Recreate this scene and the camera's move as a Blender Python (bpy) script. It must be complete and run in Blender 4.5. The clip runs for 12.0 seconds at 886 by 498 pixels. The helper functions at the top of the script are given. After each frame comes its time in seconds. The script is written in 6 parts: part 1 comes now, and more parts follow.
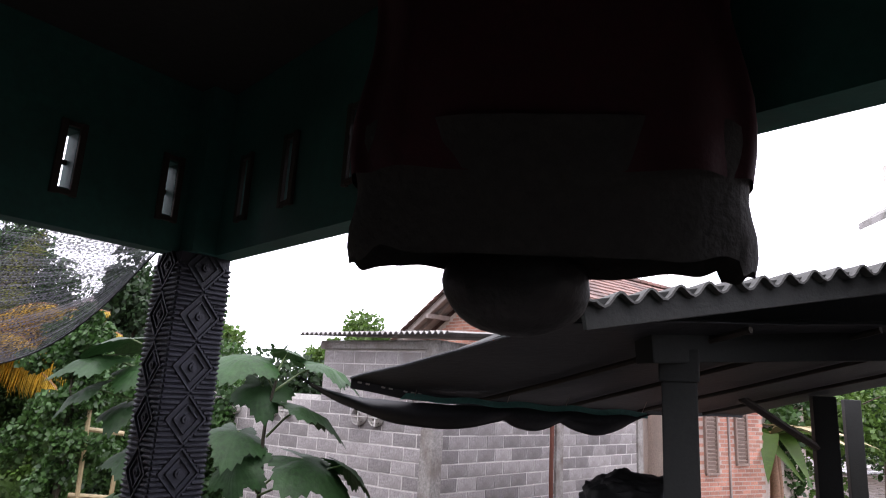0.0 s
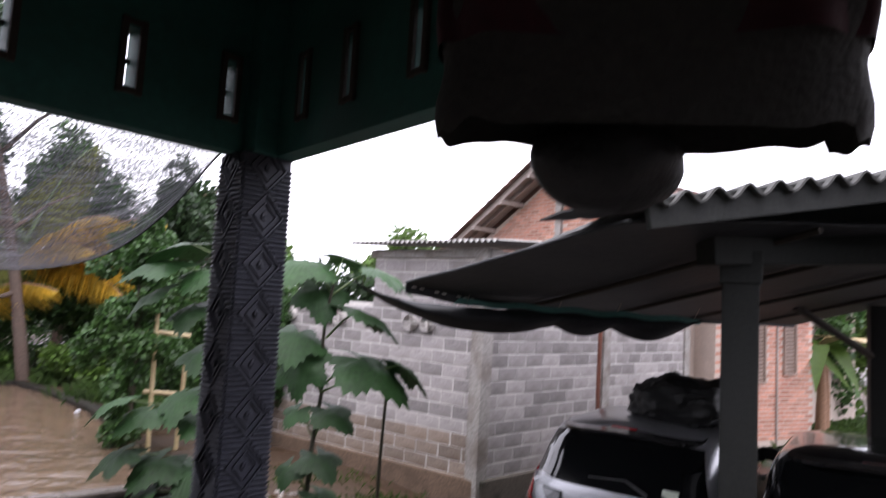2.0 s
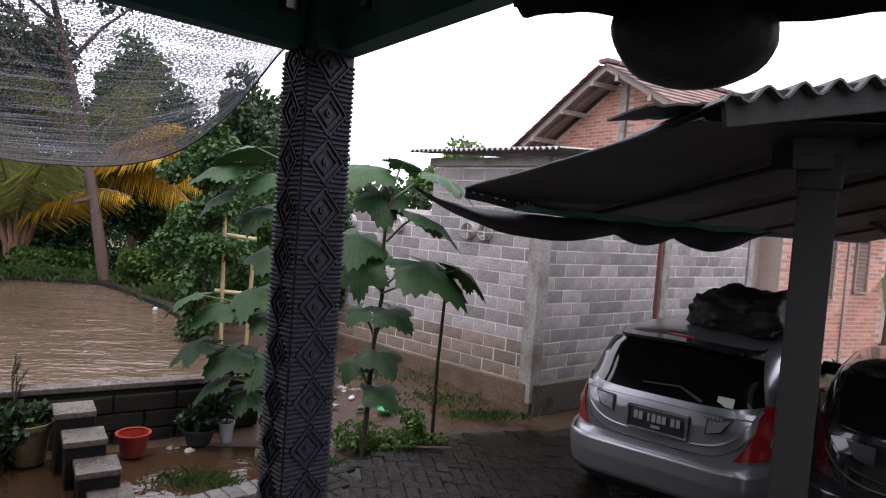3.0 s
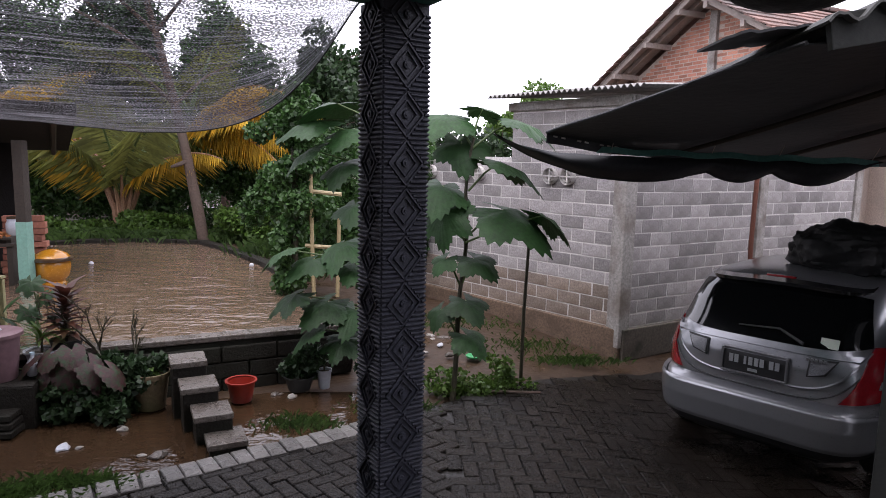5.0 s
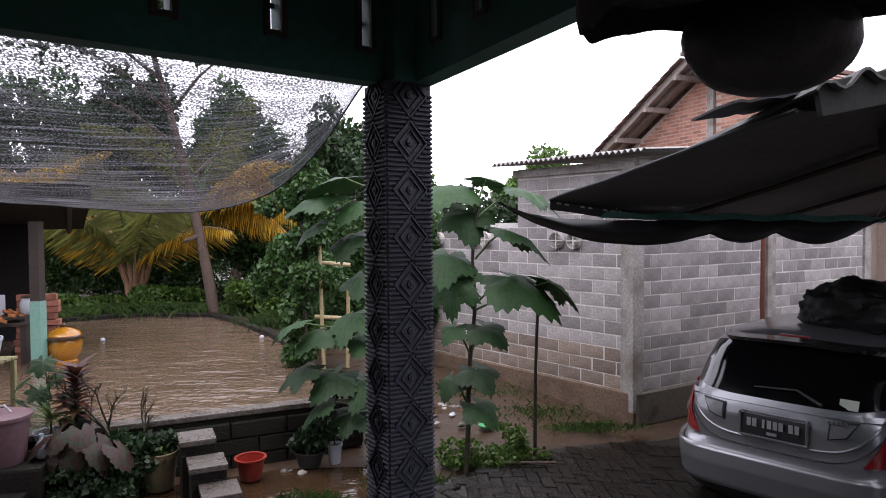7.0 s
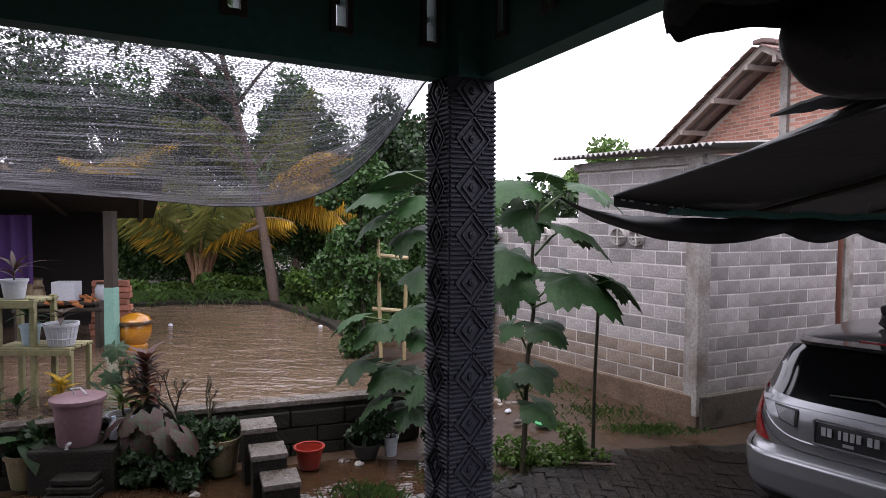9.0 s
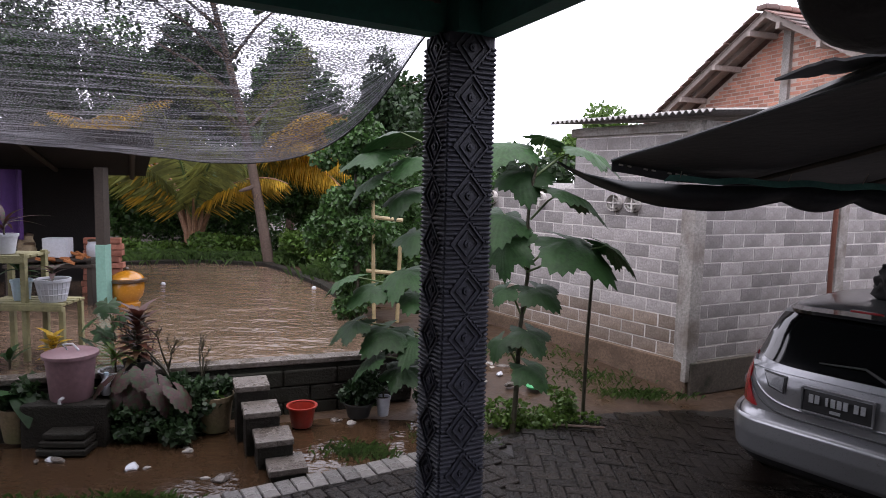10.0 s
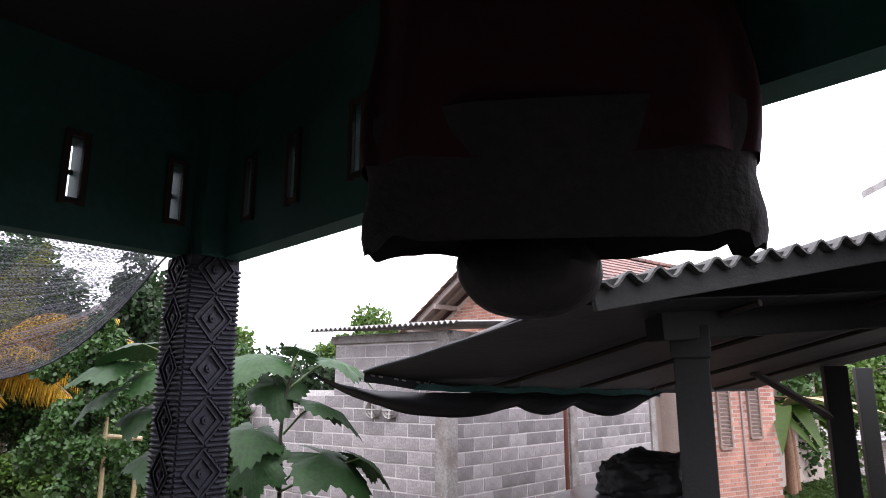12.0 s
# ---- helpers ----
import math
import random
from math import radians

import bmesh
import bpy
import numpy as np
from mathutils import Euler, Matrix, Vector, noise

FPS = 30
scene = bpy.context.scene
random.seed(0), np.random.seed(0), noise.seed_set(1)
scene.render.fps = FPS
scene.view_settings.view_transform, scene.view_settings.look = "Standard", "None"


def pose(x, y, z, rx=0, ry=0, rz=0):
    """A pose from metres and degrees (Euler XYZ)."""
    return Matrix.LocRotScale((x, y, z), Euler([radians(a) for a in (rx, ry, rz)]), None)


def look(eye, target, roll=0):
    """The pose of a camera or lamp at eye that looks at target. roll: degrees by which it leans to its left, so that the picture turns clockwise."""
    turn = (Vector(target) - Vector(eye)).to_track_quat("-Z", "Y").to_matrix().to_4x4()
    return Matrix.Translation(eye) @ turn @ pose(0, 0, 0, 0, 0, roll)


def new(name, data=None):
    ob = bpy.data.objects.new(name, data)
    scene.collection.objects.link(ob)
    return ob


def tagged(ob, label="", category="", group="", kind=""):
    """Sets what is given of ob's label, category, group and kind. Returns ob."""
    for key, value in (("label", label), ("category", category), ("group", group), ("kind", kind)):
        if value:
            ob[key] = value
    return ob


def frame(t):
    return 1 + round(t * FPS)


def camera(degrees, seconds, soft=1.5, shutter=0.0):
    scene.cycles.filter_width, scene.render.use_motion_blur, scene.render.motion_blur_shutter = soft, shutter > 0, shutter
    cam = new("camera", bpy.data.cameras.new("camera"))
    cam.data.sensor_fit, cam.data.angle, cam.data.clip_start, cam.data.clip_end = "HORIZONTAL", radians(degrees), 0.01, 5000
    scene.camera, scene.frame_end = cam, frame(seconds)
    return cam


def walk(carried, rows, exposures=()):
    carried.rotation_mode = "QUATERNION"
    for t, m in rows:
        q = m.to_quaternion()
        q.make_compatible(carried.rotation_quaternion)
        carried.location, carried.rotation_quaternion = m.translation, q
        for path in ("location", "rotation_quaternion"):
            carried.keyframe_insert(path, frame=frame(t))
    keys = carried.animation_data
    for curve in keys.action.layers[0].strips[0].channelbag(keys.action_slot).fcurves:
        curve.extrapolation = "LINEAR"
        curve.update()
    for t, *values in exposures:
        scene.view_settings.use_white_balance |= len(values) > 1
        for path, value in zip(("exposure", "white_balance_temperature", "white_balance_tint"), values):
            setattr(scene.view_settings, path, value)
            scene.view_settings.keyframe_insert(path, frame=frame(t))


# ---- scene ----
cam = camera(69.0, 12.0, soft=0.85, shutter=0.4)
PATH = [
    (0, (0.124, -0.039, 2.176), (0.64, 1.842, 2.618), 3.1),
    (0.5, (0.085, -0.011, 2.202), (0.666, 1.832, 2.716), 2.4),
    (1, (0.075, 0.004, 2.202), (0.702, 1.82, 2.757), 2.5),
    (1.5, (0.061, -0.002, 2.184), (0.679, 1.833, 2.685), 3.1),
    (2, (0.042, 0.012, 2.093), (0.458, 1.96, 2.271), 3.3),
    (2.5, (0.029, -0.001, 2.031), (0.338, 1.975, 2.015), 4.1),
    (3, (0.014, 0.021, 2.013), (0.28, 2.001, 1.917), 4.2),
    (3.5, (0.015, -0.016, 1.987), (0.211, 1.964, 1.789), 2.9),
    (3.7, (-0.012, -0.054, 1.99), (0.143, 1.928, 1.768), 2.3),
    (5.3, (0.001, 0.025, 2.018), (0.008, 2.007, 1.751), 1.0),
    (5.5, (0.004, 0.028, 2.02), (0.005, 2.011, 1.759), 0.7),
    (6, (0.006, 0.027, 2.023), (0.004, 2.011, 1.773), 1.7),
    (6.5, (0.008, 0.007, 2.044), (0.005, 2.002, 1.901), 0.9),
    (7, (0.02, -0.016, 2.056), (0.009, 1.983, 1.987), -0.4),
    (7.2, (0.019, 0.009, 2.068), (-0.005, 2.008, 2.008), -0.8),
    (9, (-0.014, 0.027, 2.089), (-0.196, 2.016, 1.993), 0.3),
    (9.5, (-0.017, 0.034, 2.076), (-0.194, 2.021, 1.928), 0.2),
    (10, (-0.025, 0.057, 2.065), (-0.186, 2.04, 1.861), 1.4),
    (10.5, (-0.032, 0.054, 2.069), (-0.017, 2.047, 1.9), 3.7),
    (11, (0.068, 0.011, 2.119), (0.494, 1.956, 2.315), 3.7),
    (11.5, (0.098, 0.003, 2.172), (0.636, 1.892, 2.546), 1.7),
    (12, (0.1, -0.048, 2.167), (0.609, 1.841, 2.58), 0.1),
]
EXPO = [(0, 0.32), (0.5, 0.65), (1.0, 1.0), (1.5, 0.85), (2.2, 0.25), (3.0, 0.08), (10.3, 0.08), (11.2, 0.25), (12, 0.52)]
walk(cam, [(t, look(eye, target, roll)) for t, eye, target, roll in PATH], EXPO)

# ---- world and light: bright overcast rain sky ----
world = bpy.data.worlds.new("overcast_sky")
scene.world = world
world.use_nodes = True
wn, wl = world.node_tree.nodes, world.node_tree.links
wn.clear()
sky = wn.new("ShaderNodeTexSky")
sky.sky_type, sky.sun_disc = "NISHITA", False
sky.sun_elevation, sky.sun_rotation = radians(78), radians(210)
sky.air_density, sky.dust_density = 1.0, 4.0
cloud = wn.new("ShaderNodeMix")
cloud.data_type = "RGBA"
cloud.inputs["Factor"].default_value = 0.86
cloud.inputs["B"].default_value = (10.6, 10.2, 11.7, 1)
bg = wn.new("ShaderNodeBackground")
bg.inputs["Strength"].default_value = 0.26
wo = wn.new("ShaderNodeOutputWorld")
wl.new(sky.outputs[0], cloud.inputs["A"])
wl.new(cloud.outputs["Result"], bg.inputs["Color"])
wl.new(bg.outputs[0], wo.inputs["Surface"])
sun = new("sun", bpy.data.lights.new("sun", "SUN"))
sun.data.energy, sun.data.angle, sun.data.color = 1.5, radians(50), (1.0, 0.97, 0.93)
sun.matrix_world = look((-3, -5, 30), (0, 0, 0))

# ---- materials ----
def mat(name, base, rough=0.7, var=0.25, scale=6.0, bump=0.15, bscale=None, metal=0.0, dirt=None, dscale=1.2, coat=0.0, island=0.0, rnd=0.0, spec=0.5, trans=0.0, wet=0.0):
    """Two scales of colour variation, relief, optional stains, per-piece variation and wet patches."""
    m = bpy.data.materials.new(name)
    m.use_nodes = True
    n, l = m.node_tree.nodes, m.node_tree.links
    b = n["Principled BSDF"]
    tc = n.new("ShaderNodeTexCoord")
    co = tc.outputs["Object"]
    if rnd or island:
        geo = n.new("ShaderNodeNewGeometry")
    fine = n.new("ShaderNodeTexNoise")
    fine.inputs["Scale"].default_value, fine.inputs["Detail"].default_value, fine.inputs["Roughness"].default_value = scale * 5, 6, 0.65
    big = n.new("ShaderNodeTexNoise")
    big.inputs["Scale"].default_value, big.inputs["Detail"].default_value = dscale, 4
    l.new(co, fine.inputs["Vector"]); l.new(co, big.inputs["Vector"])
    lo, hi = [max(0.0, c * (1 - var)) for c in base], [min(1.0, c * (1 + var)) for c in base]
    ramp = n.new("ShaderNodeValToRGB")
    ramp.color_ramp.elements[0].position, ramp.color_ramp.elements[1].position = 0.3, 0.7
    ramp.color_ramp.elements[0].color, ramp.color_ramp.elements[1].color = (*lo, 1), (*hi, 1)
    l.new(fine.outputs["Fac"], ramp.inputs["Fac"])
    out = ramp.outputs["Color"]
    st = n.new("ShaderNodeValToRGB")
    st.color_ramp.elements[0].position, st.color_ramp.elements[1].position = 0.46, 0.68
    l.new(big.outputs["Fac"], st.inputs["Fac"])
    mx = n.new("ShaderNodeMix"); mx.data_type = "RGBA"
    d = dirt or tuple(c * (1 - 0.8 * var) for c in base)
    mx.inputs["B"].default_value = (*d, 1)
    l.new(out, mx.inputs["A"]); l.new(st.outputs["Color"], mx.inputs["Factor"])
    out = mx.outputs["Result"]
    if rnd or island:
        hs = n.new("ShaderNodeHueSaturation")
        mr = n.new("ShaderNodeMapRange")
        a = max(rnd, island)
        mr.inputs["To Min"].default_value, mr.inputs["To Max"].default_value = 1 - a, 1 + a
        if island:
            l.new(geo.outputs["Random Per Island"], mr.inputs["Value"])
        else:
            oi = n.new("ShaderNodeObjectInfo")
            l.new(oi.outputs["Random"], mr.inputs["Value"])
        l.new(mr.outputs["Result"], hs.inputs["Value"]); l.new(out, hs.inputs["Color"])
        out = hs.outputs["Color"]
    l.new(out, b.inputs["Base Color"])
    b.inputs["Metallic"].default_value, b.inputs["Specular IOR Level"].default_value = metal, spec
    b.inputs["Coat Weight"].default_value, b.inputs["Coat Roughness"].default_value = coat, 0.06
    rr = n.new("ShaderNodeMapRange")
    rr.inputs["To Min"].default_value, rr.inputs["To Max"].default_value = max(0.03, rough - 0.1), min(1, rough + 0.1)
    l.new(fine.outputs["Fac"], rr.inputs["Value"])
    rout = rr.outputs["Result"]
    if wet:
        ml = n.new("ShaderNodeMix")
        ml.inputs["B"].default_value = wet
        l.new(st.outputs["Color"], ml.inputs["Factor"]); l.new(rout, ml.inputs["A"])
        rout = ml.outputs["Result"]
    l.new(rout, b.inputs["Roughness"])
    if bump:
        bt = n.new("ShaderNodeTexNoise")
        bt.inputs["Scale"].default_value, bt.inputs["Detail"].default_value = bscale or scale * 8, 5
        l.new(co, bt.inputs["Vector"])
        bp = n.new("ShaderNodeBump")
        bp.inputs["Strength"].default_value, bp.inputs["Distance"].default_value = bump, 0.02
        l.new(bt.outputs["Fac"], bp.inputs["Height"]); l.new(bp.outputs["Normal"], b.inputs["Normal"])
    if trans:
        tr = n.new("ShaderNodeBsdfTranslucent")
        l.new(out, tr.inputs["Color"])
        ms = n.new("ShaderNodeMixShader"); ms.inputs[0].default_value = trans
        l.new(b.outputs[0], ms.inputs[1]); l.new(tr.outputs[0], ms.inputs[2])
        l.new(ms.outputs[0], n["Material Output"].inputs["Surface"])
    return m

M_GREEN = mat("teal_wall_paint", (0.022, 0.10, 0.083), 0.65, 0.2, 4, 0.1, dirt=(0.014, 0.06, 0.05))
# Near-black base for the whole porch ceiling.
M_CEIL = mat("near_black_ceiling_board", (0.02, 0.018, 0.016), 0.85, 0.3, 3, 0.2)
M_COL = mat("dark_grey_moulded_paint", (0.032, 0.034, 0.046), 0.5, 0.25, 9, 0.25, dirt=(0.024, 0.025, 0.032), spec=0.3)
M_BLOCK = mat("grey_concrete_block", (0.325, 0.30, 0.295), 0.9, 0.38, 11, 0.35, bscale=170, dirt=(0.24, 0.22, 0.21), dscale=3.5, rnd=0.32)
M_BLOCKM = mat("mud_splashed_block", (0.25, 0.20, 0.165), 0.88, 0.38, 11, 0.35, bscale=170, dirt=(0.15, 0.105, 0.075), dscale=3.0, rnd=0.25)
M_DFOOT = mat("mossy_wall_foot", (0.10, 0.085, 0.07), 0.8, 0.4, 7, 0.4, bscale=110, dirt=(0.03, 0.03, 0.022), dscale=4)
M_MORTAR = mat("cement_mortar", (0.62, 0.59, 0.565), 0.92, 0.25, 9, 0.3, bscale=120, dirt=(0.36, 0.34, 0.32), dscale=2.5)
M_PILLAR = mat("cast_concrete", (0.32, 0.30, 0.28), 0.9, 0.35, 7, 0.4, dirt=(0.17, 0.14, 0.12), dscale=3)
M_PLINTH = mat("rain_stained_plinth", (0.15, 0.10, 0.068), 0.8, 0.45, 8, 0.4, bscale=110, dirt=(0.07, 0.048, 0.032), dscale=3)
M_BRICK = mat("red_brick", (0.44, 0.185, 0.125), 0.85, 0.25, 8, 0.4, dirt=(0.33, 0.13, 0.09), rnd=0.25)
M_BRICKJ = mat("red_brick_field", (0.50, 0.24, 0.17), 0.85, 0.25, 8, 0.4, dirt=(0.33, 0.13, 0.09), island=0.25)
M_BMORT = mat("pale_brick_mortar", (0.52, 0.43, 0.37), 0.92, 0.25, 9, 0.4)
M_TILE = mat("weathered_roof_tile", (0.20, 0.115, 0.095), 0.8, 0.35, 6, 0.4, dirt=(0.10, 0.08, 0.075), island=0.3)
M_RAFTER = mat("grey_rafter_wood", (0.34, 0.29, 0.26), 0.8, 0.25, 5, 0.3)
M_CORR = mat("fibre_cement_sheet", (0.30, 0.29, 0.28), 0.85, 0.3, 4, 0.3, dirt=(0.15, 0.145, 0.13))
M_TARP = mat("black_tarpaulin", (0.030, 0.0305, 0.034), 0.65, 0.3, 5, 0.35, bscale=12, spec=0.35)
M_GTARP = mat("green_tarpaulin_edge", (0.10, 0.26, 0.23), 0.55, 0.25, 6, 0.2)
# One near-black base for carport posts, beam, boards and annex pieces.
M_DCON = mat("near_black_concrete", (0.022, 0.023, 0.0215), 0.85, 0.3, 6, 0.15, dirt=(0.025, 0.026, 0.025))
M_TIMBER = mat("dark_timber", (0.04, 0.03, 0.023), 0.75, 0.3, 6, 0.3)
M_PAVER = mat("wet_paver", (0.011, 0.0085, 0.0066), 0.28, 0.4, 9, 0.5, dirt=(0.016, 0.0125, 0.010), rnd=0.35, wet=0.14, spec=0.22)
M_PAVERJ = mat("wet_paver_field", (0.011, 0.0085, 0.0066), 0.28, 0.4, 9, 0.5, dirt=(0.016, 0.0125, 0.010), island=0.35, wet=0.14, spec=0.22)
M_KERB = mat("pale_wet_kerb_stone", (0.14, 0.132, 0.125), 0.3, 0.3, 8, 0.4, dirt=(0.11, 0.10, 0.095), rnd=0.25, wet=0.1)
M_SOIL = mat("wet_soil", (0.046, 0.0255, 0.0135), 0.6, 0.4, 5, 0.9, bscale=9, dirt=(0.055, 0.033, 0.019), dscale=2.2, wet=0.2)
M_BED = mat("paver_bed", (0.012, 0.010, 0.008), 0.45, 0.3, 5, 0.5, wet=0.15)
M_STONE = mat("wet_step_slab", (0.125, 0.108, 0.095), 0.3, 0.4, 9, 0.5, dirt=(0.07, 0.055, 0.045), dscale=4, wet=0.12)
# Base lowered for shade under the net; the greenish patches are moss.
M_DSTONE = mat("mossy_shaded_masonry", (0.015, 0.0125, 0.0095), 0.6, 0.35, 7, 0.6, dirt=(0.014, 0.016, 0.01), spec=0.3)

def water_mat(name, base, rough, wave, wscale):
    m = mat(name, base, rough, 0.16, 1.6, 0, dirt=tuple(c * 0.8 for c in base), dscale=0.9)
    n, l = m.node_tree.nodes, m.node_tree.links
    b = n["Principled BSDF"]
    tc = n.new("ShaderNodeTexCoord")
    mp = n.new("ShaderNodeMapping"); mp.inputs["Scale"].default_value = (0.7, 1.5, 1)
    w = n.new("ShaderNodeTexNoise"); w.inputs["Scale"].default_value, w.inputs["Detail"].default_value = wscale, 4
    v = n.new("ShaderNodeTexVoronoi"); v.inputs["Scale"].default_value = wscale * 4.0
    ad = n.new("ShaderNodeMath"); ad.operation = "ADD"
    bp = n.new("ShaderNodeBump"); bp.inputs["Strength"].default_value, bp.inputs["Distance"].default_value = wave, 0.09
    l.new(tc.outputs["Object"], mp.inputs["Vector"]); l.new(mp.outputs[0], w.inputs["Vector"]); l.new(tc.outputs["Object"], v.inputs["Vector"])
    vm = n.new("ShaderNodeMath"); vm.operation = "MULTIPLY"; vm.inputs[1].default_value = 0.13
    l.new(v.outputs["Distance"], vm.inputs[0])
    l.new(w.outputs["Fac"], ad.inputs[0]); l.new(vm.outputs[0], ad.inputs[1])
    l.new(ad.outputs[0], bp.inputs["Height"]); l.new(bp.outputs[0], b.inputs["Normal"])
    return m

M_FLOOD = water_mat("muddy_flood_water", (0.125, 0.086, 0.060), 0.14, 0.5, 3.2)
M_PUDDLE = water_mat("brown_puddle", (0.046, 0.026, 0.014), 0.06, 0.16, 5)

# ---- mesh helpers ----
def bm_new():
    return bmesh.new()

def box(bm, c, s, m=None, bev=0.0):
    """A box of size s about c, turned by the matrix m, with bevelled edges."""
    t = Matrix.Translation(c) @ (m or Matrix()) @ Matrix.Diagonal((*s, 1))
    r = bmesh.ops.create_cube(bm, size=1, matrix=t)
    if bev:
        es = list({e for v in r["verts"] for e in v.link_edges})
        bmesh.ops.bevel(bm, geom=es, offset=bev, segments=2, affect="EDGES", profile=0.6)
    return r["verts"]

def rz(deg):
    return Matrix.Rotation(radians(deg), 4, "Z")

def lathe(bm, prof, seg=24, at=(0, 0, 0), close=True):
    """A turned shape from (radius, height) pairs."""
    rings = []
    for r, h in prof:
        rings.append([bm.verts.new((at[0] + r * math.cos(2 * math.pi * i / seg), at[1] + r * math.sin(2 * math.pi * i / seg), at[2] + h)) for i in range(seg)])
    for a, b in zip(rings, rings[1:]):
        for i in range(seg):
            bm.faces.new((a[i], a[(i + 1) % seg], b[(i + 1) % seg], b[i]))
    if close:
        bm.faces.new(rings[0][::-1]); bm.faces.new(rings[-1])

def tube(bm, pts, rad, seg=8):
    """A tapered tube along points; rad is one radius or a list."""
    pts = [Vector(p) for p in pts]
    rads = rad if isinstance(rad, (list, tuple)) else [rad] * len(pts)
    rings = []
    for i, p in enumerate(pts):
        d = (pts[min(i + 1, len(pts) - 1)] - pts[max(i - 1, 0)]).normalized()
        a = d.cross(Vector((0, 0, 1)) if abs(d.z) < 0.9 else Vector((1, 0, 0))).normalized()
        b = d.cross(a)
        rings.append([bm.verts.new(p + (a * math.cos(2 * math.pi * k / seg) + b * math.sin(2 * math.pi * k / seg)) * rads[i]) for k in range(seg)])
    for a, b in zip(rings, rings[1:]):
        for k in range(seg):
            bm.faces.new((a[k], a[(k + 1) % seg], b[(k + 1) % seg], b[k]))
    bm.faces.new(rings[0][::-1]); bm.faces.new(rings[-1])

def prism(bm, poly, z0, z1):
    """An upright prism over a plan polygon."""
    lo, hi = [bm.verts.new((x, y, z0)) for x, y in poly], [bm.verts.new((x, y, z1)) for x, y in poly]
    n = len(poly)
    bm.faces.new(lo[::-1]); bm.faces.new(hi)
    for i in range(n):
        bm.faces.new((lo[i], lo[(i + 1) % n], hi[(i + 1) % n], hi[i]))

def sheet(bm, fn, nu, nv, thick=0.0):
    """A curved sheet fn(u, v) -> point, with thickness."""
    g = [[bm.verts.new(fn(i / nu, j / nv)) for j in range(nv + 1)] for i in range(nu + 1)]
    fs = [bm.faces.new((g[i][j], g[i + 1][j], g[i + 1][j + 1], g[i][j + 1])) for i in range(nu) for j in range(nv)]
    if thick:
        bmesh.ops.recalc_face_normals(bm, faces=fs)
        bmesh.ops.solidify(bm, geom=fs, thickness=thick)

def to_mesh(name, bm, material, smooth=False):
    bmesh.ops.recalc_face_normals(bm, faces=bm.faces)
    me = bpy.data.meshes.new(name)
    bm.to_mesh(me); bm.free()
    me.materials.append(material)
    if smooth:
        for p in me.polygons:
            p.use_smooth = True
        me.set_sharp_from_angle(angle=radians(50))
    return me

def part(name, bm, material, parent=None, label="", smooth=False):
    ob = new(name, to_mesh(name, bm, material, smooth))
    if parent:
        ob.parent = parent
    if label:
        ob["label"] = label
    return ob

def thing(name, at, label, category, group="", kind="", turn=0.0):
    ob = new(name)
    ob.empty_display_size = 0.1
    ob.matrix_world = pose(*at, 0, 0, turn)
    return tagged(ob, label, category, group, kind)

def solo(name, bm, material, label, category, kind="", smooth=False, group=""):
    return tagged(part(name, bm, material, None, "", smooth), label, category, group, kind)

def frame2(p, d):
    """A matrix at p whose x axis runs along the plan direction d."""
    return Matrix.Translation((p[0], p[1], p[2] if len(p) > 2 else 0)) @ rz(math.degrees(math.atan2(d[1], d[0])))

def smooth_step(a, b, x):
    t = max(0.0, min(1.0, (x - a) / (b - a)))
    return t * t * (3 - 2 * t)

def drive_z(x, y):
    """The driveway drops towards the car, lowered so the car fits the camera's view."""
    return -0.17 * smooth_step(0.6, 2.3, x)

# ---- ground, driveway, yard ----
def ground_z(x, y):
    return drive_z(x, y) - 0.05 + 0.02 * noise.noise(Vector((x * 1.3, y * 1.3, 0))) + 0.07 * smooth_step(6.2, 7.2, y) * (1 - smooth_step(3, 5, x))

bm = bm_new()
xs = [-400, -60, -20] + [-12 + 0.4 * i for i in range(76)] + [30, 60, 400]
ys = [-400, -60, -10] + [-4 + 0.4 * i for i in range(56)] + [30, 60, 500]
g = [[bm.verts.new((x, y, ground_z(x, y))) for y in ys] for x in xs]
for i in range(len(xs) - 1):
    for j in range(len(ys) - 1):
        bm.faces.new((g[i][j], g[i + 1][j], g[i + 1][j + 1], g[i][j + 1]))
solo("ground", bm, M_SOIL, "wet brown soil with mud and puddles", "ground", "structure", True)

# driveway bed under the pavers
KERB = [(-3.2, 3.0), (-2.28, 3.61), (-1.75, 3.94), (-1.29, 4.27), (-0.91, 4.52), (-0.55, 4.78), (0.1, 5.26), (0.96, 5.95), (1.86, 6.53), (2.6, 6.95), (6.5, 9.2)]
def kerb_y(x):
    for (x0, y0), (x1, y1) in zip(KERB, KERB[1:]):
        if x0 <= x <= x1:
            return y0 + (y1 - y0) * (x - x0) / (x1 - x0)
    return -99 if x < KERB[0][0] else 9.2

bm = bm_new()
g = []
for i in range(49):
    x = -3.2 + 9.6 * i / 48
    top = kerb_y(x)
    g.append([bm.verts.new((x, 0.6 + (top - 0.6) * j / 12, drive_z(x, 0) - 0.012)) for j in range(13)])
for i in range(48):
    for j in range(12):
        bm.faces.new((g[i][j], g[i + 1][j], g[i + 1][j + 1], g[i][j + 1]))
driveway = solo("pavement", bm, M_BED, "wet dark herringbone paver driveway", "pavement", "structure")

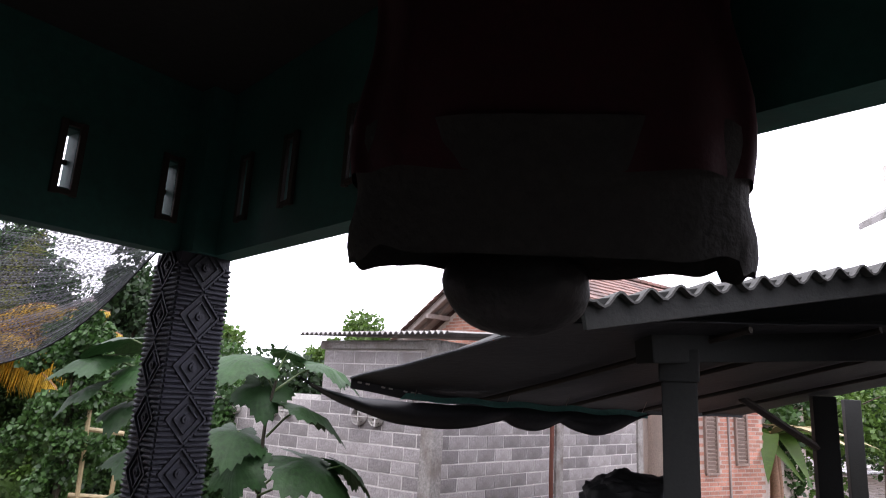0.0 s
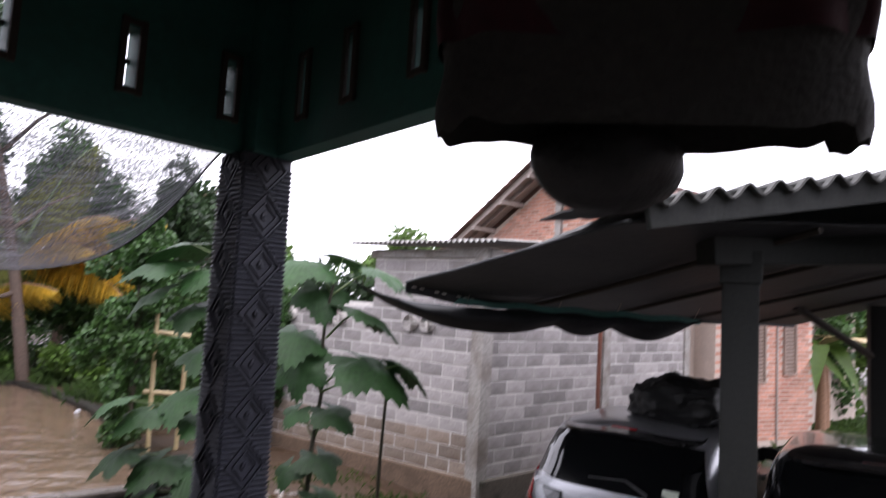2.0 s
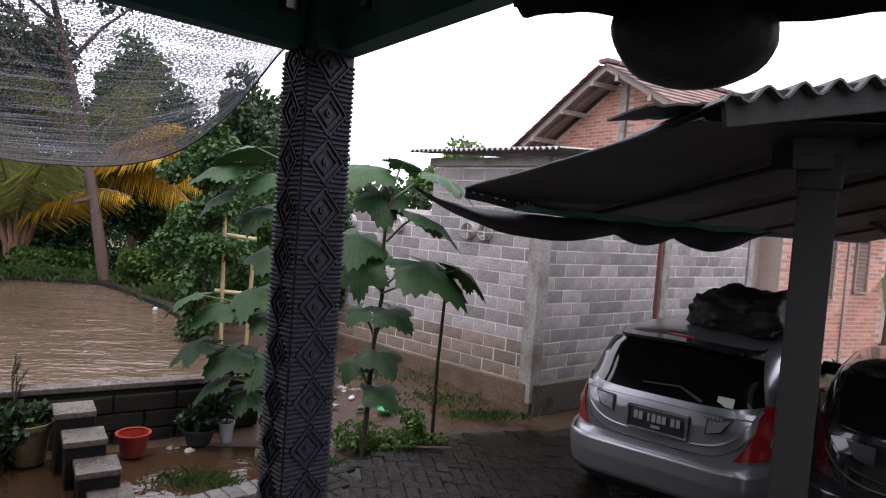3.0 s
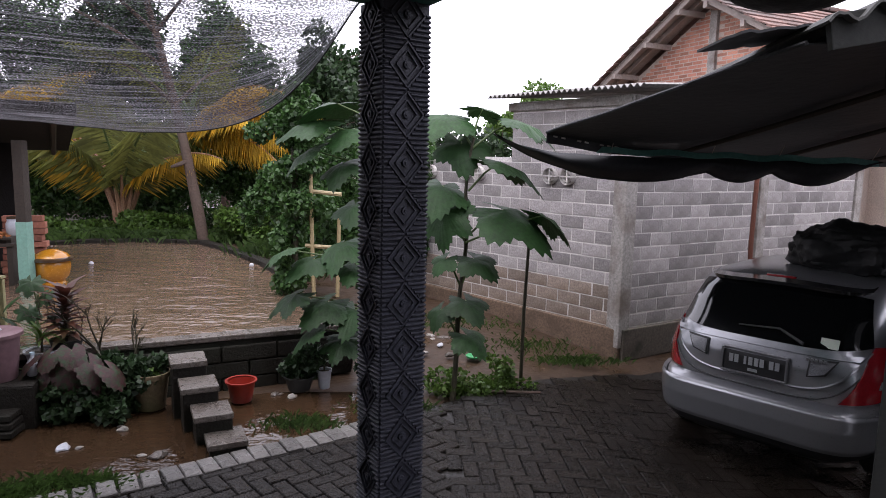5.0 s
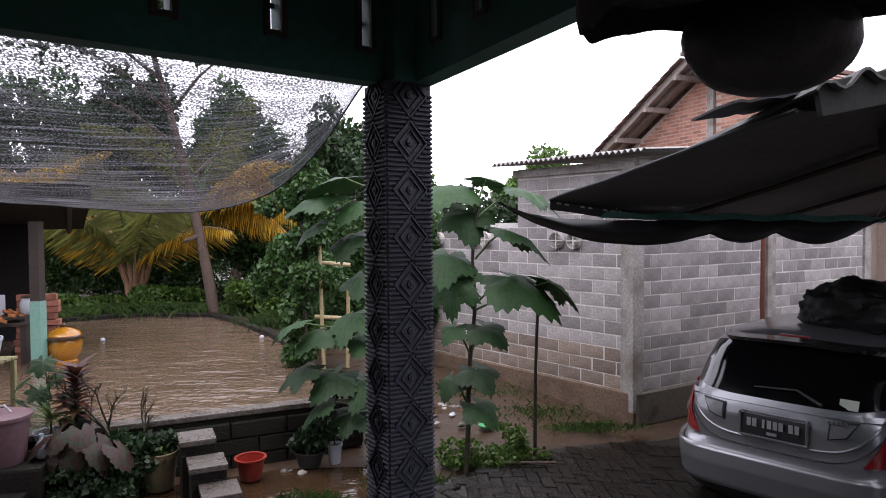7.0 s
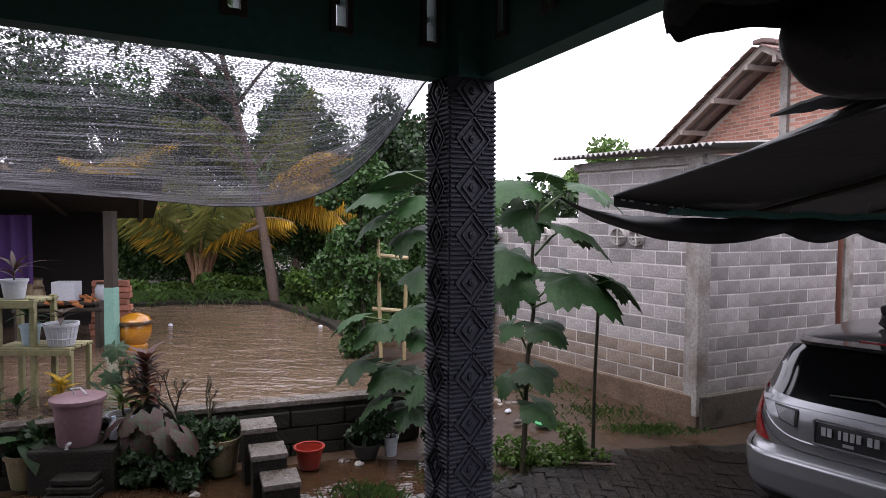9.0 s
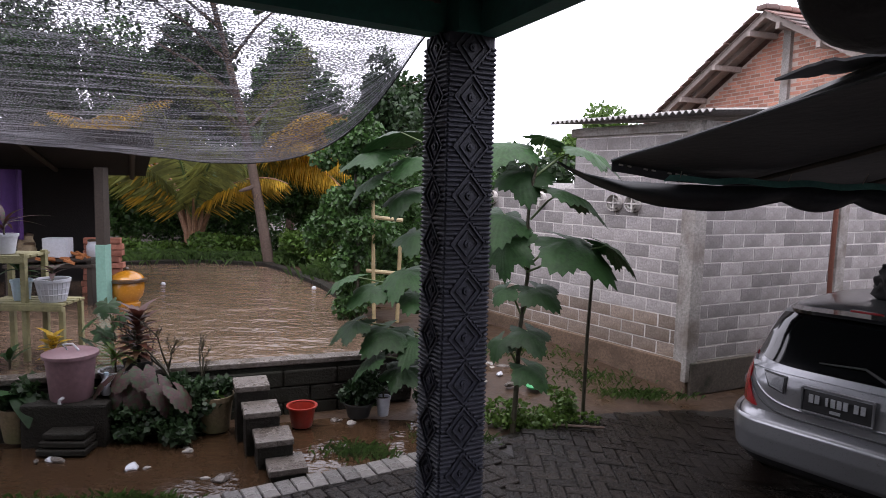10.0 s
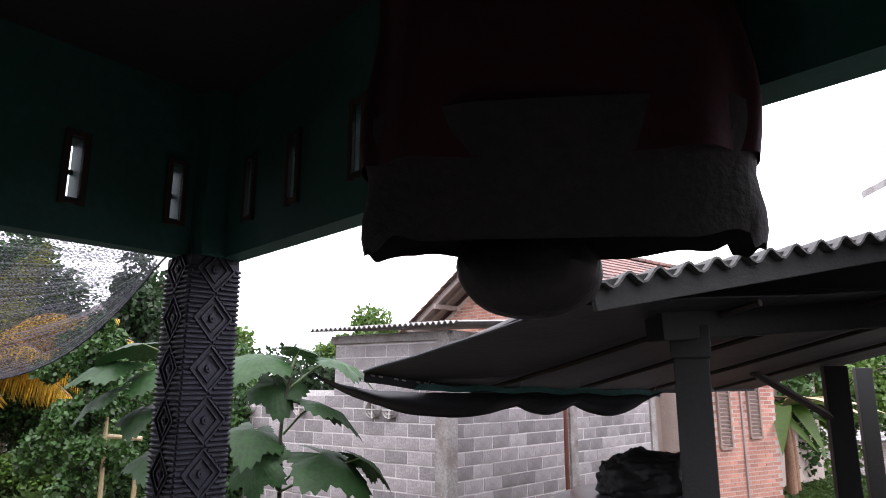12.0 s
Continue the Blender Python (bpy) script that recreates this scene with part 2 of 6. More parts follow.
# flooded low strip between driveway kerb and retaining wall
bm = bm_new()
vs = [bm.verts.new((x, y, -0.014)) for x, y in ((-6, 2.0), (-3.0, 2.9), (-2.28, 3.57), (-1.29, 4.22), (-0.55, 4.74), (-0.2, 5.1), (-0.5, 5.5), (-1.4, 5.45), (-3.0, 4.75), (-6, 3.4))]
bm.faces.new(vs)
solo("puddle", bm, M_PUDDLE, "shallow brown rain puddle along the driveway kerb", "puddle", "structure")

# raised flooded yard behind a low retaining wall
YD = Vector((0.906, 0.423, 0))
YN = Vector((-0.423, 0.906, 0))
Y0 = Vector((-2.34, 5.37, 0))
bm = bm_new()
def yp(s, n):
    p = Y0 + YD * s + YN * n
    return (p.x, p.y)
prism(bm, [yp(-12, 0.12), yp(1.75, 0.12), yp(1.6, 2.6), (-2.2, 9.3), (-2.9, 14), (-3, 40), (-60, 40), (-60, 0)], -0.3, 0.425)
solo("yard_soil", bm, M_SOIL, "raised earth yard behind a low retaining wall", "ground", "structure")
bm = bm_new()
far = [(-6.76, 11.12), (-5.6, 11.8), (-4.3, 11.72), (-3.51, 10.84), (-2.57, 9.51), (-2.0, 8.49), (-1.45, 7.4), (-1.1, 6.35)]
prism(bm, [yp(-12, 0.14), yp(1.3, 0.14)] + far[::-1] + [(-9, 10.4), (-16, 8.0)], 0.40, 0.438)
solo("flooded_yard", bm, M_FLOOD, "flooded muddy brown yard rippled by rain", "water", "structure")
bm = bm_new()
for k in range(28):
    s0 = -12 + k * 0.49
    for row in range(3):
        off = 0.24 * (row % 2)
        c = Y0 + YD * (s0 + off) + YN * 0.05
        box(bm, (c.x, c.y, -0.02 + 0.15 * row), (0.475, 0.15 + random.uniform(0, 0.02), 0.142), rz(25 + random.uniform(-1, 1)), 0.012)
c = Y0 + YD * -5.2 + YN * 0.06
box(bm, (c.x, c.y, 0.18), (13.8, 0.11, 0.42), rz(25.03))
wall = solo("retaining_wall", bm, M_DSTONE, "low dark mossy masonry retaining wall edging the yard", "wall", "structure")
bm = bm_new()
c = Y0 + YD * -5.2 + YN * 0.06
box(bm, (c.x, c.y, 0.425), (13.9, 0.16, 0.05), rz(25.03), 0.01)
part("coping", bm, M_STONE, wall, "wet pale cement coping")
# low far bank of the flooded yard
bm = bm_new()
for (x0, y0), (x1, y1) in zip(far, far[1:6]):
    d = Vector((x1 - x0, y1 - y0, 0)); L = d.length; d.normalize()
    n = max(2, int(L / 0.4))
    for i in range(n):
        p = Vector((x0, y0, 0)) + d * (L * (i + 0.5) / n)
        box(bm, (p.x, p.y + 0.05, 0.45), (L / n * 0.97, 0.16, 0.1 + random.uniform(0, 0.03)), rz(math.degrees(math.atan2(d.y, d.x)) + random.uniform(-3, 3)), 0.015)
solo("yard_edging", bm, M_DSTONE, "low stone edging round the far side of the flooded yard", "edging", "structure")

# ---- concrete step slabs from the yard down to the driveway ----
for c, zt in (((-1.95, 4.97), 0.44), ((-1.78, 4.73), 0.325), ((-1.61, 4.52), 0.2), ((-1.46, 4.36), 0.07)):
    st = thing("step", (c[0], c[1], 0), "wet worn cement step slab on dark masonry", "step", "garden steps", turn=26)
    bm = bm_new(); box(bm, (0, 0, zt - 0.022), (0.27, 0.29, 0.044), None, 0.008)
    part("slab", bm, M_STONE, st)
    bm = bm_new(); box(bm, (0.005, 0.01, (zt - 0.046) / 2 - 0.03), (0.25, 0.26, zt - 0.046 + 0.06), None, 0.01)
    part("riser", bm, M_DSTONE, st)

# ---- concrete block building: two faces meeting at a corner pillar ----
WC = Vector((2.08, 7.0, 0))
RD = Vector((0.857, 0.515, 0)).normalized()
LD = Vector((-0.66, 0.75, 0)).normalized()
BH, BL = 0.152, 0.33
WTOP = 2.78
def block_face(name, d, length, pillars, label, first_n, tall=99.0, low_top=2.1, foot=None, muddy=0.0):
    inward = Vector((-d.y, d.x, 0)) if d.x > 0 else Vector((d.y, -d.x, 0))
    bm = bm_new()
    M = frame2(WC, d)
    sgn = 1 if d.x > 0 else -1
    def loc(s, dep, z):
        p = WC + d * s + inward * dep
        return (p.x, p.y, z)
    turn = rz(math.degrees(math.atan2(d.y, d.x)))
    high = min(length, tall)
    box(bm, loc(high / 2, 0.075, (WTOP + 0.17) / 2), (high, 0.11, WTOP - 0.17), turn)
    if tall < length:
        box(bm, loc((high + length) / 2 + 0.001, 0.075, (low_top + 0.17) / 2), (length - high, 0.11, low_top - 0.17), turn)
    w = solo(name, bm, M_MORTAR, label, "wall", "structure")
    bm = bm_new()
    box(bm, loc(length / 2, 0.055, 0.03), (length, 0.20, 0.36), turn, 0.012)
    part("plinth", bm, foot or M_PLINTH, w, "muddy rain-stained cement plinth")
    for s in pillars:
        bm = bm_new()
        ph = WTOP if s < tall else low_top
        box(bm, loc(s, 0.06, ph / 2), (0.17, 0.15, ph), turn, 0.008)
        part("pillar", bm, M_PILLAR, w, "cast concrete pillar")
    sh, rest = {}, bm_new()
    count = 0
    row = 0
    z = 0.215
    while z + BH < WTOP:
        s = -BL * (0.5 if row % 2 else 0) + 0.1
        while s < length:
            a, b = max(s, 0.09), min(s + BL - random.uniform(0.010, 0.017), length if z + BH < low_top else high)
            for pp in pillars:
                if pp - 0.085 < b and pp + 0.085 > a and pp > 0.2:
                    if a < pp - 0.085: b = min(b, pp - 0.09)
                    else: a = max(a, pp + 0.09)
            if b - a > 0.05:
                proud = random.uniform(0.0, 0.004)
                size = (round(b - a, 2), 0.05, BH - random.choice((0.010, 0.013, 0.016)))
                c = loc((a + b) / 2, 0.018 + 0.025 - proud, z + BH / 2)
                m = turn @ Matrix.Rotation(radians(random.uniform(-0.5, 0.5)), 4, "Y")
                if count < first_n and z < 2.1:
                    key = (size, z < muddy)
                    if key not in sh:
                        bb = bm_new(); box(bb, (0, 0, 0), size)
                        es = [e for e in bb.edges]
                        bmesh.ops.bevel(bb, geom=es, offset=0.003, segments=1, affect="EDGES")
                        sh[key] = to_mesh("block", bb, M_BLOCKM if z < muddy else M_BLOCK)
                    ob = new("block", sh[key]); ob.parent = w
                    ob.matrix_world = Matrix.Translation(c) @ m
                    count += 1
                else:
                    box(rest, c, size, m)
            s += BL
        z += BH; row += 1
    if rest.verts:
        me = to_mesh("block_field", rest, M_BLOCK)
        ob = new("block_field", me); ob.parent = w; ob["kind"] = "stuff"
    return w

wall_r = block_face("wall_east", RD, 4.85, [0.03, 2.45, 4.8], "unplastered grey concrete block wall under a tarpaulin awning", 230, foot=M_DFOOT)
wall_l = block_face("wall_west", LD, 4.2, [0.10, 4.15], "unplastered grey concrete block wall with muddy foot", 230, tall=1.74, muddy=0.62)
# breeze vents near the top of the west face
for s in (0.95, 2.43, 3.4):
    v = WC + LD * s
    bm = bm_new()
    tr = rz(math.degrees(math.atan2(LD.y, LD.x)))
    for dx in (-0.13, 0.13):
        R = Matrix.Translation((v.x + LD.x * dx, v.y + LD.y * dx, 1.88)) @ tr @ Matrix.Rotation(radians(90), 4, "X")
        bmesh.ops.create_cone(bm, cap_ends=False, segments=20, radius1=0.095, radius2=0.095, depth=0.1, matrix=R)
        bmesh.ops.create_cone(bm, cap_ends=False, segments=20, radius1=0.06, radius2=0.06, depth=0.1, matrix=R)
        box(bm, R.translation, (0.2, 0.08, 0.015), tr); box(bm, R.translation, (0.015, 0.08, 0.2), tr)
    part("breeze_vent", bm, M_MORTAR, wall_l, "round pierced cement vent block")
# ring beam and shallow corrugated roof on the block building
for d, L, inw in ((RD, 4.85, Vector((-RD.y, RD.x, 0))), (LD, 1.74, Vector((-LD.y, LD.x, 0)) * -1)):
    bm = bm_new()
    c = WC + d * (L / 2) + inw * 0.06
    deep = 0.22 if L > 2 else 0.10
    box(bm, (c.x, c.y, WTOP - deep / 2 - 0.01), (L + 0.1, 0.17, deep), rz(math.degrees(math.atan2(d.y, d.x))), 0.01)
    solo("ring_beam", bm, M_PILLAR, "cast concrete ring beam on the block wall", "beam", "structure")
bm = bm_new()
def shed_roof(u, v):
    p = WC + LD * (-0.35 + 2.2 * v) + RD * (-0.30 + 4.6 * u)
    return (p.x, p.y, WTOP + 0.05 + 0.35 * u + 0.018 * math.sin(v * 2.2 / 0.076 * 2 * math.pi))
sheet(bm, shed_roof, 6, 180, 0.006)
solo("shed_roof", bm, M_CORR, "grey corrugated fibre-cement roof of the block building", "roof", "structure", True)

# ---- porch: beams, upper walls with slots, ceiling, floor ----
A0, AU = Vector((-0.38, 3.305, 0)), Vector((-0.80, -0.59, 0)).normalized()
B0, BU = Vector((-0.05, 3.30, 0)), Vector((0.467, -0.884, 0)).normalized()
AN = Vector((0.59, -0.80, 0)).normalized()
BN = Vector((-0.884, -0.467, 0)).normalized()
BEAM = 2.775
CEIL = 3.62
def porch_wall(name, o, d, n, length, slots, start):
    """Beam and upper wall in pieces round the slots, which go right through."""
    w = None
    turn = rz(math.degrees(math.atan2(d.y, d.x)))
    bm = bm_new()
    th = 0.11
    def seg(a, b, z0, z1):
        c = o + d * ((a + b) / 2) + n * (th / 2)
        box(bm, (c.x, c.y, (z0 + z1) / 2), (b - a, th, z1 - z0), turn)
    zb, zt = BEAM + 0.17, BEAM + 0.43
    seg(start, length, BEAM, zb)
    seg(start, length, zt, CEIL)
    a = start
    for s in slots:
        seg(a, s - 0.025, zb, zt); a = s + 0.025
    seg(a, length, zb, zt)
    bmesh.ops.remove_doubles(bm, verts=bm.verts, dist=0.0005)
    w = solo(name, bm, M_GREEN, "teal painted beam and wall with narrow vent slots above the porch opening", "wall", "structure")
    bm = bm_new()
    for s in slots:
        for e in (-0.04, 0.04):
            c = o + d * (s + e) + n * (th + 0.008)
            box(bm, (c.x, c.y, (zb + zt) / 2), (0.028, 0.02, zt - zb + 0.07), turn, 0.004)
        for zz in (zb - 0.02, zt + 0.02, zb + 0.13):
            c = o + d * s + n * (th + 0.008 - (0.09 if abs(zz - zb - 0.13) < 1e-6 else 0))
            box(bm, (c.x, c.y, zz), (0.08, 0.016, 0.022), turn, 0.003)
    part("slot_trim", bm, M_TIMBER, w, "dark frames round the vent slots")
    return w
porch_wall("wall_north", A0, AU, AN, 5.2, [0.07, 0.53, 1.0, 1.49, 1.97], -0.18)
porch_wall("wall_outer", B0, BU, BN, 6.2, [0.28, 0.68, 1.15, 1.7, 2.3, 2.9], -0.02)
bm = bm_new(); box(bm, (-0.20, 3.275, (BEAM + CEIL) / 2), (0.20, 0.20, CEIL - BEAM), rz(34.4), 0.004)
solo("wall_corner", bm, M_GREEN, "teal painted corner pier above the column", "wall", "structure")
Aend, Bend = A0 + AU * 5.2, B0 + BU * 6.2
cor = Aend + (Bend - B0)
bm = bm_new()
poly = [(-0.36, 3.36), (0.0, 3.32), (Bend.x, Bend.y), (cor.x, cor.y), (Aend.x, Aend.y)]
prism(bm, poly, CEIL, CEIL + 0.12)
solo("ceiling", bm, M_CEIL, "near-black porch ceiling boards", "ceiling", "structure")
bm = bm_new()
pin = [(-0.35, 2.65), (-0.05, 2.62), (Bend.x, Bend.y), (cor.x, cor.y), (Aend.x, Aend.y)]
prism(bm, pin, -0.2, 0.22)
solo("floor", bm, mat("porch_floor_tile", (0.30, 0.27, 0.24), 0.3, 0.2, 4, 0.05), "tiled raised porch floor", "floor", "structure")
# Unseen walls closed behind the camera to keep the porch dark.
for nm, p, q in (("wall_house", Aend, cor), ("wall_back", Bend, cor)):
    d = (q - p); L = d.length; d.normalize()
    c = (p + q) / 2
    bm = bm_new(); box(bm, (c.x, c.y, CEIL / 2), (L, 0.15, CEIL), rz(math.degrees(math.atan2(d.y, d.x))))
    solo(nm, bm, M_GREEN, "unseen teal wall closing the porch behind against light", "wall", "structure")

# unseen house mass: guessed hip roof and side walls added to block sky light
bm = bm_new()
ea = [A0 - AN * 0.5 - AU * 0.6, A0 - AN * 0.5 + AU * 10.5, cor + AU * 6 + BU * 5, B0 - BN * 0.5 + BU * 11]
apx = (ea[0] + ea[2]) / 2
lo = [bm.verts.new((p.x, p.y, CEIL + 0.14)) for p in ea]; hi = [bm.verts.new((p.x, p.y, CEIL + 0.24)) for p in ea]
tp = bm.verts.new((apx.x, apx.y, 7.2))
bm.faces.new(lo[::-1])
for i in range(4):
    bm.faces.new((lo[i], lo[(i + 1) % 4], hi[(i + 1) % 4], hi[i])); bm.faces.new((hi[i], hi[(i + 1) % 4], tp))
solo("house_roof", bm, M_TILE, "unseen tiled hip roof added over the porch to block sky light", "roof", "structure")
for p, d_ in ((Aend, AU), (Bend, BU)):
    c = p + d_ * 2.4
    bm = bm_new(); box(bm, (c.x, c.y, (CEIL + 0.1) / 2), (4.8, 0.18, CEIL + 0.1), rz(math.degrees(math.atan2(d_.y, d_.x))))
    solo("added_side_wall", bm, M_GREEN, "unseen teal wall added beside the porch to block light", "wall", "structure")

# unseen walls added to either side to block sky light
bm = bm_new(); box(bm, (9.4, -3.2, 2.2), (0.2, 11, 4.8)); solo("light_block_east", bm, M_PILLAR, "unseen grey wall added to block light from the east", "wall", "structure")
bm = bm_new(); box(bm, (-10.5, 0.2, 2.0), (0.2, 9.6, 4.4), rz(-12)); solo("light_block_west", bm, M_DSTONE, "unseen dark wall added to block light from the west", "wall", "structure")

# unseen wall and eave added on the house side to shade the carport
bm = bm_new(); box(bm, (6.8, 2.5, 3.62), (5.2, 1.2, 0.06), Matrix.Rotation(-0.192, 4, "Y")); solo("light_block_roof", bm, M_DCON, "unseen dark roof added to block sky light beside the carport", "roof", "structure")
bm = bm_new(); box(bm, (6.4, 2.2, 1.85), (6.1, 0.15, 4.1), rz(2)); solo("light_block_wall", bm, M_DCON, "unseen dark wall added beside the carport to shade the car", "wall", "structure")

# corner column with moulded ribs and diamond panels
CA, CB = Vector((0.825, 0.565, 0)).normalized(), Vector((-0.565, 0.825, 0)).normalized()
colm = thing("column", (-0.229, 3.322, 0.0), "dark grey porch column with moulded ribs and diamond panels", "column", "", "structure", turn=math.degrees(math.atan2(CA.y, CA.x)))
HX, HY = 0.128, 0.115
bm = bm_new(); box(bm, (0, 0, BEAM / 2), (2 * HX, 2 * HY, BEAM)); part("shaft", bm, M_COL, colm)
PER, RIB = 0.236, 0.0236
def rib(bm, x0, x1, z):
    """A moulded rib, wedge-shaped in section."""
    sec = ((0.0, -0.44 * RIB), (-0.011, -0.16 * RIB), (-0.011, 0.10 * RIB), (0.0, 0.40 * RIB))
    e0, e1 = [[bm.verts.new((x, y, z + dz)) for y, dz in sec] for x in (x0, x1)]
    for k in range(3):
        bm.faces.new((e0[k], e0[k + 1], e1[k + 1], e1[k]))
    bm.faces.new(e0[::-1]); bm.faces.new(e1)
def diamond_face(bm, half, flip):
    """Ribs with V ends round raised diamonds; local face plane y = 0 looking to -y, x across."""
    z = 0.05
    n = int((BEAM - 0.03 - z) / RIB)
    for i in range(n):
        zz = z + RIB * i
        ph = ((zz / PER) % 1.0) - 0.5
        w = half * 0.80 * (1 - abs(ph) / 0.5)
        for s in (-1, 1):
            a, b = w + 0.006, half
            if b - a < 0.006: continue
            rib(bm, s * a, s * b, zz)
    k = 0
    while (k + 0.5) * PER < 2.75:
        zc = (k + 0.5) * PER
        if zc > 0.1:
            for s in (-1, 1):
                for t in (-1, 1):
                    p0, p1 = Vector((s * half * 0.76, 0, zc)), Vector((0, 0, zc + t * PER * 0.46))
                    c = (p0 + p1) / 2; L = (p1 - p0).length
                    ang = math.atan2(p1.z - p0.z, p1.x - p0.x)
                    box(bm, (c.x, -0.004, c.z), (L, 0.016, 0.008), Matrix.Rotation(-ang, 4, "Y"))
                    box(bm, (c.x * 0.62, -0.003, zc + (c.z - zc) * 0.62), (L * 0.6, 0.014, 0.006), Matrix.Rotation(-ang, 4, "Y"))
            R = Matrix.Translation((0, -0.004, zc)) @ Matrix.Rotation(radians(90), 4, "X")
            bmesh.ops.create_cone(bm, cap_ends=True, segments=14, radius1=0.021, radius2=0.019, depth=0.012, matrix=R)
            bmesh.ops.create_cone(bm, cap_ends=True, segments=12, radius1=0.010, radius2=0.008, depth=0.022, matrix=R)
        k += 1
for ang, half, dist in ((0, HX, HY), (90, HY, HX), (180, HX, HY), (270, HY, HX)):
    bm = bm_new()
    diamond_face(bm, half, False)
    bmesh.ops.transform(bm, matrix=rz(ang) @ Matrix.Translation((0, -dist - 0.002, 0)), verts=bm.verts)
    part("moulded_face", bm, M_COL, colm)

# ---- gable house behind the block building ----
M_WALLP = mat("pale_plaster", (0.62, 0.58, 0.54), 0.9, 0.15, 3, 0.2, dirt=(0.40, 0.36, 0.32))
M_WINW = mat("weathered_shutter_wood", (0.30, 0.22, 0.18), 0.8, 0.3, 6, 0.3)
GL, GA, GR = Vector((3.23, 15.0, 3.42)), Vector((4.52, 12.06, 5.21)), Vector((5.81, 9.12, 3.42))
GD = (GR - GL).normalized()
GN = Vector((-GD.y, GD.x, 0)).normalized()
if GN.x < 0:
    GN = -GN
GW = (GR - GL).length / 2
gm = Matrix((( GD.x, GN.x, 0, (GA + GN * 0.6).x), (GD.y, GN.y, 0, (GA + GN * 0.6).y), (0, 0, 1, 0), (0, 0, 0, 1)))
house = new("brick_house"); house.matrix_world = gm
tagged(house, "unplastered red brick house with a tiled gable roof", "house")
EZ, AZ = 3.42, 5.21
bm = bm_new()
def gpoly(bm, y0, y1, inset=0.0, low=0.0):
    pts = [(-GW + 0.5 + inset, low), (GW - 0.5 - inset, low), (GW - 0.5 - inset, EZ + 0.12), (0, AZ - 0.16), (-GW + 0.5 + inset, EZ + 0.12)]
    f = [bm.verts.new((x, y0, z)) for x, z in pts]; b = [bm.verts.new((x, y1, z)) for x, z in pts]
    bm.faces.new(f); bm.faces.new(b[::-1])
    for i in range(5):
        bm.faces.new((f[i], f[(i + 1) % 5], b[(i + 1) % 5], b[i]))
gpoly(bm, 0.012, 7.0)
part("wall", bm, M_BMORT, house, "pale mortar and brick wall")
field = bm_new()
pieces, shared = 0, {}
bh, bl = 0.072, 0.235
row = 0
z = 2.75
while z < AZ - 0.25:
    half = (GW - 0.5) if z < EZ + 0.1 else max(0.0, (GW - 0.5) * (AZ - 0.2 - z) / (AZ - EZ - 0.25))
    x = -GW + (0.12 if row % 2 else 0)
    while x < GW:
        if -half < x and x + bl < half and not (-0.09 < x + bl / 2 < 0.09):
            box(field, (x + bl / 2, 0.0225, z + bh / 2), (bl - 0.02, 0.03, bh - 0.018), Matrix.Rotation(radians(random.uniform(-0.6, 0.6)), 4, "Y"))
        x += bl
    z += bh; row += 1
ob = part("brickwork", field, M_BRICKJ, house, "red brick courses with pale joints"); ob["kind"] = "stuff"
bm = bm_new(); box(bm, (0, -0.01, AZ / 2 - 0.1), (0.16, 0.1, AZ - 0.3), None, 0.006); part("gable_pillar", bm, M_PILLAR, house, "grey concrete pillar up the gable")
for sd in (-1, 1):
    bm = bm_new()
    L = math.hypot(GW, AZ - EZ)
    ang = math.atan2(AZ - EZ, GW)
    # tiles as overlapping rows on both slopes
    nrow, ncol = 14, 34
    for i in range(nrow):
        for j in range(ncol):
            s = 0.12 + L * i / nrow
            x, zz = sd * (GW + 0.12 - s * math.cos(ang)), EZ - 0.07 + s * math.sin(ang) + 0.02
            y = -0.6 + 0.22 * j
            m = Matrix.Rotation(sd * (ang - 0.08), 4, "Y")
            box(bm, (x, y, zz), (L / nrow * 1.25, 0.212, 0.018), m)
    ob = part("roof_tiles", bm, M_TILE, house, "weathered clay roof tiles"); ob["kind"] = "stuff"
    bm = bm_new()
    for y in (-0.56, -0.30):
        c = Vector((sd * GW / 2, y, (AZ + EZ) / 2 - 0.09))
        box(bm, c, (L * 1.02, 0.05, 0.09), Matrix.Rotation(sd * ang, 4, "Y"))
    part("rafter", bm, M_RAFTER, house)
    for s in (0.08, 0.36, 0.64, 0.9):
        bm = bm_new()
        box(bm, (sd * GW * (1 - s), -0.25, EZ + (AZ - EZ) * s - 0.17), (0.08, 0.75, 0.1))
        part("purlin", bm, M_RAFTER, house)
    bm = bm_new()
    c = Vector((sd * GW / 2, -0.3, (AZ + EZ) / 2 - 0.03))
    box(bm, c, (L * 1.02, 0.62, 0.015), Matrix.Rotation(sd * ang, 4, "Y"))
    part("soffit", bm, M_RAFTER, house)
bm = bm_new()
for j in range(26):
    box(bm, (0, -0.55 + 0.3 * j, AZ + 0.03), (0.24, 0.29, 0.09), Matrix.Rotation(radians(2), 4, "X"), 0.03)
part("ridge", bm, M_TILE, house)

# ---- smaller brick house beyond the carport ----
h2 = thing("brick_cottage", (8.05, 9.95, 0), "red brick cottage wall with closed wooden shutters", "house", turn=14)
bm = bm_new(); box(bm, (0, 1.5, 1.55), (2.5, 3.0, 3.1)); part("wall", bm, M_BMORT, h2)
bm = bm_new()
z, row = 0.1, 0
while z < 3.0:
    x = -1.25 + (0.11 if row % 2 else 0)
    while x < 1.1:
        if not (abs(x + 0.11 + 0.2) < 0.19 and 1.05 < z < 2.2) and not (abs(x + 0.11 - 0.62) < 0.19 and 1.25 < z < 2.35):
            box(bm, (x + 0.11, 0.0105, z + 0.035), (0.2, 0.03, 0.054))
        x += 0.22
    z += 0.072; row += 1
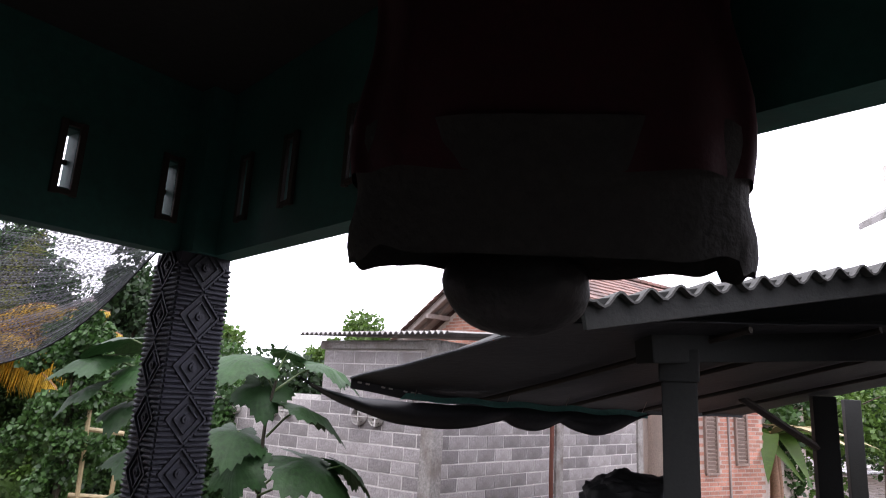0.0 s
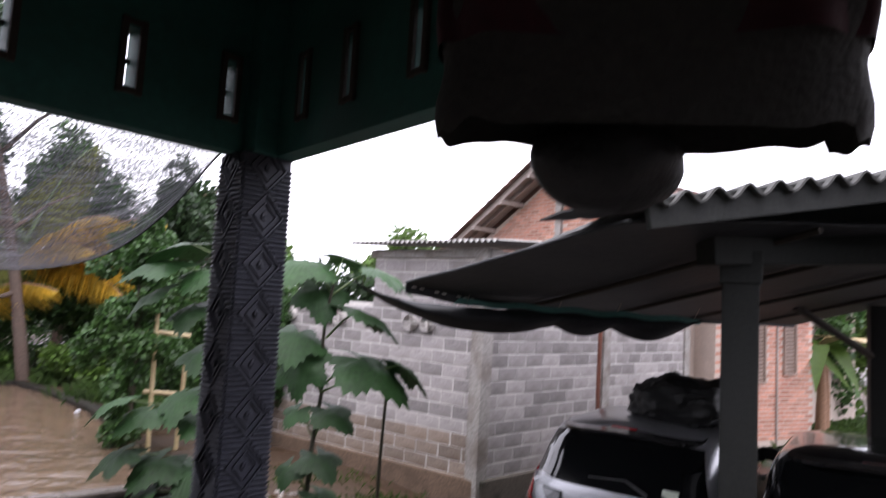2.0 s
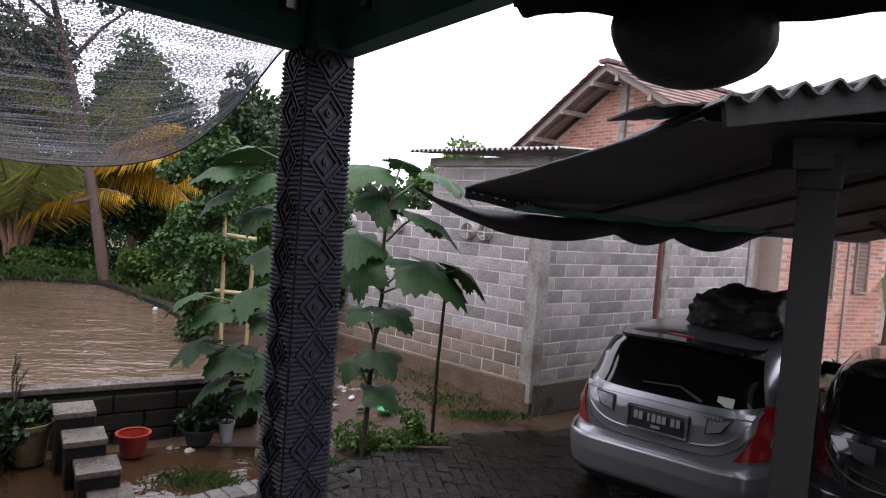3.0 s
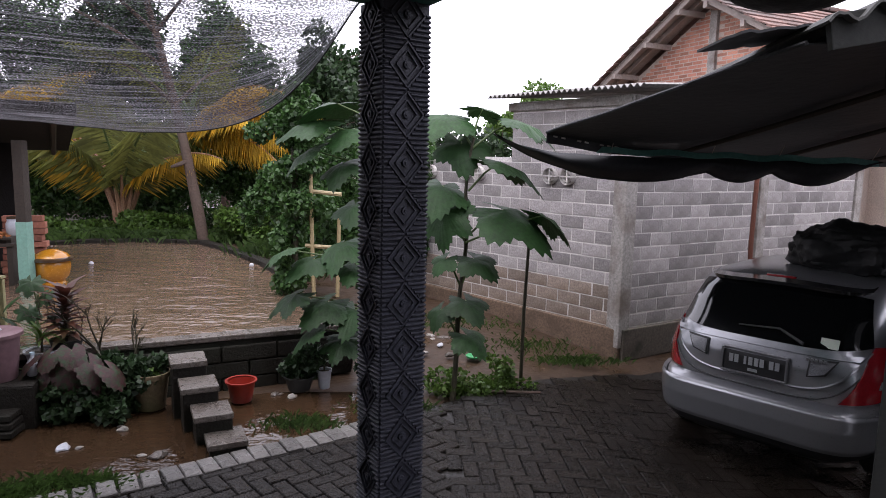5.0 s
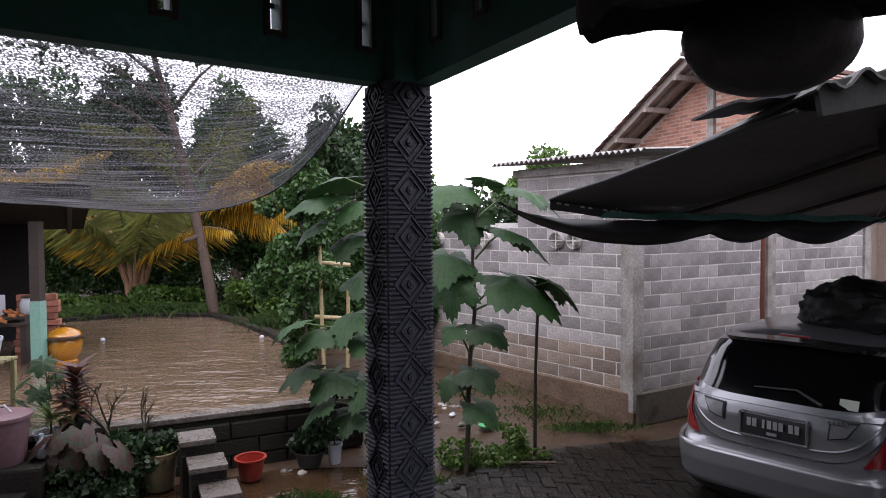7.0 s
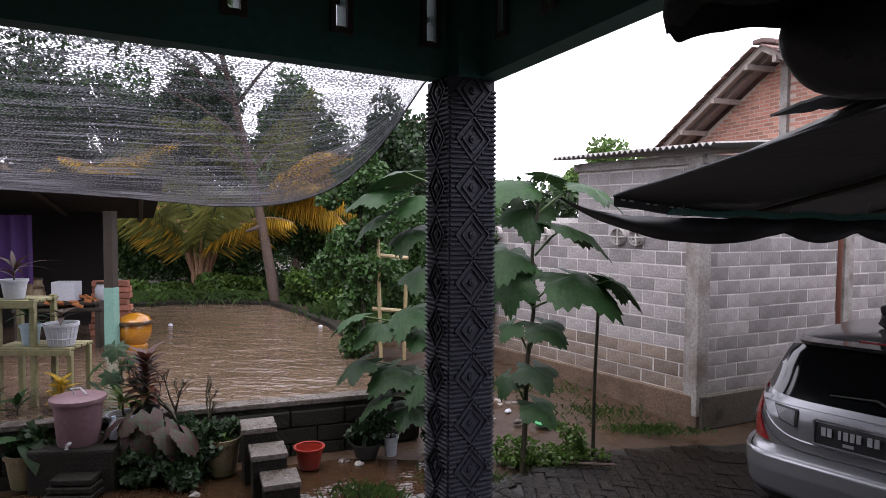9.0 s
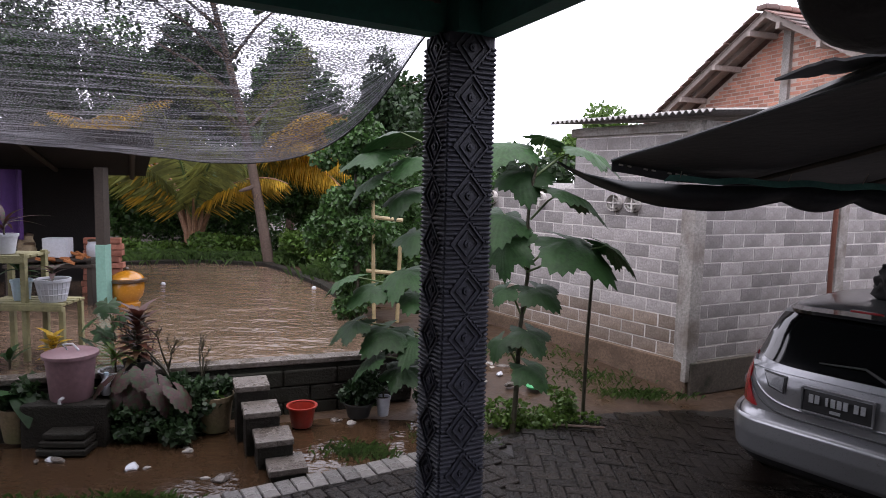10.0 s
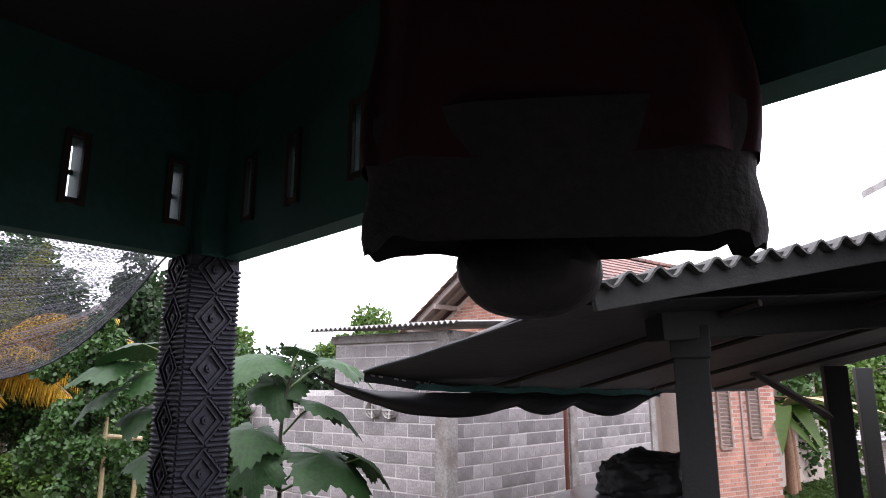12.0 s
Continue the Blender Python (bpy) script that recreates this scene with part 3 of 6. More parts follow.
ob = part("brickwork", bm, M_BRICKJ, h2, "red brick courses with pale joints"); ob["kind"] = "stuff"
for x, z in ((-0.2, 1.65), (0.62, 1.8)):
    bm = bm_new()
    for e in (-1, 1):
        box(bm, (x + e * 0.15, -0.02, z), (0.04, 0.06, 1.12), None, 0.004)
        box(bm, (x, -0.02, z + e * 0.55), (0.34, 0.06, 0.04), None, 0.004)
    fr = part("window", bm, M_WINW, h2, "weathered wooden window frame")
    for k in range(16):
        bm = bm_new(); box(bm, (x, -0.02, z - 0.5 + 0.066 * k), (0.26, 0.012, 0.05), Matrix.Rotation(radians(25), 4, "X"))
        part("slat", bm, M_WINW, fr)
bm = bm_new(); box(bm, (0.28, -0.02, 1.55), (0.035, 0.03, 3.1)); part("downpipe", bm, M_RAFTER, h2)
bm = bm_new(); box(bm, (0, 1.2, 3.2), (2.9, 3.9, 0.12), Matrix.Rotation(radians(-8), 4, "X"), 0.02); part("roof", bm, M_TILE, h2)

# far plastered house with a grey hipped eave
h3 = thing("white_house", (27.0, 17.2, 2.7), "tall pale plastered house seen past the porch beam", "house", turn=-20)
bm = bm_new(); box(bm, (0, 0, 3.7), (4.6, 6, 13.4)); part("wall", bm, M_WALLP, h3)
bm = bm_new()
v = [bm.verts.new(p) for p in ((-3.2, -3.6, 7.6), (3.4, -3.6, 12.2), (3.4, 3.6, 12.2), (-3.2, 3.6, 7.6), (-3.2, -3.6, 7.9), (3.4, -3.6, 12.5), (3.4, 3.6, 12.5), (-3.2, 3.6, 7.9))]
for f in ((0, 1, 2, 3), (7, 6, 5, 4), (0, 4, 5, 1), (1, 5, 6, 2), (2, 6, 7, 3), (3, 7, 4, 0)):
    bm.faces.new([v[i] for i in f])
part("roof", bm, M_CORR, h3)
# far roof over the trees
h4 = thing("far_house", (-4.5, 26, 0), "distant house with a grey tiled hip roof among trees", "house")
bm = bm_new(); box(bm, (0.6, 0, 2.1), (4.2, 4, 4.2)); part("wall", bm, M_WALLP, h4)
bm = bm_new()
v = [bm.verts.new(p) for p in ((-1.9, -2.6, 4.2), (3.2, -2.6, 4.2), (3.2, 2.6, 4.2), (-1.9, 2.6, 4.2), (-0.6, -0.2, 5.4), (1.0, -0.2, 5.4))]
for f in ((3, 2, 1, 0), (0, 1, 5, 4), (1, 2, 5), (2, 3, 4, 5), (3, 0, 4)):
    bm.faces.new([v[i] for i in f])
part("roof", bm, mat("grey_purple_tiles", (0.22, 0.18, 0.19), 0.8, 0.25, 3, 0.3), h4)

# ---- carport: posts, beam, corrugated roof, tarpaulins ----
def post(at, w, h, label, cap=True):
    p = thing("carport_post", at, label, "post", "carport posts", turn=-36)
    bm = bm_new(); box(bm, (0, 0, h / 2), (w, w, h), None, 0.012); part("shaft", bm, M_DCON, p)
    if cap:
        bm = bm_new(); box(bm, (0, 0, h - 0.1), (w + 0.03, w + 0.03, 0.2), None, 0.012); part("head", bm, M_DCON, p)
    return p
post((2.645, 3.47, -0.17), 0.205, 2.70, "near-black concrete carport post beside the car")
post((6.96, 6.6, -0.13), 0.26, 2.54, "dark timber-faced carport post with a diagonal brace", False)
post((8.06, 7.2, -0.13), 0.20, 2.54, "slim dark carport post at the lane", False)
bm = bm_new()
d = Vector((5.74, 6.59, 2.33)), Vector((6.84, 6.59, 1.78))
tube(bm, d, 0.048, 6)
solo("brace", bm, M_TIMBER, "dark timber brace from carport post to roof beam", "brace")
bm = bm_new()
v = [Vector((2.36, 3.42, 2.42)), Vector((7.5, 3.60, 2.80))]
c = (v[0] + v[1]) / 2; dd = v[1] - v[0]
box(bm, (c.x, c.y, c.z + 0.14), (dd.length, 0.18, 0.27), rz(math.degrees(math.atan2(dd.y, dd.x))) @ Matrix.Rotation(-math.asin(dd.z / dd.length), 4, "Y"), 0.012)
solo("carport_beam", bm, M_DCON, "near-black concrete carport beam on its post", "beam", "structure")
# Added dark sheet standing in for the shaded roof underside above the beam.
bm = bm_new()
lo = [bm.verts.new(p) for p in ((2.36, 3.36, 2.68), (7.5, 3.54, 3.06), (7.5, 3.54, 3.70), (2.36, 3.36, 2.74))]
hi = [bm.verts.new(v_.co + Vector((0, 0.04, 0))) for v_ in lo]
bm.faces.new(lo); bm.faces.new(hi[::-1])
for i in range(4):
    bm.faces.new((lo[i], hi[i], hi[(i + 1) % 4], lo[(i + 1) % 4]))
solo("underside_filler", bm, M_DCON, "added dark sheet in place of the shaded roof underside", "board", "structure")
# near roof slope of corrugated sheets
# A darker tone of the fibre-cement sheet.
M_CORRD = mat("dark_fibre_cement", (0.08, 0.08, 0.077), 0.85, 0.3, 4, 0.3, dirt=(0.04, 0.04, 0.038))
def car_roof(u, v):
    x = 1.62 + 6.4 * u
    y = 2.80 + 0.05 * u + 2.6 * v
    z = 2.66 + 0.195 * (x - 1.62) - 0.16 * v + 0.032 * math.sin((x - 1.62) / 0.176 * 2 * math.pi)
    if x < 1.7: z -= 0.02
    return (x, y, z)
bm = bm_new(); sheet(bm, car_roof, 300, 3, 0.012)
solo("carport_roof", bm, M_CORRD, "dark corrugated carport roof", "roof", "structure", True)
bm = bm_new()
for a, b in (((1.66, 2.86, 2.60), (8.0, 2.95, 3.80)),):
    a, b = Vector(a), Vector(b); c = (a + b) / 2; dd = b - a
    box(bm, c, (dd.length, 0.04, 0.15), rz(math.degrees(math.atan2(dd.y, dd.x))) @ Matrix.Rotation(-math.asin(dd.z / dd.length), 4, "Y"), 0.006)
solo("fascia_board", bm, M_DCON, "near-black fascia board under the corrugated roof edge", "fascia", "structure")
# a loose torn sheet end past the fascia
bm = bm_new()
def flap(u, v):
    return (1.34 + 0.48 * u, 2.98 + 0.5 * v, 2.625 + 0.06 * u + 0.003 * math.sin(23 * u + 3 * v) + 0.006 * noise.noise(Vector((9 * u, 5 * v, 0))))
sheet(bm, flap, 12, 6, 0.012)
solo("loose_tarp_flap", bm, M_TARP, "loose black tarpaulin end over the carport roof edge", "tarpaulin", smooth=True)
# black tarpaulin slope running down to the yard side
TL, TR = Vector((0.88, 5.33, 2.27)), Vector((7.2, 8.3, 2.30))
NLp, NRp = Vector((1.62, 2.95, 2.575)), Vector((7.8, 3.6, 3.1))
def slope(u, v):
    a, b = NLp.lerp(NRp, u), TL.lerp(TR, u)
    p = a.lerp(b, v)
    p.z -= 0.165 * (1 - math.exp(-u / 0.19)) * v * v + 0.035 * math.sin(math.pi * v) * min(1, u * 5)
    return p + Vector((0, 0, 0.012 * noise.noise(p * 1.7)))
bm = bm_new(); sheet(bm, slope, 48, 20, 0.008)
canopy = solo("tarpaulin_canopy", bm, M_TARP, "sagging black tarpaulin canopy over the parked car", "tarpaulin", smooth=True)
bm = bm_new(); tube(bm, [slope(0, v / 12) for v in range(13)], 0.012, 6); part("side_hem", bm, M_TARP, canopy, "", True)
bm = bm_new(); tube(bm, [slope(u / 40, 1) for u in range(41)], 0.012, 6); part("eave_hem", bm, M_TARP, canopy, "", True)
bm = bm_new(); sheet(bm, lambda u, v: slope(u, 1) + Vector((0, 0.004 + 0.01 * v, -0.085 * v * (1 - 0.5 * u) + 0.004 * math.sin(u * 60))), 60, 2, 0.005); part("valance", bm, M_TARP, canopy, "short hanging black edge", True)
for k in range(9):
    if k in (2, 5):
        continue
    bm = bm_new(); p_ = slope(0.012 + 0.0115 * k, 1.0); box(bm, p_ + Vector((0, -0.012, -0.022)), (0.042, 0.006, 0.014), rz(25) @ Matrix.Rotation(radians(8), 4, "Y"), 0.003); part("eyelet", bm, M_WALLP, canopy, "pale slit eyelet")
for u in (0.20, 0.38, 0.58, 0.8):
    bm = bm_new()
    tube(bm, [slope(u, v) - Vector((0, 0, 0.04)) for v in (0.0, 0.3, 0.6, 0.9, 0.97)], 0.022, 6)
    solo("rafter_pole", bm, M_TIMBER, "dark bamboo rafter pole under the tarpaulin", "pole", group="canopy poles")
# scalloped awning strip hanging from the far edge
SCALLOPS = ((0.48, 2.268, 2.37, 1.99, 0.22), (2.37, 1.99, 2.93, 1.99, 0.085), (2.93, 1.99, 3.82, 2.10, 0.15))
def awning(u, v):
    """Cloth slung between a rope under the canopy and three loose loops."""
    x = 0.48 + 3.34 * u
    top = 2.268 - 0.17 * (1 - math.exp(-(x - 0.48) / 0.30))
    for x0, z0, x1, z1, sag in SCALLOPS:
        if x0 - 1e-6 <= x <= x1 + 1e-6:
            t = (x - x0) / (x1 - x0)
            low = z0 + (z1 - z0) * t - sag * 4 * t * (1 - t)
    p = Vector((x, 5.62 + 0.10 * v - 0.10 * math.sin(math.pi * v), top + (min(low, top) - top) * v))
    return p + Vector((0, 0.012 * math.sin(u * 46 + 3 * v) * v, 0.010 * noise.noise(p * 6)))
bm = bm_new(); sheet(bm, awning, 110, 10, 0.006)
awn = solo("tarpaulin_awning", bm, M_TARP, "scalloped black tarpaulin awning tied below the canopy", "tarpaulin", smooth=True)
bm = bm_new(); tube(bm, [awning(u / 80, 1) for u in range(81)], 0.008, 5); part("hem", bm, M_TARP, awn, "", True)
for u in (0.02, 0.3, 0.56, 0.735, 0.98):
    bm = bm_new(); p_ = awning(u, 0.0); tube(bm, [p_, p_ + Vector((0, -0.1, 0.12))], 0.004, 5); part("tie_cord", bm, M_RAFTER, awn)
bm = bm_new()
def strip(u, v):
    p = Vector((1.35, 5.58, 2.20)).lerp(Vector((3.8, 5.60, 2.15)), u)
    return p + Vector((0, -0.02 * v, -0.03 - 0.05 * v + 0.01 * math.sin(u * 30)))
sheet(bm, strip, 40, 2, 0.004)
solo("green_tarp_hem", bm, M_GTARP, "pale green tarpaulin hem along the awning", "tarpaulin", smooth=True)
bm = bm_new(); tube(bm, [(3.75, 7.55, -0.1), (3.75, 7.6, 1.2), (3.77, 7.62, 2.3)], 0.028, 8)
solo("rusty_pole", bm, mat("rusty_steel", (0.16, 0.055, 0.035), 0.8, 0.35, 8, 0.4), "thin rusty steel pole holding up the awning", "pole", smooth=True)

# ---- shade net strung from the porch beam to the hut ----
def net_mat():
    """Knitted net: small gaps between threads, drawn lines along the weft, denser towards the free edge."""
    m = bpy.data.materials.new("black_shade_net")
    m.use_nodes = True
    n, l = m.node_tree.nodes, m.node_tree.links
    b = n["Principled BSDF"]
    b.inputs["Roughness"].default_value = 0.5
    uv = n.new("ShaderNodeUVMap")
    def weave(sx, sy, detail):
        mp = n.new("ShaderNodeMapping"); mp.inputs["Scale"].default_value = (sx, sy, 1)
        t = n.new("ShaderNodeTexNoise"); t.inputs["Scale"].default_value = 1.0; t.inputs["Detail"].default_value = detail
        l.new(uv.outputs[0], mp.inputs["Vector"]); l.new(mp.outputs[0], t.inputs["Vector"])
        return t.outputs["Fac"]
    def madd(a, k, c):
        q = n.new("ShaderNodeMath"); q.operation = "MULTIPLY_ADD"; q.inputs[1].default_value = k
        l.new(a, q.inputs[0])
        if isinstance(c, float):
            q.inputs[2].default_value = c
        else:
            l.new(c, q.inputs[2])
        return q.outputs[0]
    holes, lines, slack, yarn_glint = weave(70, 110, 2), weave(1.2, 40, 3), weave(1.6, 3.0, 3), weave(95, 150, 1)
    sep = n.new("ShaderNodeSeparateXYZ"); l.new(uv.outputs[0], sep.inputs[0])
    # Closes up towards the free edge to match the camera's grazing view.
    gp = n.new("ShaderNodeMath"); gp.operation = "POWER"; gp.inputs[1].default_value = 2.2; l.new(sep.outputs["Y"], gp.inputs[0])
    v = madd(holes, 1.0, madd(lines, -0.30, madd(slack, 0.25, madd(gp.outputs[0], -0.014, -0.02))))
    r = n.new("ShaderNodeMapRange"); r.inputs["From Min"].default_value, r.inputs["From Max"].default_value = 0.43, 0.55
    r.inputs["To Min"].default_value, r.inputs["To Max"].default_value = 0.03, 0.97
    l.new(v, r.inputs["Value"])
    # Pale speckles and weft lines paint the light caught by the threads.
    cr = n.new("ShaderNodeValToRGB")
    cr.color_ramp.elements[0].position, cr.color_ramp.elements[1].position = 0.52, 0.80
    cr.color_ramp.elements[0].color, cr.color_ramp.elements[1].color = (0.012, 0.012, 0.015, 1), (0.30, 0.30, 0.33, 1)
    sh = madd(lines, 0.9, madd(yarn_glint, 1.1, -0.42)); l.new(sh, cr.inputs["Fac"]); l.new(cr.outputs["Color"], b.inputs["Base Color"])
    th = n.new("ShaderNodeBsdfTranslucent"); l.new(cr.outputs["Color"], th.inputs["Color"])
    m0 = n.new("ShaderNodeMixShader"); m0.inputs[0].default_value = 0.4
    l.new(b.outputs[0], m0.inputs[1]); l.new(th.outputs[0], m0.inputs[2])
    tr, ms = n.new("ShaderNodeBsdfTransparent"), n.new("ShaderNodeMixShader")
    l.new(r.outputs[0], ms.inputs[0]); l.new(m0.outputs[0], ms.inputs[1]); l.new(tr.outputs[0], ms.inputs[2])
    l.new(ms.outputs[0], n["Material Output"].inputs["Surface"])
    return m
NA = Vector((-0.40, 3.36, 2.80))
NBEAM, NEDGE = Vector((-0.80, -0.59, 0)).normalized(), Vector((-0.90, 0.436, 0)).normalized()
def net(u, v):
    """A three-cornered net: v = 0 runs along the porch beam, v = 1 is the free edge sagging away from the column."""
    w = u ** 1.5
    s = 6.6 * w
    a = NA + NBEAM * (5.2 * w)
    b = NA + NEDGE * s
    b.z = 2.14 + 0.66 * math.exp(-(s / 0.42) ** 1.25) + 0.06 * max(0.0, s - 1.3)
    p = a.lerp(b, v)
    drop = a.z - b.z
    p.z = a.z - drop * (1 - (1 - v) ** 1.5) - 0.03 * math.sin(math.pi * v) * min(1, s) + 0.012 * noise.noise(p * 2.4)
    return p
bm = bm_new()
nu, nv = 90, 40
uvl = bm.loops.layers.uv.new("UVMap")
g = [[bm.verts.new(net(i / nu, j / nv)) for j in range(nv + 1)] for i in range(nu + 1)]
for i in range(nu):
    for j in range(nv):
        f = bm.faces.new((g[i][j], g[i + 1][j], g[i + 1][j + 1], g[i][j + 1]))
        for lp, (a, b) in zip(f.loops, ((i, j), (i + 1, j), (i + 1, j + 1), (i, j + 1))):
            lp[uvl].uv = (6.0 * (a / nu) ** 1.5, 2.2 * b / nv)
netob = solo("shade_net", bm, net_mat(), "sagging black woven shade net strung from the porch beam", "shade net", smooth=True)
bm = bm_new()
tube(bm, [net(u / 60, 1) for u in range(61)], 0.005, 5)
part("hem", bm, M_TARP, netob, "rolled net edge")

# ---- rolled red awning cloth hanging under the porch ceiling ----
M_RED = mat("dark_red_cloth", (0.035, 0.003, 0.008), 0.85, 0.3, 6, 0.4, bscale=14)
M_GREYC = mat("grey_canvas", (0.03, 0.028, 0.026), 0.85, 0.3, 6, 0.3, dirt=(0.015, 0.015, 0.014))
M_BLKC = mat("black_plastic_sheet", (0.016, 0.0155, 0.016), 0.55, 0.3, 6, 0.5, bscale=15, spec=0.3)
bag = thing("hanging_cloth_bundle", (0.658, 1.13, 2.340), "bundled dark red cloth awning with grey hem under the ceiling", "awning", turn=-22)
bag.matrix_world = bag.matrix_world @ Matrix.Scale(0.865, 4)
bm = bm_new()
def cloth(u, v):
    """Front face of a gathered hanging bundle, closed round as a flat barrel."""
    a = u * 2 * math.pi
    z = 0.30 + 1.0 * v
    w = 0.455 + 0.012 * math.sin(7 * v + 1) - 0.02 * v
    dep = 0.15 + 0.03 * math.sin(3 * v)
    x = w * math.copysign(abs(math.cos(a)) ** 0.35, math.cos(a))
    y = dep * math.copysign(abs(math.sin(a)) ** 0.8, math.sin(a)) * (1 + 0.12 * math.sin(a * 9 + 3 * v))
    return (x + 0.012 * math.sin(13 * v + a), y, z)
sheet(bm, cloth, 96, 16)
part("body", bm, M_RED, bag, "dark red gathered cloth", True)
bm = bm_new()
def hemf(u, v):
    a = u * 2 * math.pi
    x = 0.46 * math.copysign(abs(math.cos(a)) ** 0.35, math.cos(a))
    low = 0.145 - 0.035 * math.sin((x + 0.44) / 0.88 * math.pi) - 0.015 * (x / 0.45) * (1 if x > 0 else -0.6)
    if x < -0.37: low -= 0.03 * smooth_step(-0.37, -0.43, x) * 1.0
    if x > 0.41: low -= 0.03
    z = low + (0.42 - low) * v
    y = (0.155 - 0.05 * (1 - v)) * math.copysign(abs(math.sin(a)) ** 0.8, math.sin(a))
    return (x * (1 + 0.02 * math.sin(v * 9)), y, z + 0.006 * math.sin(a * 11))
sheet(bm, hemf, 96, 8)
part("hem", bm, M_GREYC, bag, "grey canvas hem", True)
bm = bm_new()
bmesh.ops.create_icosphere(bm, subdivisions=4, radius=1, matrix=Matrix.Translation((-0.065, 0.12, 0.085)) @ Matrix.Diagonal((0.185, 0.15, 0.125, 1)))
for v in bm.verts:
    v.co += v.co.normalized() * (0.025 * noise.noise(v.co * 7) + 0.01 * noise.noise(v.co * 19))
part("knot", bm, M_BLKC, bag, "round black plastic bundle", True)
for x in (-0.3, 0.3):
    bm = bm_new()
    tube(bm, [(x, 0, 1.25), (x, 0, 1.482)], 0.01, 6)
    part("hanger", bm, M_TIMBER, bag)

# ---- silver hatchback under the canopy ----
M_SILVER = mat("silver_car_paint", (0.29, 0.295, 0.312), 0.30, 0.03, 30, 0.0, metal=0.68, coat=0.8, dirt=(0.28, 0.285, 0.30), dscale=2)
M_BLACKCAR = mat("black_car_paint", (0.012, 0.012, 0.013), 0.16, 0.1, 3, 0.0, coat=0.8, dirt=(0.009, 0.009, 0.010), dscale=2)
M_GLASS = mat("dark_tinted_glass", (0.004, 0.0045, 0.005), 0.06, 0.1, 3, 0.0, spec=0.6, coat=0.35)
M_BLKP = mat("black_trim_plastic", (0.02, 0.02, 0.021), 0.5, 0.2, 10, 0.1)
M_REDL = mat("red_lamp_lens", (0.27, 0.009, 0.015), 0.18, 0.15, 12, 0.1, coat=0.8)
# Copy of the red lens, darkened so its lamps don't show.
M_DRED = mat("darkened_red_lens", (0.035, 0.004, 0.005), 0.25, 0.2, 12, 0.1, coat=0.5)
M_CLRL = mat("clear_lamp_lens", (0.24, 0.245, 0.26), 0.15, 0.5, 40, 0.6, coat=0.9)
M_TYRE = mat("tyre_rubber", (0.02, 0.02, 0.021), 0.85, 0.2, 12, 0.2)
M_RIM = mat("alloy_rim", (0.45, 0.46, 0.48), 0.35, 0.15, 8, 0.05, metal=0.9)
M_PLATE = mat("black_number_plate", (0.013, 0.013, 0.014), 0.45, 0.2, 10, 0.05)
M_PBAR = mat("faded_plate_paint", (0.34, 0.35, 0.36), 0.6, 0.2, 20, 0.05)
M_STICK = mat("pale_sticker_paper", (0.55, 0.60, 0.50), 0.6, 0.15, 20, 0.05)
# height, half width, rear end, front end
LEV = [(0.20, 0.70, 0.14, 4.00), (0.27, 0.78, 0.05, 4.14), (0.36, 0.815, 0.0, 4.2), (0.50, 0.83, -0.02, 4.22), (0.60, 0.84, -0.01, 4.22), (0.635, 0.838, 0.03, 4.2),
       (0.66, 0.832, 0.075, 4.18), (0.78, 0.838, 0.09, 4.10), (0.88, 0.83, 0.10, 3.75), (0.96, 0.815, 0.125, 3.30), (1.02, 0.80, 0.15, 3.05), (1.12, 0.785, 0.23, 2.88),
       (1.24, 0.765, 0.33, 2.66), (1.34, 0.73, 0.43, 2.46), (1.41, 0.68, 0.51, 2.30), (1.45, 0.61, 0.59, 2.14), (1.478, 0.51, 0.70, 1.98), (1.496, 0.36, 0.86, 1.8), (1.502, 0.2, 1.05, 1.65)]
def lev(z):
    for a, b in zip(LEV, LEV[1:]):
        if a[0] <= z <= b[0]:
            t = (z - a[0]) / (b[0] - a[0])
            return [a[k] + (b[k] - a[k]) * t for k in (1, 2, 3)]
    return list(LEV[0][1:]) if z < LEV[0][0] else list(LEV[-1][1:])
def sq(z):
    return 6.4 - 1.6 * smooth_step(0.75, 1.15, z)
def rear(x, z, off=0.0):
    hw, r, f = lev(z)
    e = sq(z)
    hw, h, m = hw + off, (f - r) / 2 + off, (f + r) / 2
    q = min(0.9999, abs(x) / hw)
    return Vector((x, m - h * (1 - q ** e) ** (1 / e), z))
def side(y, z, s, off=0.0):
    hw, r, f = lev(z)
    e = sq(z)
    h, m = (f - r) / 2, (f + r) / 2
    q = min(0.9999, abs(y - m) / h)
    return Vector((s * (hw * (1 - q ** e) ** (1 / e) + off), y, z))
def around(t, z, s, off=0.0):
    """Round the rear corner: t in degrees from the middle of the tail to the flank."""
    hw, r, f = lev(z)
    e = sq(z)
    h, m = (f - r) / 2 + off, (f + r) / 2
    return Vector((s * (hw + off) * math.sin(radians(t)) ** (2 / e), m - h * math.cos(radians(t)) ** (2 / e), z))
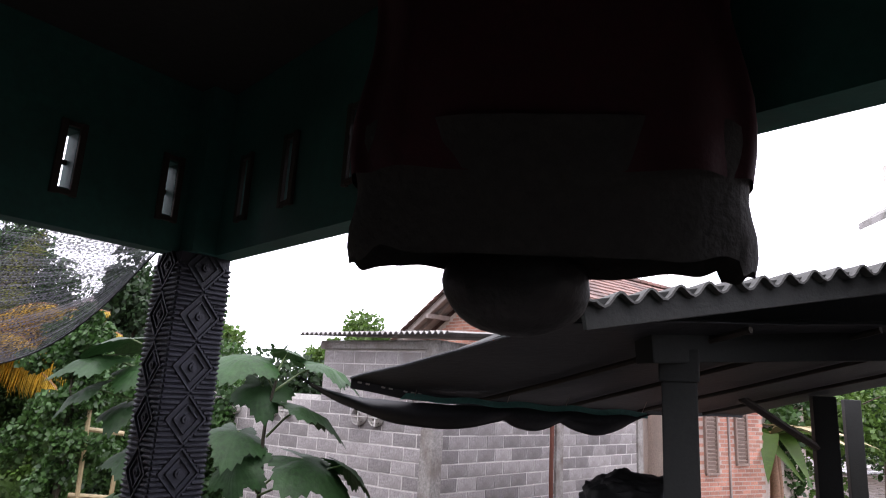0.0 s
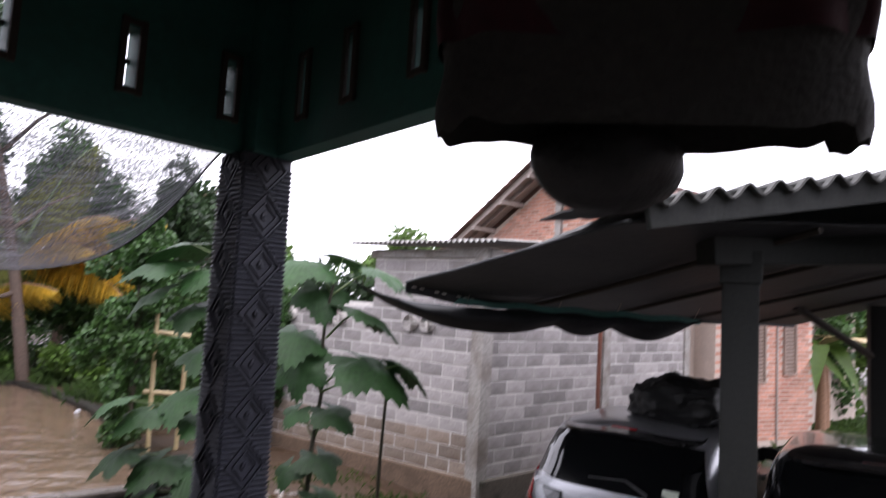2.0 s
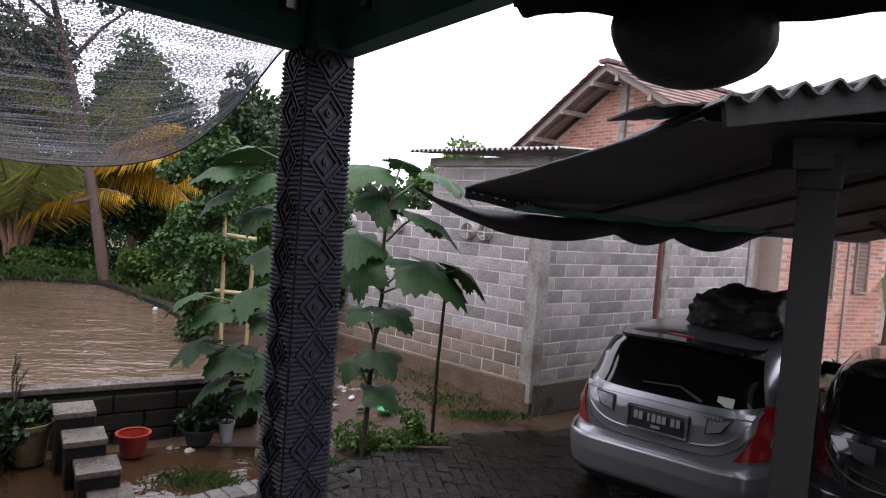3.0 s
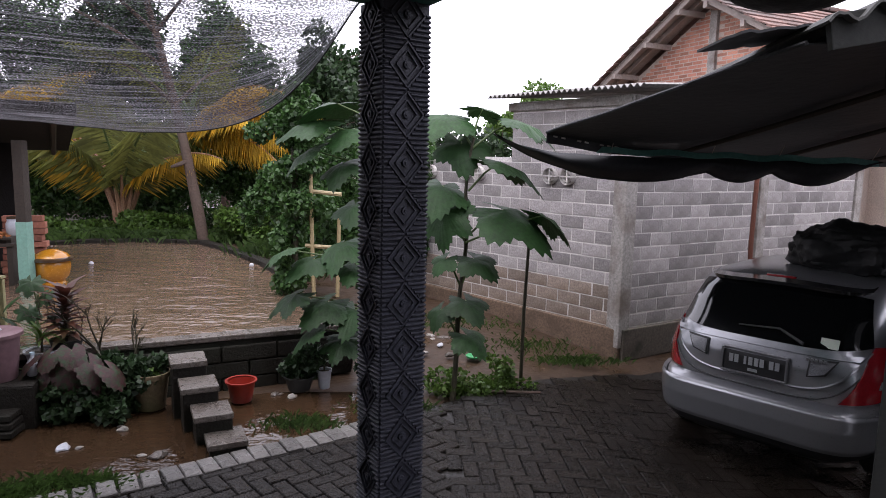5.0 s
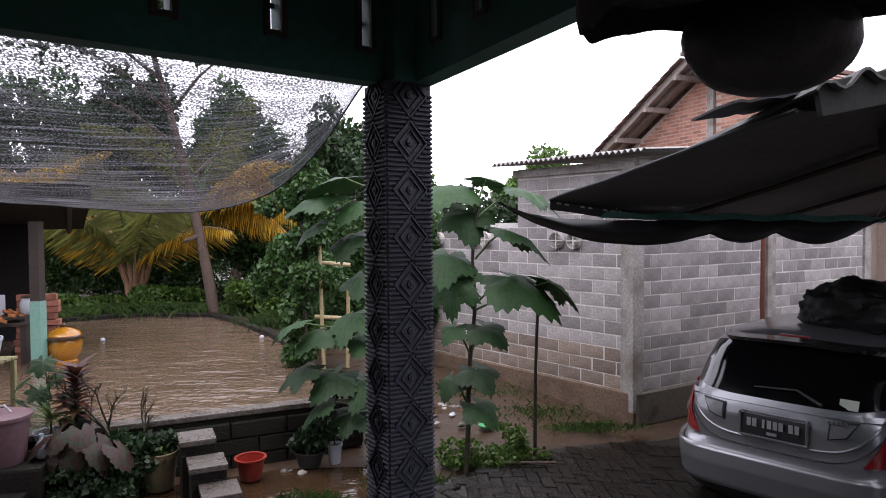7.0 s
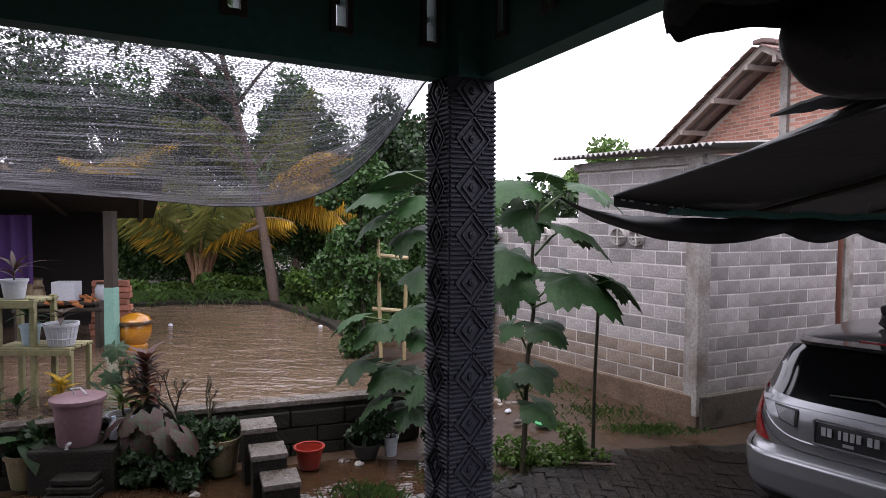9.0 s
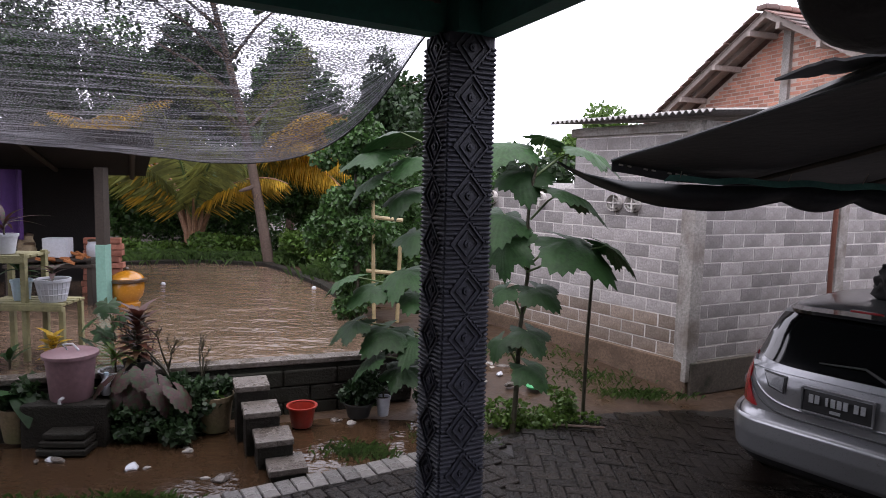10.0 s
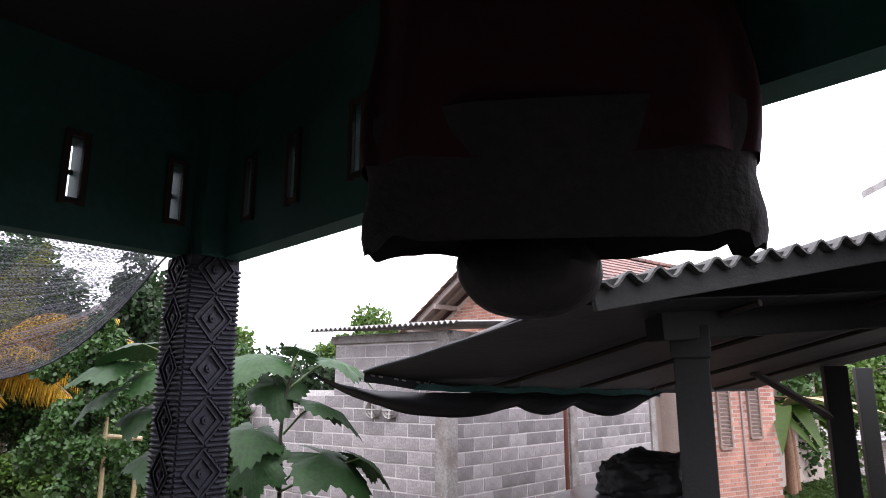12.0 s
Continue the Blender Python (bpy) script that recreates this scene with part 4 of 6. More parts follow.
def patch(name, corners, fn, material, parent, thick=0.012, n=14, label="", rnd=0.0):
    """A panel following the body. corners: lower-left, lower-right, upper-right, upper-left in the surface's own two coordinates."""
    bm = bm_new()
    (a0, a1), (b0, b1), (c0, c1), (d0, d1) = corners
    def f(u, v):
        lo = (a0 + (b0 - a0) * u, a1 + (b1 - a1) * u)
        hi = (d0 + (c0 - d0) * u, d1 + (c1 - d1) * u)
        p, q = lo[0] + (hi[0] - lo[0]) * v, lo[1] + (hi[1] - lo[1]) * v
        if rnd:
            e = rnd * ((2 * u - 1) ** 4)
            q += e * (1 - 2 * v)
        return fn(p, q)
    sheet(bm, f, n, n, thick)
    return part(name, bm, material, parent, label, True)

def build_car(at, yaw, size, paint, label, paint_label, lens, clear):
    car = new("car")
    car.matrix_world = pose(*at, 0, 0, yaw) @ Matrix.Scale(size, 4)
    tagged(car, label, "car")
    bm = bm_new()
    N = 96
    rings = []
    zs = []
    for a, b in zip(LEV, LEV[1:]):
        zs += [a[0], (a[0] + b[0]) / 2]
    zs.append(LEV[-1][0])
    for z in zs:
        hw, r, f = lev(z)
        h, m = (f - r) / 2, (f + r) / 2
        ring = []
        for k in range(N):
            t = 2 * math.pi * (k + 0.5) / N
            c, s = math.cos(t), math.sin(t)
            ring.append(bm.verts.new((hw * math.copysign(abs(c) ** (2 / sq(z)), c), m + h * math.copysign(abs(s) ** (2 / sq(z)), s), z)))
        rings.append(ring)
    for a, b in zip(rings, rings[1:]):
        for k in range(N):
            bm.faces.new((a[k], a[(k + 1) % N], b[(k + 1) % N], b[k]))
    bm.faces.new(rings[0][::-1]); bm.faces.new(rings[-1])
    body = part("body", bm, paint, car, paint_label + " paint beaded with rain", True)

    gl = patch("rear_window", [(-0.70, 1.03), (0.70, 1.03), (0.62, 1.41), (-0.62, 1.41)], lambda x, z: rear(x, z, 0.010), M_GLASS, car, 0.01, 22, "dark rear window beaded with rain", 0.035)
    bm = bm_new(); tube(bm, [rear(0.30, 1.05, 0.03), rear(0.12, 1.12, 0.035), rear(-0.18, 1.10, 0.03)], [0.014, 0.009, 0.006], 6); part("wiper", bm, M_BLKP, gl)
    if paint is M_SILVER:
        bm = bm_new(); c = rear(0.46, 1.075, 0.016); box(bm, c, (0.12, 0.006, 0.075), Matrix.Rotation(radians(-28), 4, "X")); part("sticker", bm, M_STICK, gl, "pale square sticker")
    # spoiler over the window
    bm = bm_new()
    def spo(u, v):
        x = -0.60 + 1.20 * u
        p = rear(x, 1.425 - 0.02 * abs(2 * u - 1) ** 2, 0.0)
        e = 0.09 * (1 - abs(2 * u - 1) ** 6)
        return p + Vector((0, 0.16 - (0.16 + e) * v, 0.025 + 0.012 * (1 - v) - 0.012 * v))
    sheet(bm, spo, 24, 6, 0.028)
    # On the silver car, black stands in for the canopy's dark reflection.
    sp = part("spoiler", bm, M_BLACKCAR, car, "roof spoiler coloured black like the canopy it reflects", True)
    bm = bm_new(); box(bm, rear(0, 1.44, 0.07) + Vector((0, 0, 0.035)), (0.22, 0.02, 0.018), None, 0.004); part("brake_light", bm, lens, sp)
    # tailgate: garnish round the plate, seams, lights
    patch("garnish", [(-0.50, 0.735), (0.50, 0.735), (0.66, 0.995), (-0.66, 0.995)], lambda x, z: rear(x, z, 0.016), paint, car, 0.014, 14, "", 0.03)
    patch("garnish_ledge", [(-0.66, 0.985), (0.66, 0.985), (0.68, 1.02), (-0.68, 1.02)], lambda x, z: rear(x, z, 0.034), paint, car, 0.02, 14)
    for s in (-1, 1):
        patch("reversing_light", [(s * 0.375, 0.845), (s * 0.475, 0.875), (s * 0.535, 0.965), (s * 0.38, 0.955)], lambda x, z: rear(x, z, 0.042), clear, car, 0.01, 6, "clear ribbed reversing light")
        patch("lamp_bezel", [(s * 0.362, 0.833), (s * 0.485, 0.865), (s * 0.55, 0.977), (s * 0.367, 0.967)], lambda x, z: rear(x, z, 0.034), M_BLKP, car, 0.006, 6, "dark lamp bezel")
        tl = patch("tail_light", [(17, 0.68), (70, 0.70), (68, 1.05), (46, 1.07)], lambda t, z, s=s: around(t, z, s, 0.014), lens, car, 0.014, 12, "red tail light")
        patch("indicator", [(46, 0.79), (64, 0.79), (64, 0.845), (49, 0.845)], lambda t, z, s=s: around(t, z, s, 0.021), clear, tl, 0.006, 6, "clear indicator lens")
    pl = patch("number_plate", [(-0.235, 0.765), (0.235, 0.765), (0.235, 0.915), (-0.235, 0.915)], lambda x, z: rear(x, z, 0.04), M_PLATE, car, 0.008, 4, "black number plate with faded pale marks")
    bm = bm_new()
    for e in (-1, 1):
        box(bm, rear(e * 0.235, 0.845, 0.045), (0.018, 0.02, 0.18), None, 0.004)
        box(bm, rear(0, 0.845 + e * 0.088, 0.045), (0.48, 0.02, 0.014), None, 0.004)
    part("plate_holder", bm, paint, pl)
    for x, w in ((-0.165, 0.03), (-0.125, 0.03), (-0.06, 0.018), (-0.02, 0.03), (0.022, 0.03), (0.062, 0.03), (0.13, 0.03), (0.172, 0.03)):
        bm = bm_new(); box(bm, rear(x, 0.862, 0.055), (w, 0.004, 0.062)); part("bar", bm, M_PBAR, pl)
    bm = bm_new(); box(bm, rear(0.0, 0.797, 0.055), (0.07, 0.004, 0.022)); part("bar", bm, M_PBAR, pl)
    bm = bm_new()
    for k in range(5):
        box(bm, rear(0.36 + 0.028 * k, 0.965, 0.06), (0.022, 0.006, 0.022), Matrix.Rotation(radians(15), 4, "Y"), 0.004)
    part("badge", bm, M_RIM, car, "chrome model badge")
    patch("bumper", [(-68, 0.33), (68, 0.33), (68, 0.62), (-68, 0.62)], lambda t, z: around(abs(t), z, -1 if t < 0 else 1, 0.036), paint, car, 0.03, 28, paint_label + " rear bumper")
    patch("bumper_valance", [(-60, 0.235), (60, 0.235), (60, 0.335), (-60, 0.335)], lambda t, z: around(abs(t), z, -1 if t < 0 else 1, 0.018), M_BLKP, car, 0.03, 20, "black lower bumper valance")
    bm = bm_new()
    tube(bm, [rear(x, 0.665 + 0.37 * (abs(x) / 0.76) ** 5, 0.006) for x in [-0.76 + 0.04 * i for i in range(39)]], 0.006, 5)
    part("tailgate_seam", bm, M_BLKP, car)
    bm = bm_new()
    tube(bm, [rear(x, 0.735 + 0.30 * (abs(x) / 0.70) ** 5, 0.012) for x in [-0.70 + 0.04 * i for i in range(36)]], 0.010, 6)
    part("tailgate_ridge", bm, paint, car, "", True)
    for s in (-1, 1):
        for nm, ya, yb, yc, yd in (("rear_quarter_window", 0.62, 1.10, 1.06, 0.86), ("rear_door_window", 1.16, 1.98, 1.92, 1.12), ("front_door_window", 2.04, 2.86, 2.28, 1.98)):
            patch(nm, [(ya, 1.03), (yb, 1.03), (yc, 1.38), (yd, 1.38)], lambda y, z, s=s: side(y, z, s, 0.008), M_GLASS, car, 0.01, 8, "dark side window")
        for y in (1.13, 2.01, 2.9):
            bm = bm_new(); tube(bm, [side(y, z, s, 0.003) for z in (0.35, 0.6, 0.8, 1.0)], 0.005, 5)
            part("door_seam", bm, M_BLKP, car)
        for y in (1.3, 2.2):
            bm = bm_new(); box(bm, side(y, 0.93, s, 0.02), (0.03, 0.16, 0.03), None, 0.008); part("door_handle", bm, paint, car)
        bm = bm_new(); box(bm, side(2.75, 1.06, s, 0.10), (0.18, 0.09, 0.13), None, 0.03); part("wing_mirror", bm, M_BLKP, car, "", True)
        for y in (0.78, 3.28):
            bm = bm_new()
            R = Matrix.Translation((s * 0.74, y, 0.30)) @ Matrix.Rotation(radians(90), 4, "Y")
            bmesh.ops.create_cone(bm, cap_ends=True, segments=32, radius1=0.30, radius2=0.30, depth=0.2, matrix=R)
            bmesh.ops.bevel(bm, geom=[e for e in bm.edges if e.calc_face_angle(0) > 1.0], offset=0.03, segments=3, affect="EDGES")
            wh = part("wheel", bm, M_TYRE, car, "black tyre", True)
            bm = bm_new()
            for k in range(5):
                m = Matrix.Translation((s * 0.845, y, 0.30)) @ Matrix.Rotation(radians(72 * k), 4, "X")
                box(bm, m @ Vector((0, 0, 0.09)), (0.02, 0.05, 0.16), m.to_3x3().to_4x4(), 0.006)
            part("rim", bm, M_RIM, wh, "alloy rim")
    patch("windscreen", [(-0.66, 1.06), (0.66, 1.06), (0.55, 1.42), (-0.55, 1.42)], lambda x, z: Vector((x, lev(z)[2] + lev(z)[1] - rear(x, z).y + 0.008, z)), M_GLASS, car, 0.01, 12)
    return car

# Both cars are placed and scaled to fit the camera's view.
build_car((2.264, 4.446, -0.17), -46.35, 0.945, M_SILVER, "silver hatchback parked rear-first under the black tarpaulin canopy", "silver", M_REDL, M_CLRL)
# Its red and clear lenses are darkened to keep the lamps unseen.
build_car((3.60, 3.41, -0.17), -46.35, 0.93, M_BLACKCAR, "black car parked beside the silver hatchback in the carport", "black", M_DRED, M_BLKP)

# tarpaulin-wrapped load on the car roof
bm = bm_new()
bmesh.ops.create_icosphere(bm, subdivisions=5, radius=1)
random.seed(5)
for v in bm.verts:
    c = v.co
    sx, sy, sz = 0.43, 0.50, 0.215
    q = Vector((math.copysign(abs(c.x) ** 0.72, c.x) * sx, math.copysign(abs(c.y) ** 0.72, c.y) * sy, math.copysign(abs(c.z) ** 0.8, c.z) * sz))
    if q.z < -0.13: q.z = -0.13
    f = noise.noise(c * 2.1) * 0.06 + abs(noise.noise(c * 5.0 + Vector((3, 1, 2)))) * 0.05 + noise.noise(c * 13) * 0.012
    v.co = q + c * f
load = part("roof_load", bm, M_BLKC, None, "", True)
load.matrix_world = pose(3.44, 5.20, 1.375, 0, 0, -48)
tagged(load, "bulky load wrapped in crumpled black plastic on the car roof", "cargo")

# ---- hut at the yard's edge ----
M_MINT = mat("mint_green_paint", (0.20, 0.38, 0.31), 0.6, 0.15, 6, 0.15, dirt=(0.24, 0.40, 0.34))
# Near-black base carries the shade inside the hut, on roof and walls.
M_THATCH = mat("hut_shade_black", (0.007, 0.0055, 0.005), 0.9, 0.3, 6, 0.4)
M_ORANGE = mat("glazed_yellow_clay", (0.45, 0.19, 0.015), 0.25, 0.2, 7, 0.05, coat=0.6, dirt=(0.50, 0.20, 0.02))
M_DBROWN = mat("dark_brown_glaze", (0.06, 0.035, 0.02), 0.3, 0.2, 7, 0.05, coat=0.5)
M_SHELF = mat("pale_yellow_wood", (0.25, 0.235, 0.12), 0.6, 0.25, 6, 0.3, dirt=(0.17, 0.15, 0.08), dscale=5)
M_WPOT = mat("white_plastic", (0.5, 0.52, 0.57), 0.4, 0.12, 8, 0.05, dirt=(0.42, 0.42, 0.42))
M_BPOT = mat("pale_blue_plastic", (0.40, 0.52, 0.60), 0.4, 0.15, 8, 0.05)
M_PINK = mat("pink_plastic_tub", (0.21, 0.125, 0.14), 0.45, 0.2, 5, 0.05, dirt=(0.17, 0.10, 0.11), dscale=5)
M_REDP = mat("red_plastic", (0.27, 0.024, 0.014), 0.35, 0.15, 8, 0.05)
M_CLAY = mat("mossy_clay_pot", (0.20, 0.15, 0.09), 0.7, 0.3, 8, 0.3, dirt=(0.12, 0.13, 0.05))
M_BLKPOT = mat("black_plastic_pot", (0.02, 0.02, 0.02), 0.5, 0.2, 8, 0.1)
M_CRACK = mat("dark_pot_soil", (0.05, 0.033, 0.022), 0.9, 0.3, 12, 0.6)
M_PURPLE = mat("purple_cloth", (0.05, 0.017, 0.10), 0.85, 0.25, 6, 0.3)
hut = thing("hut_post", (-4.75, 7.45, 0.425), "timber hut post with its lower half painted mint green", "post")
bm = bm_new(); box(bm, (0, 0, 0.40), (0.125, 0.125, 0.80), None, 0.006); part("painted_foot", bm, M_MINT, hut, "mint green paint")
bm = bm_new(); box(bm, (0, 0, 1.26), (0.115, 0.115, 0.93), None, 0.006); part("upper_post", bm, M_TIMBER, hut, "bare dark timber")
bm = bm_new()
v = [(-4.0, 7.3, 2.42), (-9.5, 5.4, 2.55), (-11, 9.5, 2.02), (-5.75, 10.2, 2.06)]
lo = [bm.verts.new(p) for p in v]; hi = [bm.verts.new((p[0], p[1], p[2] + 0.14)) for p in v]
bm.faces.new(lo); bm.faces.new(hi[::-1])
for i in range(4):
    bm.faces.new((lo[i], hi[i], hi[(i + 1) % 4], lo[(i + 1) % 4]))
hr = solo("hut_roof", bm, M_THATCH, "low hut roof with drooping eave, coloured black for shade", "roof", "structure")
for k in range(5):
    bm = bm_new(); a, b = Vector(v[0]).lerp(Vector(v[1]), 0.04 + 0.2 * k), Vector(v[3]).lerp(Vector(v[2]), 0.04 + 0.2 * k)
    tube(bm, [a - Vector((0, 0, 0.04)), b - Vector((0, 0, 0.04))], 0.035, 6); part("rafter", bm, M_TIMBER, hr)
# The second box is an unseen side wall added to block light.
bm = bm_new(); box(bm, (-7.6, 8.9, 1.35), (3.2, 0.14, 1.9), rz(20)); box(bm, (-9.1, 7.4, 1.35), (0.14, 2.6, 1.9), rz(20)); solo("hut_wall", bm, M_THATCH, "hut back wall in shade black with an unseen light-blocking side wall", "wall", "structure")
# stacked bricks, table and clutter in the hut
tb = thing("table", (-5.55, 7.7, 0.425), "low dark brown wooden table in the hut", "table", turn=18)
bm = bm_new(); box(bm, (0, 0, 0.50), (1.0, 0.5, 0.04), None, 0.006); part("tabletop", bm, M_TIMBER, tb)
for x in (-0.45, 0.45):
    for y in (-0.2, 0.2):
        bm = bm_new(); box(bm, (x, y, 0.24), (0.06, 0.06, 0.48), None, 0.004); part("leg", bm, M_TIMBER, tb)
st = thing("brick_stack", (-5.45, 8.55, 0.425), "rough stack of red bricks beside the hut", "bricks", turn=18)
random.seed(7)
for r in range(9):
    for k in range(2):
        bm = bm_new(); box(bm, ((k - 0.5) * 0.26 + random.uniform(-0.03, 0.03), random.uniform(-0.03, 0.03), 0.05 + 0.085 * r), (0.24, 0.14, 0.075), rz(random.uniform(-6, 6)), 0.006); part("brick", bm, M_BRICK, st)
bm = bm_new(); box(bm, (-5.45, 7.62, 1.15), (0.28, 0.2, 0.24), rz(10), 0.01); solo("carton", bm, M_WPOT, "small white carton standing on the hut shelf", "box")
bm = bm_new(); box(bm, (-5.45, 7.62, 1.00), (0.8, 0.24, 0.03), rz(18), 0.004); box(bm, (-5.8, 7.5, 0.72), (0.05, 0.2, 0.58), rz(18)); box(bm, (-5.1, 7.74, 0.72), (0.05, 0.2, 0.58), rz(18)); solo("hut_shelf", bm, M_TIMBER, "dark rough shelf in the hut", "shelf")
bm = bm_new()
sheet(bm, lambda u, v: (-6.28 + 0.5 * u, 7.35 + 0.16 * u + 0.05 * math.sin(u * 18), 1.25 + 0.85 * v), 24, 6, 0.01)
solo("purple_curtain", bm, M_PURPLE, "purple cloth hanging from the hut roof", "curtain", smooth=True)
bm = bm_new()
random.seed(9)
for k in range(26):
    a = Vector((random.gauss(0, 0.14), random.gauss(0, 0.1), abs(random.gauss(0.05, 0.03))))
    tube(bm, [a, a + Vector((random.uniform(-0.14, 0.14), random.uniform(-0.1, 0.1), random.uniform(0, 0.05)))], 0.02, 5)
hk = solo("coconut_husks", bm, mat("orange_husk", (0.40, 0.15, 0.05), 0.8, 0.3, 9, 0.4), "heap of orange-brown coconut husks on the table", "husks", "stuff")
hk.matrix_world = pose(-5.35, 7.65, 0.945)
for k, (x, y, z, r, h, m, lb) in enumerate(((-5.85, 7.6, 0.945, 0.1, 0.34, M_CLAY, "tall dull jar on the hut table"), (-5.15, 7.85, 1.015, 0.07, 0.2, M_WPOT, "small white can on the hut shelf"), (-5.75, 7.52, 1.015, 0.08, 0.17, M_CLAY, "small clay jar on the hut shelf"))):
    j = thing("jar", (x, y, z), lb, "jar", "hut jars")
    bm = bm_new(); lathe(bm, [(r * 0.7, 0), (r, h * 0.2), (r, h * 0.7), (r * 0.75, h * 0.88), (r * 0.8, h)], 16); part("body", bm, m, j, "", True)
    bm = bm_new(); lathe(bm, [(r * 0.82, h), (r * 0.82, h + 0.02), (r * 0.2, h + 0.035)], 16); part("lid", bm, M_DBROWN, j, "", True)

# glazed urn with lid at the water's edge
u = thing("urn", (-4.62, 7.72, 0.438), "yellow glazed clay urn with dark rim and lid", "urn")
bm = bm_new(); lathe(bm, [(0.15, 0), (0.155, 0.03), (0.13, 0.05), (0.185, 0.12), (0.205, 0.22), (0.20, 0.28), (0.19, 0.30)], 32); part("body", bm, M_ORANGE, u, "yellow glazed belly", True)
bm = bm_new(); lathe(bm, [(0.19, 0.295), (0.235, 0.305), (0.235, 0.335), (0.20, 0.345)], 32); part("rim", bm, M_DBROWN, u, "dark glazed rim", True)
lid_bm = bm_new(); lathe(lid_bm, [(0.20, 0.34), (0.17, 0.385), (0.09, 0.425), (0.03, 0.44)], 32); lid = part("lid", lid_bm, M_ORANGE, u, "pale domed lid", True)
bm = bm_new(); lathe(bm, [(0.02, 0.435), (0.03, 0.455), (0.025, 0.475), (0.008, 0.485)], 14); part("knob", bm, M_DBROWN, lid, "", True)

# ---- potted plants and shelf along the retaining wall ----
def pot(at, r, h, material, label, ribs=False, name="plant_pot", feet=False, grp="plant pots"):
    p = thing(name, at, label, "plant pot", grp)
    bm = bm_new(); lathe(bm, [(r * 0.72, 0), (r * 0.75, 0.01), (r * 0.96, h * 0.86), (r * 0.90, h * 0.86), (r * 0.88, h * 0.80)], 28); part("body", bm, material, p, "", True)
    bm = bm_new(); lathe(bm, [(r * 0.97, h * 0.86), (r * 1.05, h * 0.87), (r * 1.06, h), (r * 0.96, h), (r * 0.92, h * 0.9)], 28, close=False); part("rim", bm, material, p, "", True)
    bm = bm_new(); lathe(bm, [(r * 0.02, h * 0.86), (r * 0.93, h * 0.85)], 24); part("soil", bm, M_CRACK, p, "dark potting soil")
    if ribs:
        bm = bm_new()
        for k in range(20):
            a = 2 * math.pi * k / 20
            tube(bm, [(r * 0.75 * math.cos(a), r * 0.75 * math.sin(a), 0.02), (r * 0.96 * math.cos(a), r * 0.96 * math.sin(a), h * 0.84)], 0.006, 5)
        for zz in (0.3, 0.55):
            lathe(bm, [(r * (0.75 + 0.21 * zz), h * zz), (r * (0.75 + 0.21 * zz) + 0.008, h * (zz + 0.03)), (r * (0.76 + 0.21 * zz), h * (zz + 0.06))], 24, close=False)
        part("lattice", bm, material, p)
    return p

# slatted shelf
sf = thing("plant_shelf", (-4.17, 5.2, 0.0), "pale yellow wooden plant shelf holding white pots", "shelf", turn=6)
for x in (-0.17, 0.13):
    for y in (0.0, 0.3):
        bm = bm_new(); box(bm, (x, y, 0.70), (0.045, 0.045, 1.36), None, 0.004); part("upright", bm, M_SHELF, sf)
for z, x0, x1 in ((1.35, -0.22, 0.16), (0.94, -0.22, 0.46), (0.42, -0.22, 0.2)):
    for k in range(4):
        bm = bm_new(); box(bm, ((x0 + x1) / 2, 0.0 + 0.1 * k, z), (x1 - x0, 0.075, 0.022), None, 0.003); part("slat", bm, M_SHELF, sf)
    bm = bm_new(); box(bm, ((x0 + x1) / 2, -0.03, z - 0.03), (x1 - x0, 0.025, 0.05), None, 0.003); part("rail", bm, M_SHELF, sf)
for x in (0.44,):
    for y in (0.0, 0.3):
        bm = bm_new(); box(bm, (x, y, 0.46), (0.04, 0.04, 0.92), None, 0.004); part("upright", bm, M_SHELF, sf)

# masonry stand under the pots
bm = bm_new()
for k, (x, y, w, h, t) in enumerate(((-3.30, 4.78, 0.62, 0.36, 12), (-3.95, 5.15, 1.1, 0.33, 10), (-2.85, 5.15, 0.6, 0.40, 20))):
    box(bm, (x, y, h / 2 - 0.04), (w, 0.5, h), rz(t), 0.02)
solo("plant_stand", bm, M_DSTONE, "mossy masonry ledge under the potted plants, darkened for net shade", "ledge", "structure")
bm = bm_new()
for k in range(3):
    box(bm, (-3.17, 4.50 - 0.02 * k, 0.02 + 0.055 * (2 - k)), (0.36 - 0.03 * (2 - k), 0.2, 0.045), rz(8), 0.01)
solo("stone_ledge", bm, M_DSTONE, "stack of dark wet flat stones below the tub", "stones")

# pink tub with tap and red rim
tub = thing("plastic_tub", (-3.30, 4.72, 0.32), "dusty pink plastic water tub with lid and small tap", "tub")
bm = bm_new(); lathe(bm, [(0.145, 0), (0.15, 0.01), (0.178, 0.33), (0.17, 0.33)], 36); part("body", bm, M_PINK, tub, "", True)
bm = bm_new(); lathe(bm, [(0.178, 0.33), (0.20, 0.335), (0.20, 0.36), (0.17, 0.372), (0.05, 0.378)], 36); part("lid", bm, M_PINK, tub, "pink plastic lid", True)
bm = bm_new(); tube(bm, [(-0.02, 0.0, 0.37), (-0.06, 0.0, 0.42), (0.02, 0, 0.43), (0.07, 0, 0.38)], 0.008, 6); part("handle", bm, M_WPOT, tub, "", True)
bm = bm_new(); tube(bm, [(0.03, -0.14, 0.045), (0.035, -0.19, 0.04), (0.035, -0.195, 0.01)], 0.013, 8); part("tap", bm, M_WPOT, tub, "white plastic tap", True)
# red basin and small pots at the wall foot
rp = thing("red_basin", (-1.60, 5.20, 0.0), "red plastic basin on the wet ground", "basin")
